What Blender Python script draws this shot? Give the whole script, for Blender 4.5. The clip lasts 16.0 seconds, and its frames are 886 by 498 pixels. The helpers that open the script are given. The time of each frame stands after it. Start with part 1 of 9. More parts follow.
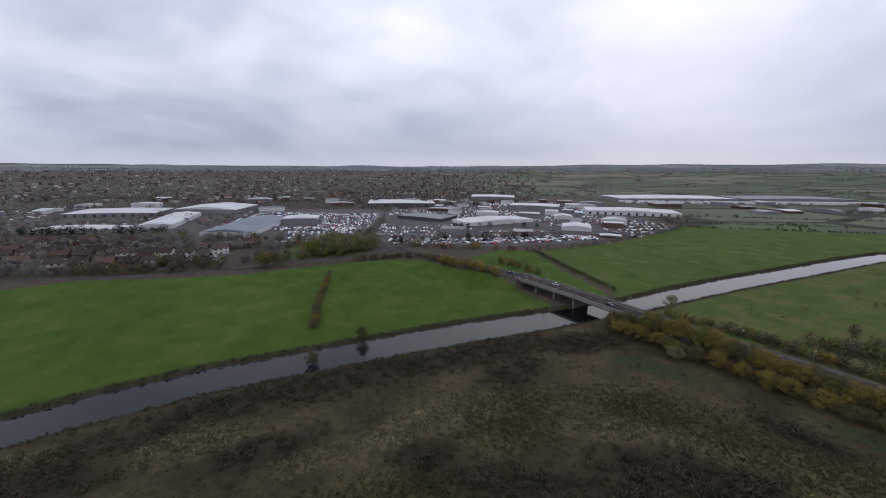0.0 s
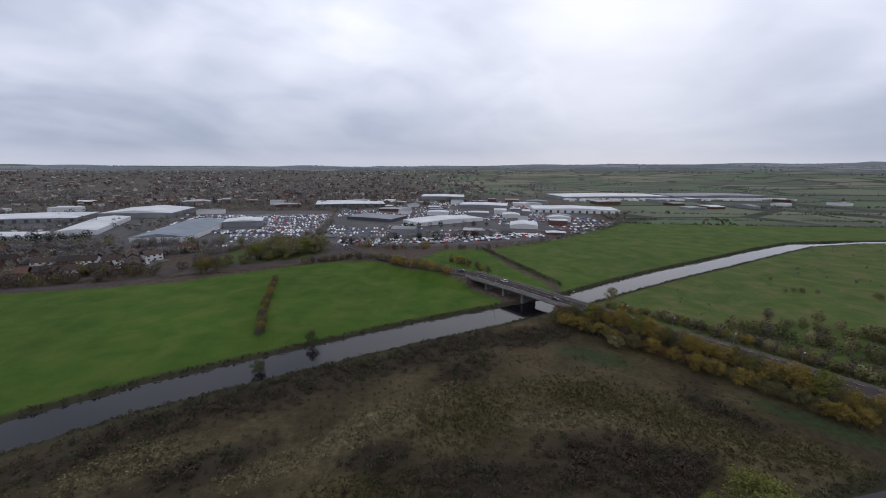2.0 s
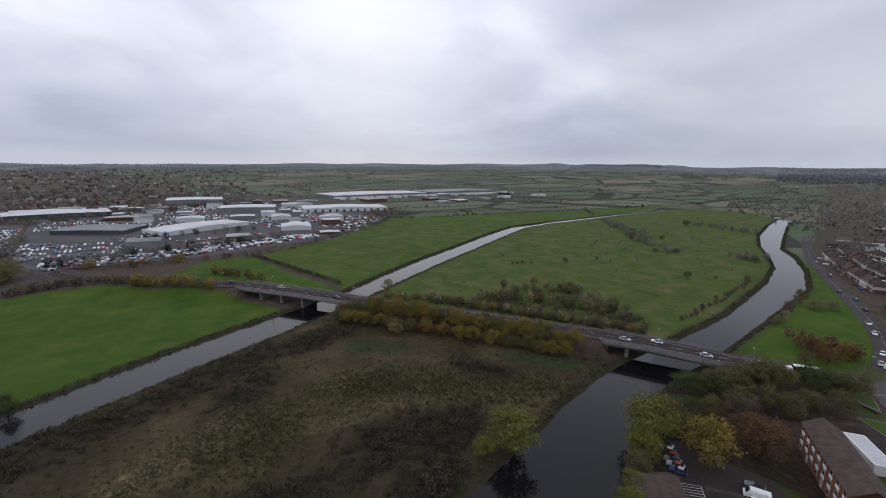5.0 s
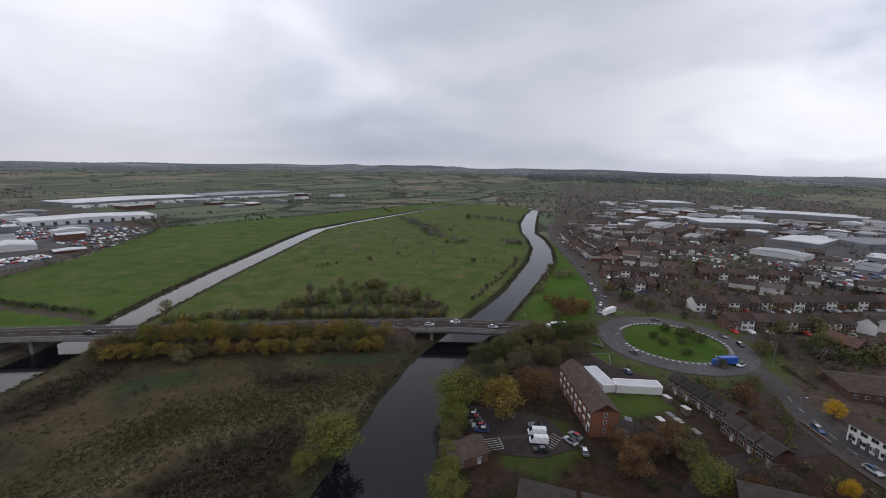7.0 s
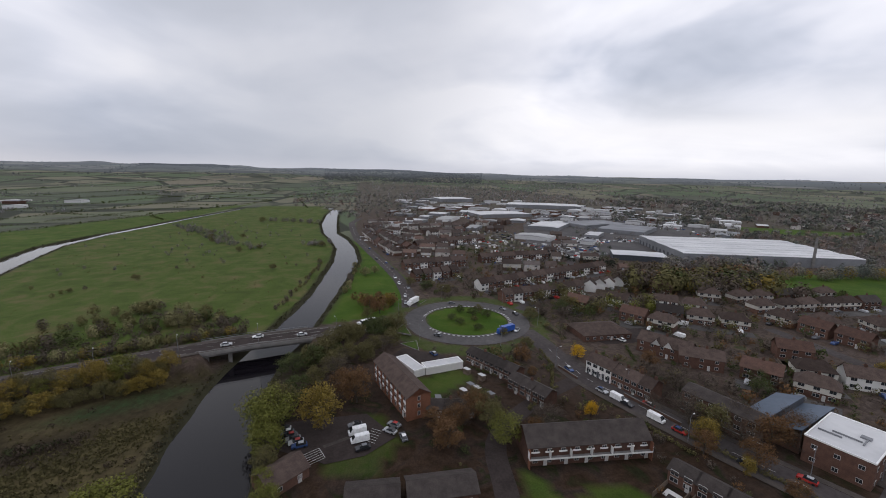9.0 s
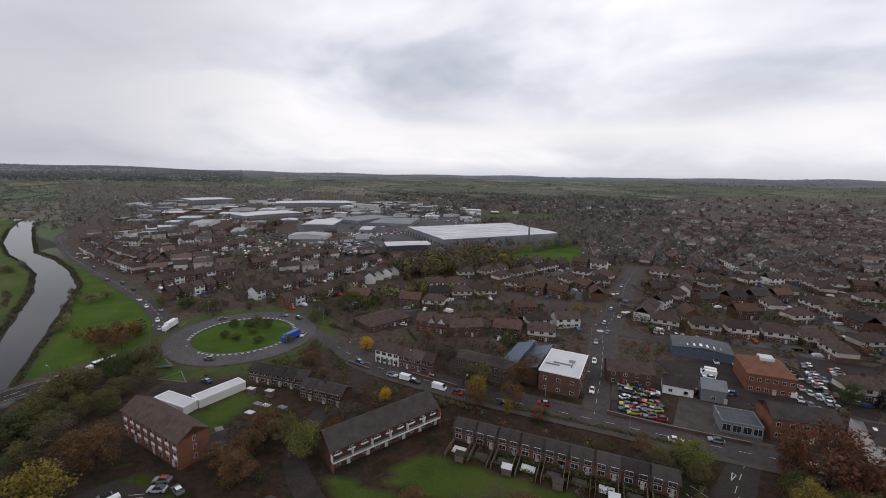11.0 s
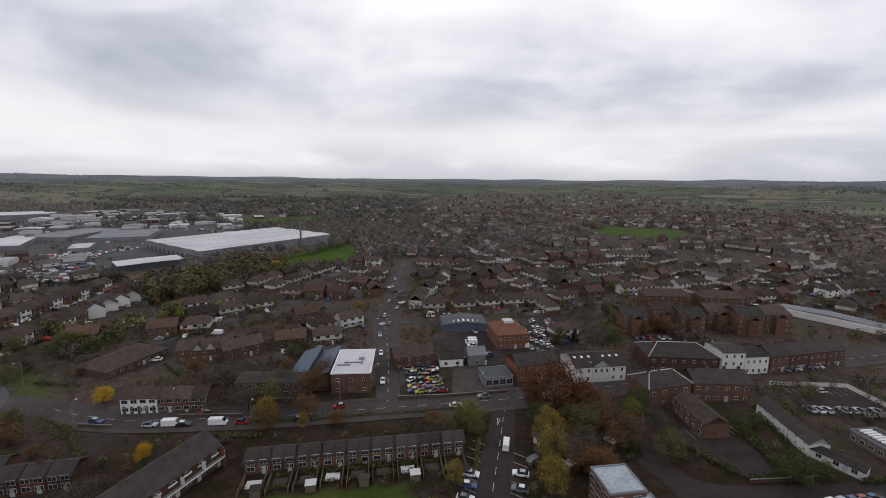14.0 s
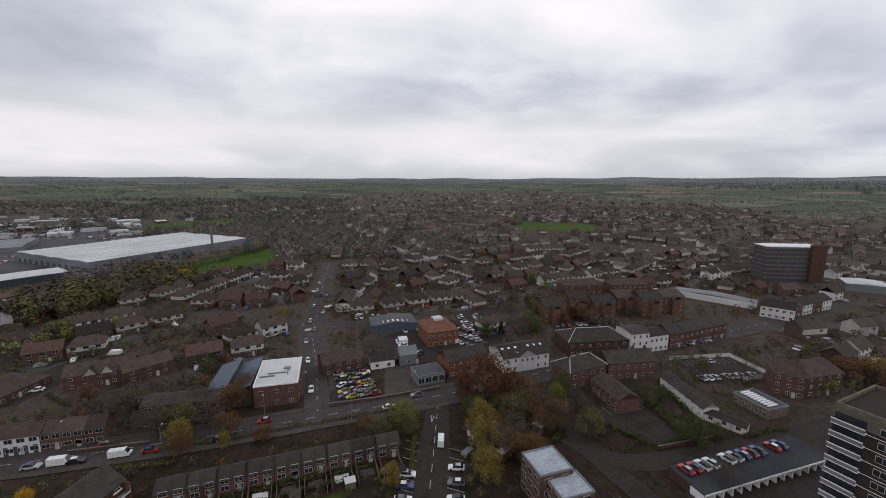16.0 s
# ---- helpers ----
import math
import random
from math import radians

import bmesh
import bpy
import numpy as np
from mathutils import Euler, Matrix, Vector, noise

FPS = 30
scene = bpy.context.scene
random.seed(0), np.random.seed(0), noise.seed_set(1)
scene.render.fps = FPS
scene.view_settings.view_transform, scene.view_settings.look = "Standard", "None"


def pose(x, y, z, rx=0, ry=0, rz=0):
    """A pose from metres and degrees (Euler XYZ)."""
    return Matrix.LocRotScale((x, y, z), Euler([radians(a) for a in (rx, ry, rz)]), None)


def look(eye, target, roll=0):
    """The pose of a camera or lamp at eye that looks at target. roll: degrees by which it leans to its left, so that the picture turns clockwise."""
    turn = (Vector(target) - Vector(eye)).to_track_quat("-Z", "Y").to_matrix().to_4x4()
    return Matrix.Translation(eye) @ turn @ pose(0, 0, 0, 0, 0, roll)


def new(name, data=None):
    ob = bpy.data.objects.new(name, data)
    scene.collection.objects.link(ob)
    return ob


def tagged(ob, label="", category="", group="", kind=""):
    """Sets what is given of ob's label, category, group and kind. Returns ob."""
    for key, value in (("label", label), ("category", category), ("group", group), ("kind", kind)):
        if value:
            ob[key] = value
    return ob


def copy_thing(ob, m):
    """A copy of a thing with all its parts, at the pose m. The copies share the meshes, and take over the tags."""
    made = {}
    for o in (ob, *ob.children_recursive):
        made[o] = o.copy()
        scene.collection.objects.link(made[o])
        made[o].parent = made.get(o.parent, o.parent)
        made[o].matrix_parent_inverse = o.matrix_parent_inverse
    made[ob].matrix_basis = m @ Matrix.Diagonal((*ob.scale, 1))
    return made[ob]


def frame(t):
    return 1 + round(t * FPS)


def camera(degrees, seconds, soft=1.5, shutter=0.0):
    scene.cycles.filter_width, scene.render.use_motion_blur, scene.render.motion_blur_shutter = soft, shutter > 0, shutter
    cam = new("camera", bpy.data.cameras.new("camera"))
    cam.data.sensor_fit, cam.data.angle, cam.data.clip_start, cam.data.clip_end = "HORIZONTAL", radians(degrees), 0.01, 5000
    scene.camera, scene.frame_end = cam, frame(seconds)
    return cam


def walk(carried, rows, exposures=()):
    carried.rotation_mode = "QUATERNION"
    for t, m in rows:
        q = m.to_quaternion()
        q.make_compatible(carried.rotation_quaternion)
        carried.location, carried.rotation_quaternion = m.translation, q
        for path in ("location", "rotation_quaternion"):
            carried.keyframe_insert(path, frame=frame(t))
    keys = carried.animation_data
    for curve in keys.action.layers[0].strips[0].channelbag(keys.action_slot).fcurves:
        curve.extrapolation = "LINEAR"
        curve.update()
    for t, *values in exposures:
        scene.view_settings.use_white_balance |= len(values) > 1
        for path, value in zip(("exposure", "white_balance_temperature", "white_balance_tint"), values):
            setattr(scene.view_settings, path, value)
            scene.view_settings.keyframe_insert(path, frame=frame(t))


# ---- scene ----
# ---------------------------------------------------------------- camera
cam = camera(93.8, 16.0, soft=0.95)
ROWS = [
    (0, -2.10, -0.91, 75.20, -2.04, -11.49, 0.64),
    (0.5, -1.96, -1.03, 75.30, -3.00, -11.54, 0.63),
    (1, -1.79, -1.22, 75.30, -4.47, -11.48, 0.61),
    (1.5, -1.51, -1.33, 75.26, -6.13, -11.48, 0.58),
    (2, -1.29, -1.51, 75.22, -8.80, -11.43, 0.58),
    (2.5, -1.20, -1.70, 75.29, -13.59, -11.38, 0.60),
    (3, -1.28, -1.78, 75.42, -18.82, -11.36, 0.68),
    (3.5, -1.45, -1.80, 75.52, -23.81, -11.36, 0.73),
    (6, -1.90, -2.30, 75.50, -52.17, -10.92, 0.97),
    (6.5, -1.64, -2.10, 75.22, -59.32, -10.79, 0.97),
    (7, -1.50, -1.60, 75.00, -66.74, -10.62, 1.04),
    (7.5, -1.60, -1.28, 75.10, -73.66, -10.55, 1.06),
    (8, -1.58, -1.05, 75.15, -80.07, -10.47, 1.09),
    (8.5, -1.40, -1.05, 75.05, -86.73, -10.33, 1.03),
    (9, -1.00, -1.12, 74.88, -93.85, -10.16, 1.06),
    (9.5, -0.61, -1.00, 74.85, -101.59, -10.18, 0.82),
    (12, 1.00, 0.65, 75.12, -138.40, -9.80, 0.75),
    (12.5, 1.25, 0.86, 75.15, -144.75, -9.72, 0.60),
    (13, 1.75, 1.08, 75.14, -150.98, -9.67, 0.59),
    (13.5, 2.50, 1.40, 75.11, -154.93, -9.57, 0.58),
    (14, 2.98, 1.48, 75.11, -155.85, -9.55, 0.60),
    (14.5, 3.05, 1.39, 75.15, -156.79, -9.56, 0.53),
    (15, 3.00, 1.17, 75.20, -159.57, -9.59, 0.38),
    (15.5, 3.20, 1.05, 75.10, -164.18, -9.60, 0.20),
    (16, 3.65, 1.14, 75.00, -166.17, -9.60, 0.22),
]
walk(cam, [(t, pose(x, y, z, 90 + pitch, 0, yaw) @ pose(0, 0, 0, 0, 0, roll)) for t, x, y, z, yaw, pitch, roll in ROWS],
     exposures=[(0.0, 0.08, 6150, 13), (6.0, 0.05, 6300, 12), (9.5, 0.10, 6550, 12), (12.0, 0.05, 6650, 12), (16.0, -0.06, 6650, 12)])

# ---------------------------------------------------------------- sky and sun
SUN_ELEVATION, SUN_TURN = radians(25), radians(30)


def node(tree, kind, inputs=None, **settings):
    n = tree.nodes.new(kind)
    for key, value in settings.items():
        setattr(n, key, value)
    for key, value in (inputs or {}).items():
        if isinstance(value, bpy.types.NodeSocket):
            tree.links.new(value, n.inputs[key])
        else:
            n.inputs[key].default_value = value
    return n


def ramp(tree, fac, stops, mode="LINEAR"):
    n = node(tree, "ShaderNodeValToRGB", {"Fac": fac})
    n.color_ramp.interpolation = mode
    while len(n.color_ramp.elements) < len(stops):
        n.color_ramp.elements.new(0.5)
    for e, (p, c) in zip(n.color_ramp.elements, stops):
        e.position = p
        e.color = (*c, 1) if not isinstance(c, (int, float)) else (c, c, c, 1)
    return n.outputs["Color"]


def mixed(tree, fac, a, b, blend="MIX"):
    n = node(tree, "ShaderNodeMix", data_type="RGBA", blend_type=blend)
    for key, value in ((0, fac), (6, a), (7, b)):
        if isinstance(value, bpy.types.NodeSocket):
            tree.links.new(value, n.inputs[key])
        else:
            n.inputs[key].default_value = (*value, 1) if isinstance(value, tuple) and len(value) == 3 else value
    return n.outputs[2]


def maths(tree, op, a, b=0.0, clamp=False):
    n = node(tree, "ShaderNodeMath", operation=op, use_clamp=clamp)
    for key, value in ((0, a), (1, b)):
        if isinstance(value, bpy.types.NodeSocket):
            tree.links.new(value, n.inputs[key])
        else:
            n.inputs[key].default_value = value
    return n.outputs[0]


world = bpy.data.worlds.new("overcast")
scene.world = world
world.use_nodes = True
wt = world.node_tree
wt.nodes.clear()
nishita = node(wt, "ShaderNodeTexSky", sky_type="NISHITA", sun_disc=False, sun_elevation=SUN_ELEVATION, sun_rotation=SUN_TURN)
coord = node(wt, "ShaderNodeTexCoord").outputs["Generated"]
sep = node(wt, "ShaderNodeSeparateXYZ", {0: coord})
up = maths(wt, "MAXIMUM", sep.outputs[2], 0.0)
lift = maths(wt, "ADD", up, 0.26)
flat = node(wt, "ShaderNodeCombineXYZ", {0: maths(wt, "DIVIDE", sep.outputs[0], lift), 1: maths(wt, "DIVIDE", sep.outputs[1], lift), 2: 0.0}).outputs[0]
big = node(wt, "ShaderNodeTexNoise", {"Vector": flat, "Scale": 0.62, "Detail": 4.0, "Roughness": 0.46, "Distortion": 0.9}).outputs[0]
fine = node(wt, "ShaderNodeTexNoise", {"Vector": flat, "Scale": 1.9, "Detail": 4.0, "Roughness": 0.5, "Distortion": 0.4}).outputs[0]
cover = maths(wt, "ADD", maths(wt, "MULTIPLY", big, 0.72), maths(wt, "MULTIPLY", fine, 0.28))
cloud = ramp(wt, cover, [(0.37, (0.50, 0.545, 0.64)), (0.44, (0.64, 0.68, 0.78)), (0.50, (0.80, 0.825, 0.91)), (0.56, (0.93, 0.945, 1.01)), (0.62, (1.06, 1.06, 1.10))])


def toward_sky(turn, lift_degrees):
    a, e = radians(turn), radians(lift_degrees)
    d = (math.sin(a) * math.cos(e), math.cos(a) * math.cos(e), math.sin(e))
    return node(wt, "ShaderNodeVectorMath", {0: coord, 1: d}, operation="DOT_PRODUCT").outputs["Value"]


# thicker, bluer cloud low in the north, a thin bright veil where the sun stands, a paler low sky in the south-east
north = ramp(wt, toward_sky(25, 0), [(0.05, 0.0), (0.62, 1.0)])
belt = ramp(wt, up, [(0.0, 0.72), (0.03, 0.80), (0.07, 0.68), (0.16, 0.34), (0.30, 0.0)])
cloud = mixed(wt, maths(wt, "MULTIPLY", north, belt), cloud, (0.34, 0.385, 0.48))
veil = ramp(wt, toward_sky(30, 17), [(0.90, 0.0), (0.97, 0.28), (1.0, 0.55)])
cloud = mixed(wt, veil, cloud, (1.0, 1.0, 1.04))
dark = ramp(wt, toward_sky(80, 20), [(0.88, 0.0), (0.98, 0.62)])
cloud = mixed(wt, dark, cloud, (0.52, 0.54, 0.59))
south = ramp(wt, toward_sky(150, 4), [(0.45, 0.0), (0.80, 1.0)])
pale = ramp(wt, up, [(0.0, 0.25), (0.05, 0.5), (0.10, 0.85), (0.13, 0.45), (0.20, 0.0)])
cloud = mixed(wt, maths(wt, "MULTIPLY", south, pale), cloud, (0.93, 0.93, 0.96))
edge = ramp(wt, up, [(0.0, 0.8), (0.012, 0.55), (0.035, 0.0)])
cloud = mixed(wt, edge, cloud, (0.56, 0.58, 0.65))
sky = mixed(wt, 0.97, mixed(wt, 1.0, nishita.outputs[0], (0.1, 0.1, 0.1), "MULTIPLY"), cloud)
back = node(wt, "ShaderNodeBackground", {"Color": sky, "Strength": 0.97})
node(wt, "ShaderNodeOutputWorld", {"Surface": back.outputs[0]})

sun = new("sun", bpy.data.lights.new("sun", "SUN"))
sun.data.energy, sun.data.angle, sun.data.color = 0.25, radians(70), (1.0, 0.96, 0.9)
sun.matrix_world = look((0, 0, 300), (-math.sin(SUN_TURN) * 300, -math.cos(SUN_TURN) * 300, 300 - 300 * math.tan(SUN_ELEVATION)))


# ---------------------------------------------------------------- materials
def surface(name, colours, scale=0.5, fine=6.0, rough=0.9, bump=0.3, metal=0.0, vary=0.0, per="object", spots=None, spec=0.14, grit=1.0):
    """A procedural surface: two or three colours mixed by coarse noise, fine grain over it, a tone that differs from piece to piece."""
    m = bpy.data.materials.new(name)
    m.use_nodes = True
    t = m.node_tree
    shader = t.nodes["Principled BSDF"]
    at = node(t, "ShaderNodeTexCoord").outputs["Object"]
    coarse = node(t, "ShaderNodeTexNoise", {"Vector": at, "Scale": scale, "Detail": 4.0, "Roughness": 0.6}).outputs[0]
    grain = node(t, "ShaderNodeTexNoise", {"Vector": at, "Scale": fine, "Detail": 3.0, "Roughness": 0.65}).outputs[0]
    n = len(colours)
    colour = ramp(t, coarse, [(0.34 + 0.32 * i / max(1, n - 1), c) for i, c in enumerate(colours)])
    colour = mixed(t, 0.5, colour, ramp(t, grain, [(0.3, 1 - 0.38 * grit), (0.7, 1 + 0.3 * grit)]), "MULTIPLY")
    if vary:
        pick = node(t, "ShaderNodeObjectInfo").outputs["Random"] if per == "object" else node(t, "ShaderNodeNewGeometry").outputs["Random Per Island"]
        colour = mixed(t, 1.0, colour, ramp(t, pick, [(0.0, 1 - vary), (1.0, 1 + vary)]), "MULTIPLY")
    if spots:
        pick = node(t, "ShaderNodeObjectInfo").outputs["Random"] if per == "object" else node(t, "ShaderNodeNewGeometry").outputs["Random Per Island"]
        colour = mixed(t, 1.0, colour, ramp(t, pick, spots, "CONSTANT"), "MULTIPLY")
    t.links.new(colour, shader.inputs["Base Color"])
    shader.inputs["Roughness"].default_value = rough
    shader.inputs["Metallic"].default_value = metal
    shader.inputs["Specular IOR Level"].default_value = spec
    if bump:
        b = node(t, "ShaderNodeBump", {"Height": grain, "Strength": bump, "Distance": 0.05})
        t.links.new(b.outputs[0], shader.inputs["Normal"])
    return m


ASPHALT = surface("asphalt", [(0.031, 0.024, 0.022), (0.046, 0.036, 0.033), (0.037, 0.029, 0.027)], 0.12, 1.5)
PAVING = surface("paving", [(0.058, 0.049, 0.044), (0.086, 0.073, 0.065)], 0.2, 2.0)
# bridge piers and girders: a darker tone than the deck's concrete
DARKER_CONCRETE = surface("darker_concrete", [(0.10, 0.095, 0.09), (0.16, 0.152, 0.145)], 0.3, 3.0)
MAIN_ASPHALT = surface("worn_main_road_asphalt", [(0.054, 0.046, 0.045), (0.080, 0.069, 0.067)], 0.05, 0.8)
PALE_ASPHALT = surface("pale_worn_asphalt", [(0.070, 0.066, 0.066), (0.105, 0.099, 0.098)], 0.03, 0.5)
CONCRETE = surface("concrete", [(0.15, 0.145, 0.14), (0.22, 0.21, 0.20)], 0.3, 3.0, grit=0.6)
BRICK = surface("red_brick", [(0.082, 0.047, 0.036), (0.124, 0.068, 0.051)], 0.6, 5.0, vary=0.3)
ORANGE_BRICK = surface("orange_brick", [(0.15, 0.066, 0.040), (0.20, 0.090, 0.056)], 0.5, 5.0)
RENDERED = surface("white_painted_wall", [(0.58, 0.57, 0.55), (0.70, 0.69, 0.67)], 0.12, 1.2, vary=0.08, grit=0.22)
TILE = surface("brown_roof_tile", [(0.054, 0.039, 0.034), (0.082, 0.060, 0.051)], 0.5, 4.0, vary=0.35)
SLATE = surface("grey_slate", [(0.034, 0.028, 0.026), (0.055, 0.046, 0.042)], 0.4, 4.0, vary=0.3, rough=0.75)
BROWN_BRICK = surface("orange_brown_brick", [(0.100, 0.056, 0.038), (0.150, 0.080, 0.052)], 0.5, 5.0, vary=0.15)
ORANGE_TILE = surface("orange_roof_tile", [(0.150, 0.070, 0.046), (0.200, 0.092, 0.060)], 0.5, 4.0)
RED_TILE = surface("red_roof_tile", [(0.078, 0.048, 0.039), (0.112, 0.066, 0.052)], 0.5, 4.0, vary=0.25)
WHITE_METAL = surface("pale_sheet_roof", [(0.48, 0.48, 0.49), (0.64, 0.64, 0.64)], 0.03, 0.6, rough=0.6, bump=0.1, grit=0.25)
GREY_METAL = surface("grey_sheet_cladding", [(0.15, 0.155, 0.165), (0.22, 0.225, 0.24)], 0.05, 0.8, rough=0.55, bump=0.1, grit=0.3)
DARK_METAL = surface("dark_cladding", [(0.05, 0.055, 0.065), (0.08, 0.085, 0.095)], 0.05, 0.8, rough=0.5, bump=0.1)
BLUE_METAL = surface("blue_grey_sheet_roof", [(0.070, 0.092, 0.125), (0.105, 0.130, 0.170)], 0.05, 0.8, rough=0.6, bump=0.1, grit=0.3)
FRAME = surface("dull_white_frame", [(0.42, 0.41, 0.40), (0.52, 0.51, 0.50)], 1.0, 6.0, rough=0.5, bump=0, grit=0.3)
PAINT = surface("white_paint", [(0.72, 0.72, 0.71), (0.82, 0.82, 0.81)], 1.0, 6.0, rough=0.5, bump=0, grit=0.2)
GLASS = surface("dark_window_glass", [(0.020, 0.023, 0.028), (0.035, 0.04, 0.045)], 0.3, 1.0, rough=0.12, bump=0, spec=0.6)
TIMBER = surface("weathered_timber", [(0.12, 0.09, 0.07), (0.19, 0.15, 0.12)], 0.8, 6.0)
BARK = surface("bark", [(0.055, 0.045, 0.036), (0.09, 0.075, 0.06)], 2.0, 8.0)
LINE = surface("road_paint", [(0.36, 0.36, 0.35), (0.50, 0.50, 0.48)], 0.8, 4.0, rough=0.7, bump=0)
LEAF = {
    "yellow": surface("yellow_autumn_leaf", [(0.150, 0.108, 0.026), (0.225, 0.166, 0.038)], 0.3, 2.0, vary=0.24, per="island", bump=0),
    "gold": surface("bright_gold_leaf", [(0.42, 0.24, 0.012), (0.52, 0.31, 0.02)], 0.3, 2.0, vary=0.24, per="island", bump=0),
    "lime": surface("yellow_green_leaf", [(0.100, 0.108, 0.024), (0.152, 0.152, 0.036)], 0.3, 2.0, vary=0.24, per="island", bump=0),
    "green": surface("dark_green_leaf", [(0.042, 0.056, 0.020), (0.075, 0.086, 0.030)], 0.3, 2.0, vary=0.24, per="island", bump=0),
    "olive": surface("olive_leaf", [(0.085, 0.078, 0.032), (0.130, 0.115, 0.048)], 0.3, 2.0, vary=0.24, per="island", bump=0),
    "rust": surface("rusty_autumn_leaf", [(0.105, 0.060, 0.030), (0.155, 0.084, 0.038)], 0.3, 2.0, vary=0.2, per="island", bump=0),
    "copper": surface("copper_beech_leaf", [(0.080, 0.036, 0.020), (0.125, 0.055, 0.028)], 0.3, 2.0, vary=0.24, per="island", bump=0),
    "bare": surface("bare_twigs", [(0.070, 0.056, 0.045), (0.104, 0.082, 0.065)], 0.3, 2.0, vary=0.24, per="island", bump=0),
    "conifer": surface("conifer_needles", [(0.014, 0.020, 0.014), (0.026, 0.034, 0.022)], 0.3, 2.0, vary=0.24, per="island", bump=0),
    "pale": surface("pale_willow_leaf", [(0.14, 0.13, 0.060), (0.20, 0.18, 0.090)], 0.3, 2.0, vary=0.24, per="island", bump=0),
}
# far crowns: leaf colours paled and greyed, haze put into them
HAZED_LEAF = {
    "bare": surface("hazed_bare_crowns", [(0.145, 0.132, 0.126), (0.201, 0.183, 0.174)], 0.02, 0.3, vary=0.3, per="island", bump=0),
    "rust": surface("hazed_rusty_crowns", [(0.157, 0.120, 0.103), (0.212, 0.163, 0.134)], 0.02, 0.3, vary=0.3, per="island", bump=0),
    "olive": surface("hazed_olive_crowns", [(0.134, 0.130, 0.098), (0.185, 0.176, 0.137)], 0.02, 0.3, vary=0.3, per="island", bump=0),
    "green": surface("hazed_green_crowns", [(0.084, 0.094, 0.081), (0.118, 0.129, 0.109)], 0.02, 0.3, vary=0.3, per="island", bump=0),
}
# farthest crowns: the same leaves with more haze mixed into the colour
HAZIEST_LEAF = {
    "bare": surface("haziest_bare_woods", [(0.200, 0.188, 0.185), (0.270, 0.255, 0.250)], 0.02, 0.3, vary=0.25, per="island", bump=0),
    "rust": surface("haziest_rusty_woods", [(0.200, 0.165, 0.145), (0.260, 0.215, 0.190)], 0.02, 0.3, vary=0.25, per="island", bump=0),
    "olive": surface("haziest_olive_woods", [(0.175, 0.172, 0.142), (0.230, 0.225, 0.190)], 0.02, 0.3, vary=0.25, per="island", bump=0),
    "green": surface("haziest_green_woods", [(0.110, 0.124, 0.112), (0.150, 0.166, 0.148)], 0.02, 0.3, vary=0.25, per="island", bump=0),
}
REED = surface("bank_reeds", [(0.036, 0.037, 0.018), (0.068, 0.062, 0.033)], 0.2, 1.0, vary=0.24, per="island", bump=0)
STRAW = surface("dry_straw_grass", [(0.11, 0.095, 0.05), (0.19, 0.165, 0.095)], 0.2, 1.0, vary=0.24, per="island", bump=0)
WATER = bpy.data.materials.new("river_water")
WATER.use_nodes = True
_t = WATER.node_tree
_s = _t.nodes["Principled BSDF"]
_s.inputs["Base Color"].default_value = (0.007, 0.006, 0.008, 1)
_s.inputs["Roughness"].default_value = 0.06
_s.inputs["IOR"].default_value = 1.33
_s.inputs["Specular IOR Level"].default_value = 0.4
_w = node(_t, "ShaderNodeTexNoise", {"Vector": node(_t, "ShaderNodeTexCoord").outputs["Object"], "Scale": 0.35, "Detail": 3.0})
_t.links.new(node(_t, "ShaderNodeBump", {"Height": _w.outputs[0], "Strength": 0.04, "Distance": 0.05}).outputs[0], _s.inputs["Normal"])


# ---------------------------------------------------------------- mesh helpers
def mesh_from(name, verts, faces, mat, smooth=False):
    me = bpy.data.meshes.new(name)
    me.from_pydata([tuple(v) for v in verts], [], [tuple(f) for f in faces])
    for one in (mat if isinstance(mat, (list, tuple)) else [mat]):
        me.materials.append(one)
    if smooth:
        me.shade_smooth()
    return me


def put(name, me, parent=None, m=None, label=""):
    ob = new(name, me)
    if parent:
        ob.parent = parent
    if m is not None:
        ob.matrix_basis = m
    if label:
        tagged(ob, label)
    return ob


def thing(name, label, category, m=None, group="", kind=""):
    ob = new(name)
    if m is not None:
        ob.matrix_basis = m
    return tagged(ob, label, category, group, kind)


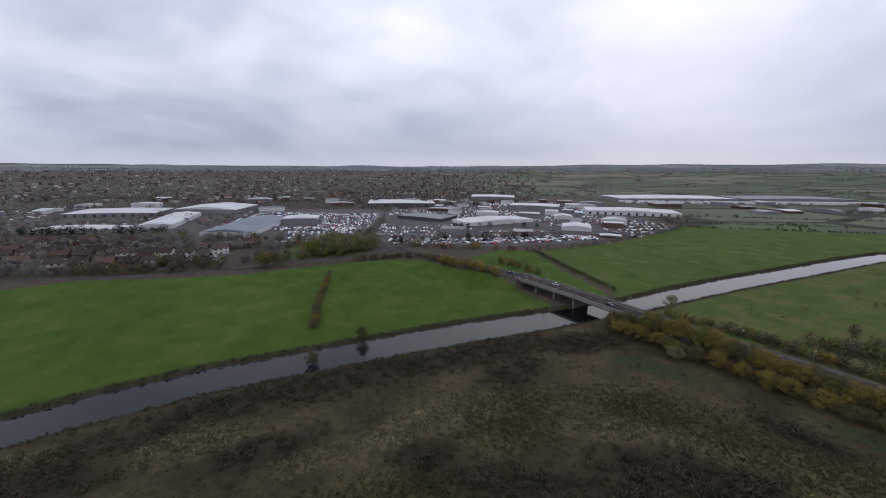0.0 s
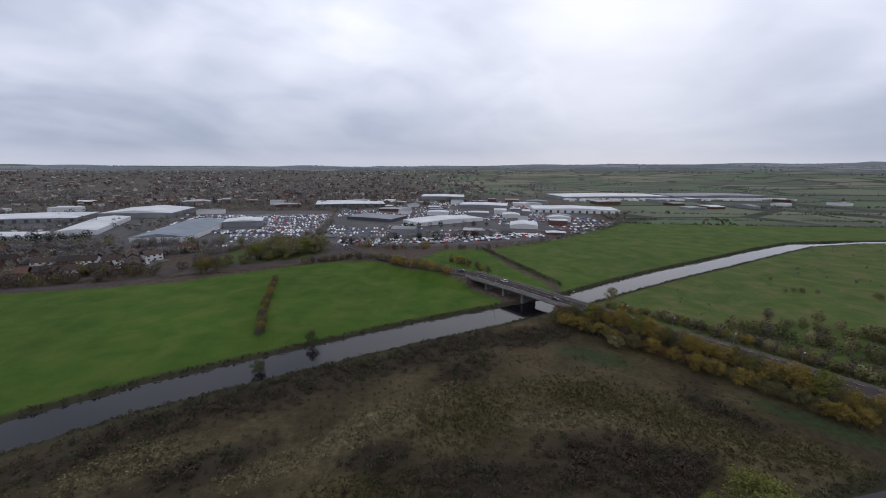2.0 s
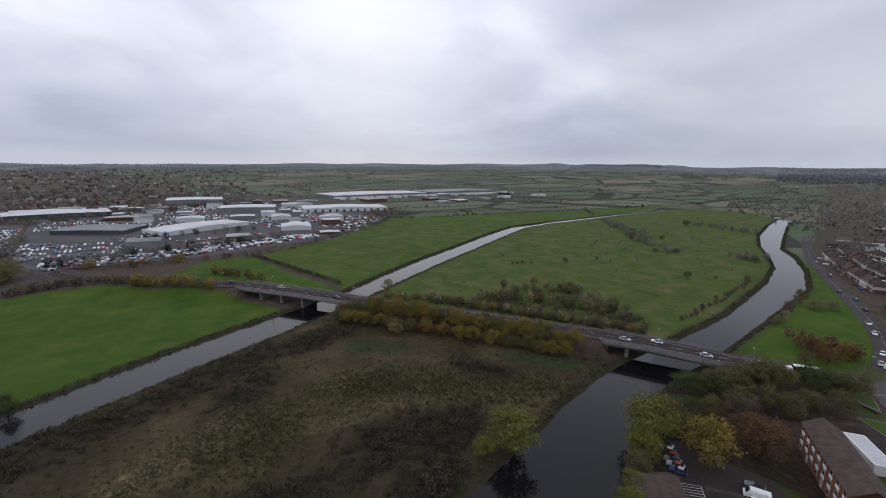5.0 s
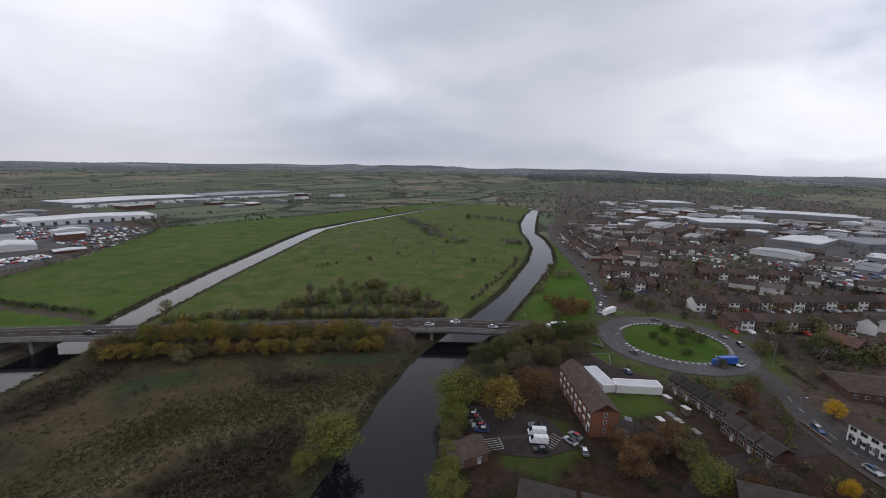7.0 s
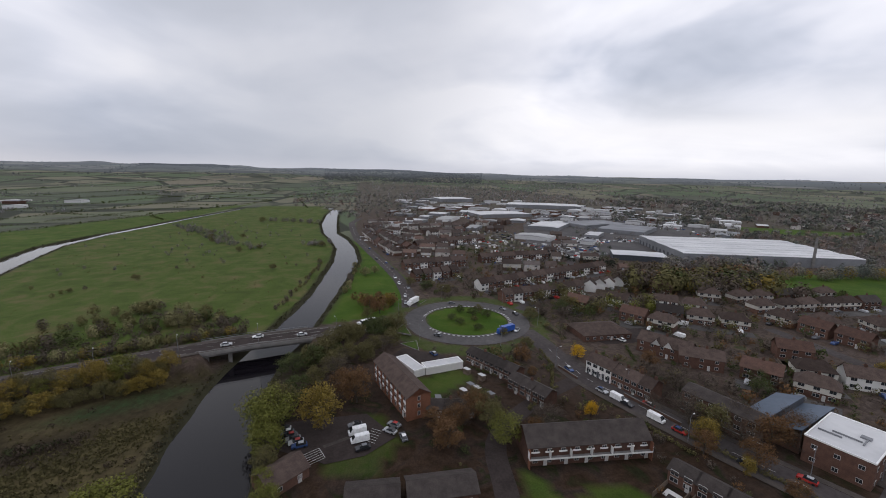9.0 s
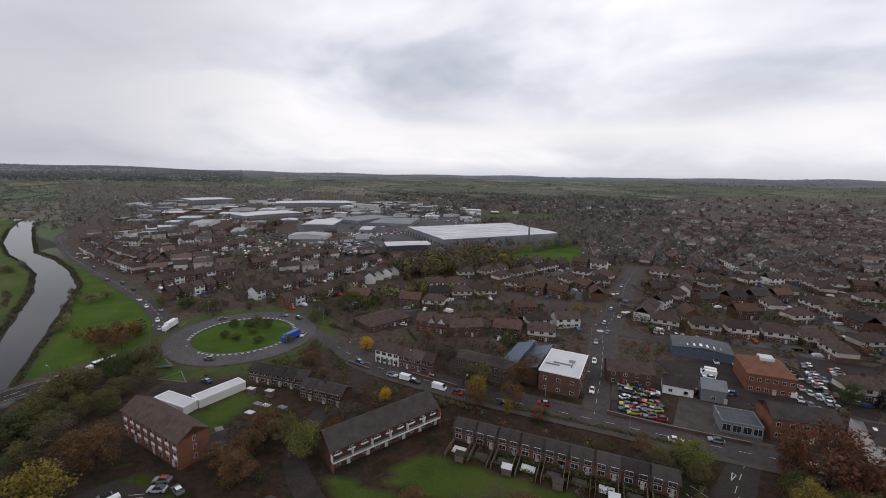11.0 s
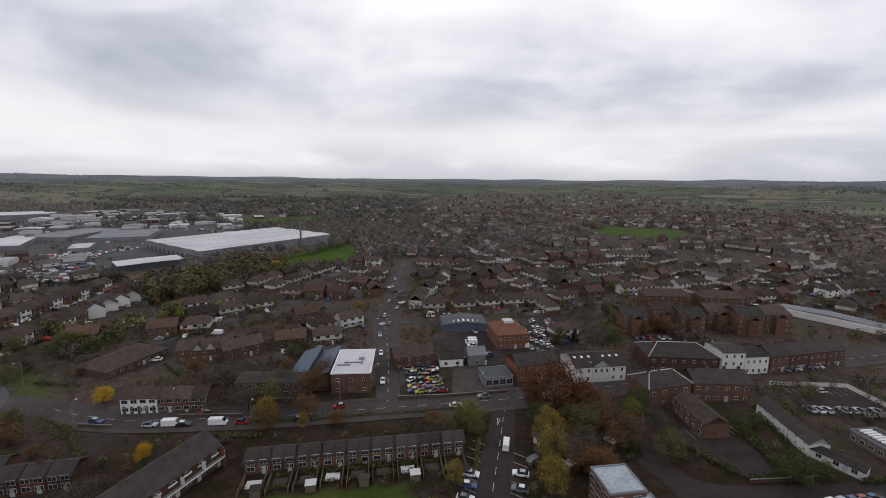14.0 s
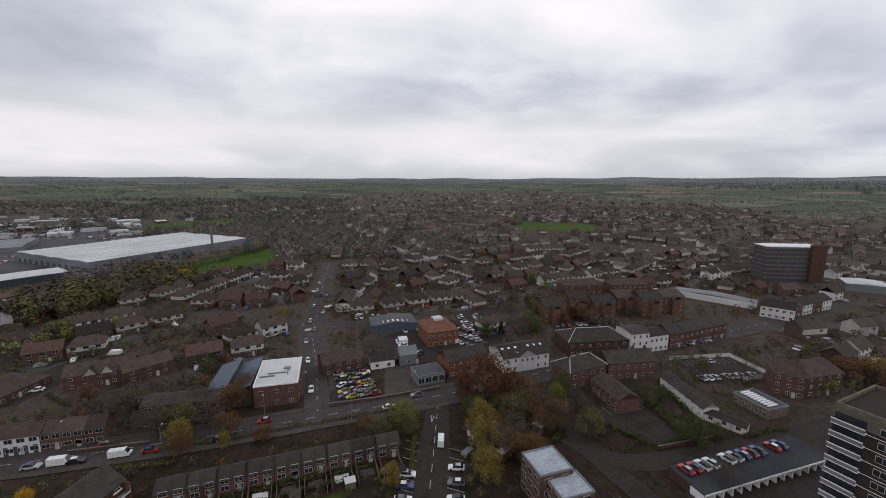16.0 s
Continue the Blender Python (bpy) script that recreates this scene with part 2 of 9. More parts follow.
class Build:
    """Collects boxes and prisms into one mesh."""

    def __init__(self):
        self.v, self.f = [], []

    def box(self, x0, y0, z0, x1, y1, z1):
        n = len(self.v)
        self.v += [(x0, y0, z0), (x1, y0, z0), (x1, y1, z0), (x0, y1, z0), (x0, y0, z1), (x1, y0, z1), (x1, y1, z1), (x0, y1, z1)]
        self.f += [tuple(n + i for i in q) for q in ((3, 2, 1, 0), (4, 5, 6, 7), (0, 1, 5, 4), (1, 2, 6, 5), (2, 3, 7, 6), (3, 0, 4, 7))]
        return self

    def poly(self, *points):
        n = len(self.v)
        self.v += points
        self.f.append(tuple(range(n, n + len(points))))
        return self

    def slab(self, points, thick):
        """A sheet of that thickness, hanging under the given points."""
        n, k = len(self.v), len(points)
        self.v += list(points) + [(x, y, z - thick) for x, y, z in points]
        self.f.append(tuple(range(n, n + k)))
        self.f.append(tuple(range(n + 2 * k - 1, n + k - 1, -1)))
        for i in range(k):
            j = (i + 1) % k
            self.f.append((n + j, n + i, n + k + i, n + k + j))
        return self

    def tube(self, a, b, r0, r1, sides=6):
        a, b = Vector(a), Vector(b)
        q = (b - a).to_track_quat("Z", "Y").to_matrix()
        n = len(self.v)
        for end, r in ((a, r0), (b, r1)):
            for i in range(sides):
                w = 2 * math.pi * i / sides
                self.v.append(tuple(end + q @ Vector((r * math.cos(w), r * math.sin(w), 0))))
        for i in range(sides):
            j = (i + 1) % sides
            self.f.append((n + i, n + j, n + sides + j, n + sides + i))
        self.f.append(tuple(range(n + 2 * sides - 1, n + sides - 1, -1))[::-1])
        return self

    def mesh(self, name, mat, smooth=False):
        return mesh_from(name, self.v, self.f, mat, smooth)


rng = np.random.default_rng(4)


def leaf_cloud(centres, sizes, seed=0, out=None):
    """Small tufts about the given centres: foliage. Given directions, the tufts lie roughly along the crown's outside."""
    r = np.random.default_rng(seed)
    n = len(centres)
    normal = r.normal(size=(n, 3))
    if out is not None:
        normal = normal * 0.6 + out + np.array([0, 0, 0.25])
    normal /= np.linalg.norm(normal, axis=1)[:, None]
    a = np.cross(normal, r.normal(size=(n, 3)))
    a /= np.linalg.norm(a, axis=1)[:, None]
    b = np.cross(normal, a)
    s = np.asarray(sizes)[:, None] * r.uniform(0.6, 1.25, (n, 1))
    k = r.uniform(0.55, 1.0, (n, 1))
    v = np.stack([centres - a * s - b * s * k * 0.8, centres + a * s - b * s * k * 0.5, centres + a * s * r.uniform(-0.7, 0.7, (n, 1)) + b * s * k * 1.1], 1).reshape(-1, 3)
    f = np.arange(3 * n).reshape(-1, 3)
    return v, f


def segment_distance(px, py, pts):
    """Distance to a polyline, and how far along it (in points) the nearest place lies."""
    best = np.full(px.shape, 1e9)
    where = np.zeros(px.shape)
    for i in range(len(pts) - 1):
        (x0, y0), (x1, y1) = pts[i][:2], pts[i + 1][:2]
        dx, dy = x1 - x0, y1 - y0
        s = np.clip(((px - x0) * dx + (py - y0) * dy) / (dx * dx + dy * dy), 0, 1)
        d = np.hypot(px - x0 - s * dx, py - y0 - s * dy)
        near = d < best
        best = np.where(near, d, best)
        where = np.where(near, i + s, where)
    return best, where


def inside(px, py, poly):
    hit = np.zeros(px.shape, bool)
    for (x0, y0), (x1, y1) in zip(poly, poly[1:] + poly[:1]):
        cross = (y0 > py) != (y1 > py)
        hit ^= cross & (px < (x1 - x0) * (py - y0) / ((y1 - y0) or 1e-9) + x0)
    return hit


def smooth(a, b, x):
    s = np.clip((x - a) / (b - a), 0, 1)
    return s * s * (3 - 2 * s)


# ---------------------------------------------------------------- the lie of the land
# centre lines: x, y, width
RIVER_A = [(-260, 10, 16), (-160, 80, 16), (-127, 105, 15), (-107, 120, 17), (-78, 138, 17), (-47, 152, 17), (-16, 166, 18), (17, 180, 19), (50, 192, 19), (78, 203, 17),
           (110, 215, 15), (157, 239, 17), (206, 262, 18), (268, 288, 18), (350, 324, 18), (416, 350, 16), (500, 357, 9), (690, 356, 6), (870, 350, 4)]
RIVER_B = [(-120, -25, 20), (-40, 12, 20), (20, 30, 20), (58, 45, 27), (87, 50.5, 23), (112, 57, 20), (130, 60, 18), (152, 61.5, 17), (192, 58, 16), (250, 56, 13), (356, 59, 19),
           (420, 70, 16), (480, 88, 16), (525, 106, 14), (620, 127, 20), (760, 150, 18), (850, 160, 16), (930, 190, 6)]
# road over the two bridges: x, y, z
BYPASS = [(-60, 440, 0.2), (-42, 398, 0.4), (-28, 365, 0.8), (-6, 324, 2.0), (18, 294, 3.6), (40, 272, 5.0), (59, 254, 5.6), (80, 219, 5.8), (100, 184, 5.6), (114, 163, 5.2), (138, 127, 5.0),
          (157, 90, 5.3), (166, 69, 5.6), (175, 46, 5.2), (184, 30, 3.4), (193, 15, 1.5), (200, 4, 0.6)]
DECKS = ((6.1, 8.0), (11.4, 13.0))
RING = (205.0, -28.0)
BANK_NOISE = 3.0


def line_at(pts, s, k):
    i = np.clip(np.floor(s).astype(int), 0, len(pts) - 2)
    col = np.array([p[k] for p in pts], float)
    return col[i] + (col[i + 1] - col[i]) * (s - i)


HORIZON = [(0, 52), (20, 80), (45, 112), (57, 114), (59, 123), (66, 123), (69, 114), (79, 104), (85, 110), (95, 96), (106, 76), (120, 76), (145, 68), (166, 72), (190, 84), (210, 98), (230, 90), (290, 50), (314, 36), (336, 36), (360, 50)]


def height(x, y):
    x, y = np.asarray(x, float), np.asarray(y, float)
    r = np.hypot(x, y)
    turn = np.degrees(np.arctan2(x, y)) % 360
    top = np.interp(turn, [a for a, _ in HORIZON], [b for _, b in HORIZON])
    h = smooth(1500, 4700, r) * (top + 6 * np.sin(turn * 0.55) * np.sin(r / 420.0) + 5 * np.sin(turn * 0.23 + r / 300.0)) + 0.12 * np.sin(x / 31.0) * np.cos(y / 27.0)
    d, s = segment_distance(x, y, BYPASS)
    z = line_at(BYPASS, s, 2)
    gap = np.zeros(x.shape, bool)
    for a, b in DECKS:
        gap |= (s > a) & (s < b)
    h = np.where(gap, h, np.maximum(h, z * np.clip(1 - (d - 7.5) / 9.0, 0, 1)))
    for river in (RIVER_A, RIVER_B):
        d, s = segment_distance(x, y, river)
        e = d - line_at(river, s, 2) / 2 + 0.3 * np.sin(x / 5.3 + y / 7.1)
        h = h * smooth(0, 6, e) - 1.7 * (1 - smooth(-1.5, 3.5, e))
    return h


# what grows or lies where
FIELD_A = [(-300, 225), (-259, 237), (-223, 262), (-171, 268), (-126, 279), (-104, 293), (-68, 312), (-27, 326), (-4, 312), (15, 285), (34, 268), (50, 247), (68, 214), (50, 203), (-16, 178), (-47, 164), (-78, 150), (-107, 131), (-127, 117), (-160, 95), (-300, 10)]
FIELD_T = [(58, 362), (92, 361), (96, 292), (106, 235), (98, 222), (88, 228), (72, 262), (50, 300), (30, 330)]
FIELD_B = [(98, 362), (187, 403), (270, 468), (325, 520), (520, 470), (800, 420), (1000, 375), (700, 364), (500, 366), (421, 362), (283, 305), (153, 250), (106, 226), (112, 236), (102, 300)]
FIELD_C = [(120, 205), (160, 226), (222, 253), (320, 295), (410, 338), (500, 348), (700, 348), (900, 345), (920, 210), (850, 172), (620, 142), (525, 118), (480, 100), (420, 82), (356, 72), (250, 66), (192, 68), (176, 74), (165, 100), (140, 145)]
FIELD_D = [(200, 46), (250, 46), (356, 47), (420, 58), (470, 72), (430, 52), (399, 38), (290, 4), (235, 6), (210, 16)]
MARSH = [(-300, 0), (-160, 64), (-127, 92), (-78, 127), (-16, 155), (50, 181), (80, 190), (95, 178), (130, 115), (150, 75), (112, 68), (87, 60), (20, 42), (-40, 24), (-120, -12)]
# in the marsh: brambles, dry straw, olive grass (x, y, half length, half width, turn)
MARSH_DARK = [(-75, 112, 40, 9, 35), (-30, 136, 34, 11, 27), (20, 156, 36, 10, 24), (66, 165, 24, 10, 15), (-45, 98, 16, 7, 25), (-2, 96, 10, 6, 10), (20, 84, 26, 9, -10), (30, 140, 16, 8, 40), (104, 100, 14, 6, -55), (-95, 84, 20, 9, 20), (58, 84, 19, 13, -20), (50, 66, 16, 7, 15), (76, 82, 9, 6, 30)]
MARSH_STRAW = [(-1, 112, 21, 7, 32), (-30, 95, 12, 5, 20), (-66, 102, 15, 9, 20), (49, 105, 12, 4, -10), (18, 122, 12, 5, 50), (70, 100, 9, 4, -40), (96, 66, 10, 3, 20), (-110, 92, 14, 6, 30)]
MARSH_OLIVE = [(85, 100, 34, 15, -45), (24, 112, 22, 14, 35), (60, 118, 18, 12, -20), (112, 80, 12, 8, -60), (-10, 82, 24, 8, 10)]
MARSH_LUSH = [(83, 143, 16, 7, -40), (128, 92, 22, 5, -58), (-60, 128, 34, 4, 33), (0, 152, 40, 3.5, 25)]
GREENS = [[(258, -243), (225, -293), (240, -330), (300, -390), (310, -300)], [(60, -618), (-62, -608), (-75, -741), (50, -740)], [(42, -66), (84, -40), (88, -54), (48, -80)], [(92, -30), (60, -20), (40, -60), (85, -36)],
          [(122, -4), (142, -22), (150, -20), (144, -4), (139, 2)], [(122, 10), (112, 22), (94, 22), (92, 10), (105, 2)], [(560, -480), (520, -640), (580, -650), (640, -500)], [(-132, 312), (-100, 330), (-62, 342), (-50, 362), (-100, 392), (-130, 378)]]


def south_edge(turn):
    """How far the town reaches, by direction."""
    return np.interp(turn, [0, 92, 104, 118, 134, 150, 162, 178, 192, 205, 230, 360], [2300, 2300, 1900, 1500, 1250, 1550, 2100, 2200, 1500, 1150, 1300, 2300]) + 90 * np.sin(turn / 3.1)


def blot(px, py, patches):
    """How far inside the nearest of some soft-edged oval patches a place lies."""
    best = np.zeros(px.shape)
    for x, y, a, b, turn in patches:
        c, s = math.cos(radians(turn)), math.sin(radians(turn))
        u, v = (px - x) * c + (py - y) * s, (py - y) * c - (px - x) * s
        best = np.maximum(best, 1 - smooth(0.5, 1.35, np.hypot(u / a, v / b)))
    return best


def axis(lo, hi, step, reach=4850, grow=1.16):
    inner = list(np.arange(lo, hi + 0.1, step))
    out, s = [], step
    x = inner[-1]
    while x < reach:
        s *= grow
        x += min(s, 160)
        out.append(min(x, reach))
    neg, s, x = [], step, lo
    while x > -reach:
        s *= grow
        x -= min(s, 160)
        neg.append(max(x, -reach))
    return np.array(neg[::-1] + inner + out)


LAND = {}


def ground_z(x, y):
    """The land's height at a place, as its mesh has it."""
    i = min(max(bisect_right(LAND["x"], x) - 1, 0), len(LAND["x"]) - 2)
    j = min(max(bisect_right(LAND["y"], y) - 1, 0), len(LAND["y"]) - 2)
    u = (x - LAND["x"][i]) / (LAND["x"][i + 1] - LAND["x"][i])
    v = (y - LAND["y"][j]) / (LAND["y"][j + 1] - LAND["y"][j])
    z = LAND["z"]
    return (z[j][i] * (1 - u) + z[j][i + 1] * u) * (1 - v) + (z[j + 1][i] * (1 - u) + z[j + 1][i + 1] * u) * v


def bisect_right(values, x):
    lo, hi = 0, len(values)
    while lo < hi:
        mid = (lo + hi) // 2
        if x < values[mid]:
            hi = mid
        else:
            lo = mid + 1
    return lo


def make_ground():
    xs, ys = axis(-290, 560, 3.0), axis(-300, 420, 3.0)
    gx, gy = np.meshgrid(xs, ys)
    px, py = gx.ravel(), gy.ravel()
    z = height(px, py)
    nx, ny = len(xs), len(ys)
    LAND.update(x=xs.tolist(), y=ys.tolist(), z=z.reshape(ny, nx).tolist())
    i, j = np.meshgrid(np.arange(nx - 1), np.arange(ny - 1))
    a = (j * nx + i).ravel()
    faces = np.stack([a, a + 1, a + nx + 1, a + nx], 1)
    me = bpy.data.meshes.new("ground")
    me.from_pydata(np.stack([px, py, z], 1).tolist(), [], faces.tolist())
    me.shade_smooth()
    r, turn = np.hypot(px, py), np.degrees(np.arctan2(px, py)) % 360
    wob = lambda k: 4 * np.sin(px / 17 + k) * np.cos(py / 13 + k)
    meadow = np.zeros(px.shape)
    for f in (FIELD_A, FIELD_T, FIELD_B, FIELD_C, FIELD_D):
        meadow = np.maximum(meadow, inside(px, py, f))
    for f in GREENS:
        meadow = np.maximum(meadow, (0.45 if f[0] == (122, 10) else 0.68 if abs(f[0][0]) < 200 and f[0][1] > -200 else 1.0) * inside(px, py, f))
    rough = np.maximum(inside(px, py, FIELD_C), 0.45 * inside(px, py, FIELD_B))
    d, _ = segment_distance(px, py, BYPASS[3:])
    marsh = inside(px, py, MARSH).astype(float)
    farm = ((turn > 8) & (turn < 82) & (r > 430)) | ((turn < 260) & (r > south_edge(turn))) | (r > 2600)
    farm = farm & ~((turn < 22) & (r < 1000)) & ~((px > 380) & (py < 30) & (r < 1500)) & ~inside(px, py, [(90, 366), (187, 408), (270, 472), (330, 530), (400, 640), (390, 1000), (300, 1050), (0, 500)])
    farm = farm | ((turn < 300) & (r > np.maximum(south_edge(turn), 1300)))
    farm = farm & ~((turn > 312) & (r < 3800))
    leafy = smooth(650, 1100, r) * ~farm
    ring = np.hypot(px - RING[0], py - RING[1])
    meadow = np.maximum(meadow, ring < 22)
    meadow = np.maximum(meadow, 0.55 * ((ring > 33.5) & (ring < 43)))
    # full within 120 m of the origin, gone by 200 m
    near_ground = 1 - smooth(120, 200, r)
    bank = np.zeros(px.shape)
    for river in (RIVER_A, RIVER_B):
        d, s = segment_distance(px, py, river)
        e = d - line_at(river, s, 2) / 2
        bank = np.maximum(bank, 1 - smooth(3.0, 6.0, e))
    for name, values in (("near_ground", near_ground), ("leafy", leafy), ("meadow", meadow), ("coarse", rough), ("marsh", marsh), ("farm", farm), ("bank", bank), ("straw", blot(px, py, MARSH_STRAW)), ("bramble", blot(px, py, MARSH_DARK)), ("olive", blot(px, py, MARSH_OLIVE)), ("lush", blot(px, py, MARSH_LUSH))):
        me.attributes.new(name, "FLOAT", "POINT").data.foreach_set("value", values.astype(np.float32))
    me.materials.append(ground_material())
    return tagged(new("ground", me), "flat valley floor of meadows, marsh and gardens", "ground", kind="structure")


def ground_material():
    m = bpy.data.materials.new("ground")
    m.use_nodes = True
    t = m.node_tree
    at = node(t, "ShaderNodeTexCoord").outputs["Object"]

    def noise_of(scale, detail=4.0, rough=0.6, distort=0.0):
        return node(t, "ShaderNodeTexNoise", {"Vector": at, "Scale": scale, "Detail": detail, "Roughness": rough, "Distortion": distort}).outputs[0]

    def zone(name):
        return node(t, "ShaderNodeAttribute", attribute_name=name).outputs["Fac"]

    n1, n2, n3, n4 = noise_of(0.012), noise_of(0.06, 5.0, 0.65, 0.4), noise_of(0.45, 4.0, 0.7), noise_of(2.2, 3.0, 0.7)
    grass = ramp(t, n2, [(0.30, (0.032, 0.068, 0.008)), (0.50, (0.050, 0.090, 0.011)), (0.70, (0.078, 0.102, 0.020))])
    grass = mixed(t, 0.6, grass, ramp(t, n1, [(0.35, 0.8), (0.65, 1.2)]), "MULTIPLY")
    wild = ramp(t, n2, [(0.30, (0.046, 0.064, 0.015)), (0.48, (0.063, 0.092, 0.019)), (0.60, (0.089, 0.096, 0.032)), (0.72, (0.127, 0.105, 0.048))])
    wet = maths(t, "ADD", maths(t, "MULTIPLY", n2, 0.55), maths(t, "MULTIPLY", noise_of(0.022, 3.0, 0.5, 0.6), 0.45))
    marsh = ramp(t, wet, [(0.36, (0.033, 0.026, 0.015)), (0.46, (0.045, 0.036, 0.019)), (0.54, (0.058, 0.046, 0.024)), (0.64, (0.078, 0.058, 0.032))])
    for name, low, high, gain in (("olive", (0.050, 0.044, 0.019), (0.080, 0.066, 0.030), 0.9), ("straw", (0.070, 0.055, 0.028), (0.150, 0.122, 0.066), 1.0), ("lush", (0.022, 0.036, 0.015), (0.034, 0.050, 0.020), 0.9), ("bramble", (0.026, 0.019, 0.013), (0.041, 0.032, 0.021), 1.0)):
        ragged = maths(t, "MULTIPLY", zone(name), ramp(t, n3, [(0.30, 0.35), (0.62, 1.25)]))
        marsh = mixed(t, maths(t, "MULTIPLY", ragged, gain, True), marsh, ramp(t, n2, [(0.35, low), (0.65, high)]))
    marsh = mixed(t, 0.75, marsh, ramp(t, n3, [(0.32, 0.6), (0.5, 1.0), (0.68, 1.4)]), "MULTIPLY")
    plots = noise_of(0.10, 3.0, 0.55, 0.8)
    town = ramp(t, plots, [(0.30, (0.038, 0.042, 0.019)), (0.38, (0.060, 0.042, 0.031)), (0.46, (0.076, 0.058, 0.050)), (0.53, (0.048, 0.036, 0.029)), (0.60, (0.082, 0.060, 0.047)), (0.68, (0.044, 0.048, 0.021)), (0.75, (0.086, 0.064, 0.048))])
    town = mixed(t, 0.7, town, ramp(t, n3, [(0.3, 0.85), (0.7, 1.6)]), "MULTIPLY")
    # town ground close to the origin: darker, browner tones on the same plots
    earth = ramp(t, plots, [(0.30, (0.022, 0.024, 0.010)), (0.40, (0.038, 0.023, 0.014)), (0.50, (0.050, 0.032, 0.022)), (0.58, (0.040, 0.028, 0.022)), (0.66, (0.024, 0.028, 0.011)), (0.75, (0.056, 0.036, 0.023))])
    earth = mixed(t, 0.8, earth, ramp(t, n3, [(0.3, 0.42), (0.7, 1.15)]), "MULTIPLY")
    town = mixed(t, zone("near_ground"), town, earth)
    # far fields: hedged patches, their colours greyed to stand in for haze
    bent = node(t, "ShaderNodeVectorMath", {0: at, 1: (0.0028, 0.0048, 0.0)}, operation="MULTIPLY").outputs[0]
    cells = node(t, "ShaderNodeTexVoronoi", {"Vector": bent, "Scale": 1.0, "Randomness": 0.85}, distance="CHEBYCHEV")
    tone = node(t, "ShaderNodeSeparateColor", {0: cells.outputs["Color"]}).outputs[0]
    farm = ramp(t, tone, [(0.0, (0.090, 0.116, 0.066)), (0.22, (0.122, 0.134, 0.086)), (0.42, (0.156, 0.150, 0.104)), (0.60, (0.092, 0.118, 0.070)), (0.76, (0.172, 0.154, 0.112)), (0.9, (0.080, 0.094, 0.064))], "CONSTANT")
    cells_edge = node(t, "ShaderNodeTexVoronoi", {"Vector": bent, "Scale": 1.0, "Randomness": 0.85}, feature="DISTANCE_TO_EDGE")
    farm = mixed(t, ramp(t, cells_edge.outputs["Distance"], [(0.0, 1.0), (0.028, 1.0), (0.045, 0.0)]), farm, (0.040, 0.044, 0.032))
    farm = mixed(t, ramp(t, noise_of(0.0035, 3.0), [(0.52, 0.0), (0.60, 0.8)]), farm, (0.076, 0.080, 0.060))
    grove = ramp(t, noise_of(0.02, 5.0, 0.7), [(0.30, (0.056, 0.055, 0.040)), (0.45, (0.082, 0.072, 0.056)), (0.58, (0.104, 0.090, 0.072)), (0.70, (0.074, 0.078, 0.050))])
    town = mixed(t, zone("leafy"), town, grove)
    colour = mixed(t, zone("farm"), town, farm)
    colour = mixed(t, zone("marsh"), colour, marsh)
    colour = mixed(t, zone("meadow"), colour, grass)
    colour = mixed(t, zone("coarse"), colour, wild)
    colour = mixed(t, zone("bank"), colour, (0.036, 0.034, 0.020))
    colour = mixed(t, 0.55, colour, ramp(t, n4, [(0.3, 0.6), (0.7, 1.35)]), "MULTIPLY")
    shader = t.nodes["Principled BSDF"]
    t.links.new(colour, shader.inputs["Base Color"])
    shader.inputs["Roughness"].default_value = 0.95
    shader.inputs["Specular IOR Level"].default_value = 0.1
    t.links.new(node(t, "ShaderNodeBump", {"Height": n3, "Strength": 0.5, "Distance": 0.3}).outputs[0], shader.inputs["Normal"])
    return m


make_ground()


def strip(name, pts, widths, z_off, mat, label, category, step=4.0, follow=True, left=None, right=None, kind="structure", zs=None):
    """A ribbon along a line, laid on the land."""
    out = []
    for i in range(len(pts) - 1):
        a, b = Vector(pts[i][:2]), Vector(pts[i + 1][:2])
        n = max(1, int((b - a).length / step))
        for k in range(n):
            out.append((a.lerp(b, k / n), i + k / n))
    out.append((Vector(pts[-1][:2]), len(pts) - 1))
    # ease the corners
    for _ in range(6):
        out = [out[0]] + [((out[k - 1][0] + out[k][0] * 2 + out[k + 1][0]) / 4, out[k][1]) for k in range(1, len(out) - 1)] + [out[-1]]
    v, f = [], []
    for k, (p, s) in enumerate(out):
        d = (out[min(k + 1, len(out) - 1)][0] - out[max(k - 1, 0)][0]).normalized()
        side = Vector((-d.y, d.x))
        w = float(np.interp(s, range(len(pts)), widths)) if not isinstance(widths, (int, float)) else widths
        a, b = (-w / 2, w / 2) if left is None else (left, right)
        for off in (a, b):
            q = p + side * off
            z = z_off if not follow else (max(ground_z(q.x, q.y), ground_z(p.x, p.y)) if zs is None else float(np.interp(s, range(len(zs)), zs))) + z_off
            v.append((q.x, q.y, z))
        if k:
            n = 2 * k
            f.append((n - 2, n, n + 1, n - 1))
    f = [q[::-1] for q in f]
    return tagged(new(name, mesh_from(name, v, f, mat)), label, category, kind=kind)


strip("water", RIVER_A, [p[2] + 5 for p in RIVER_A], -1.0, WATER, "still grey river between reedy banks", "river", 8, follow=False)
strip("water", RIVER_B, [p[2] + 5 for p in RIVER_B], -0.99, WATER, "dark still river beside the marsh", "river", 8, follow=False)

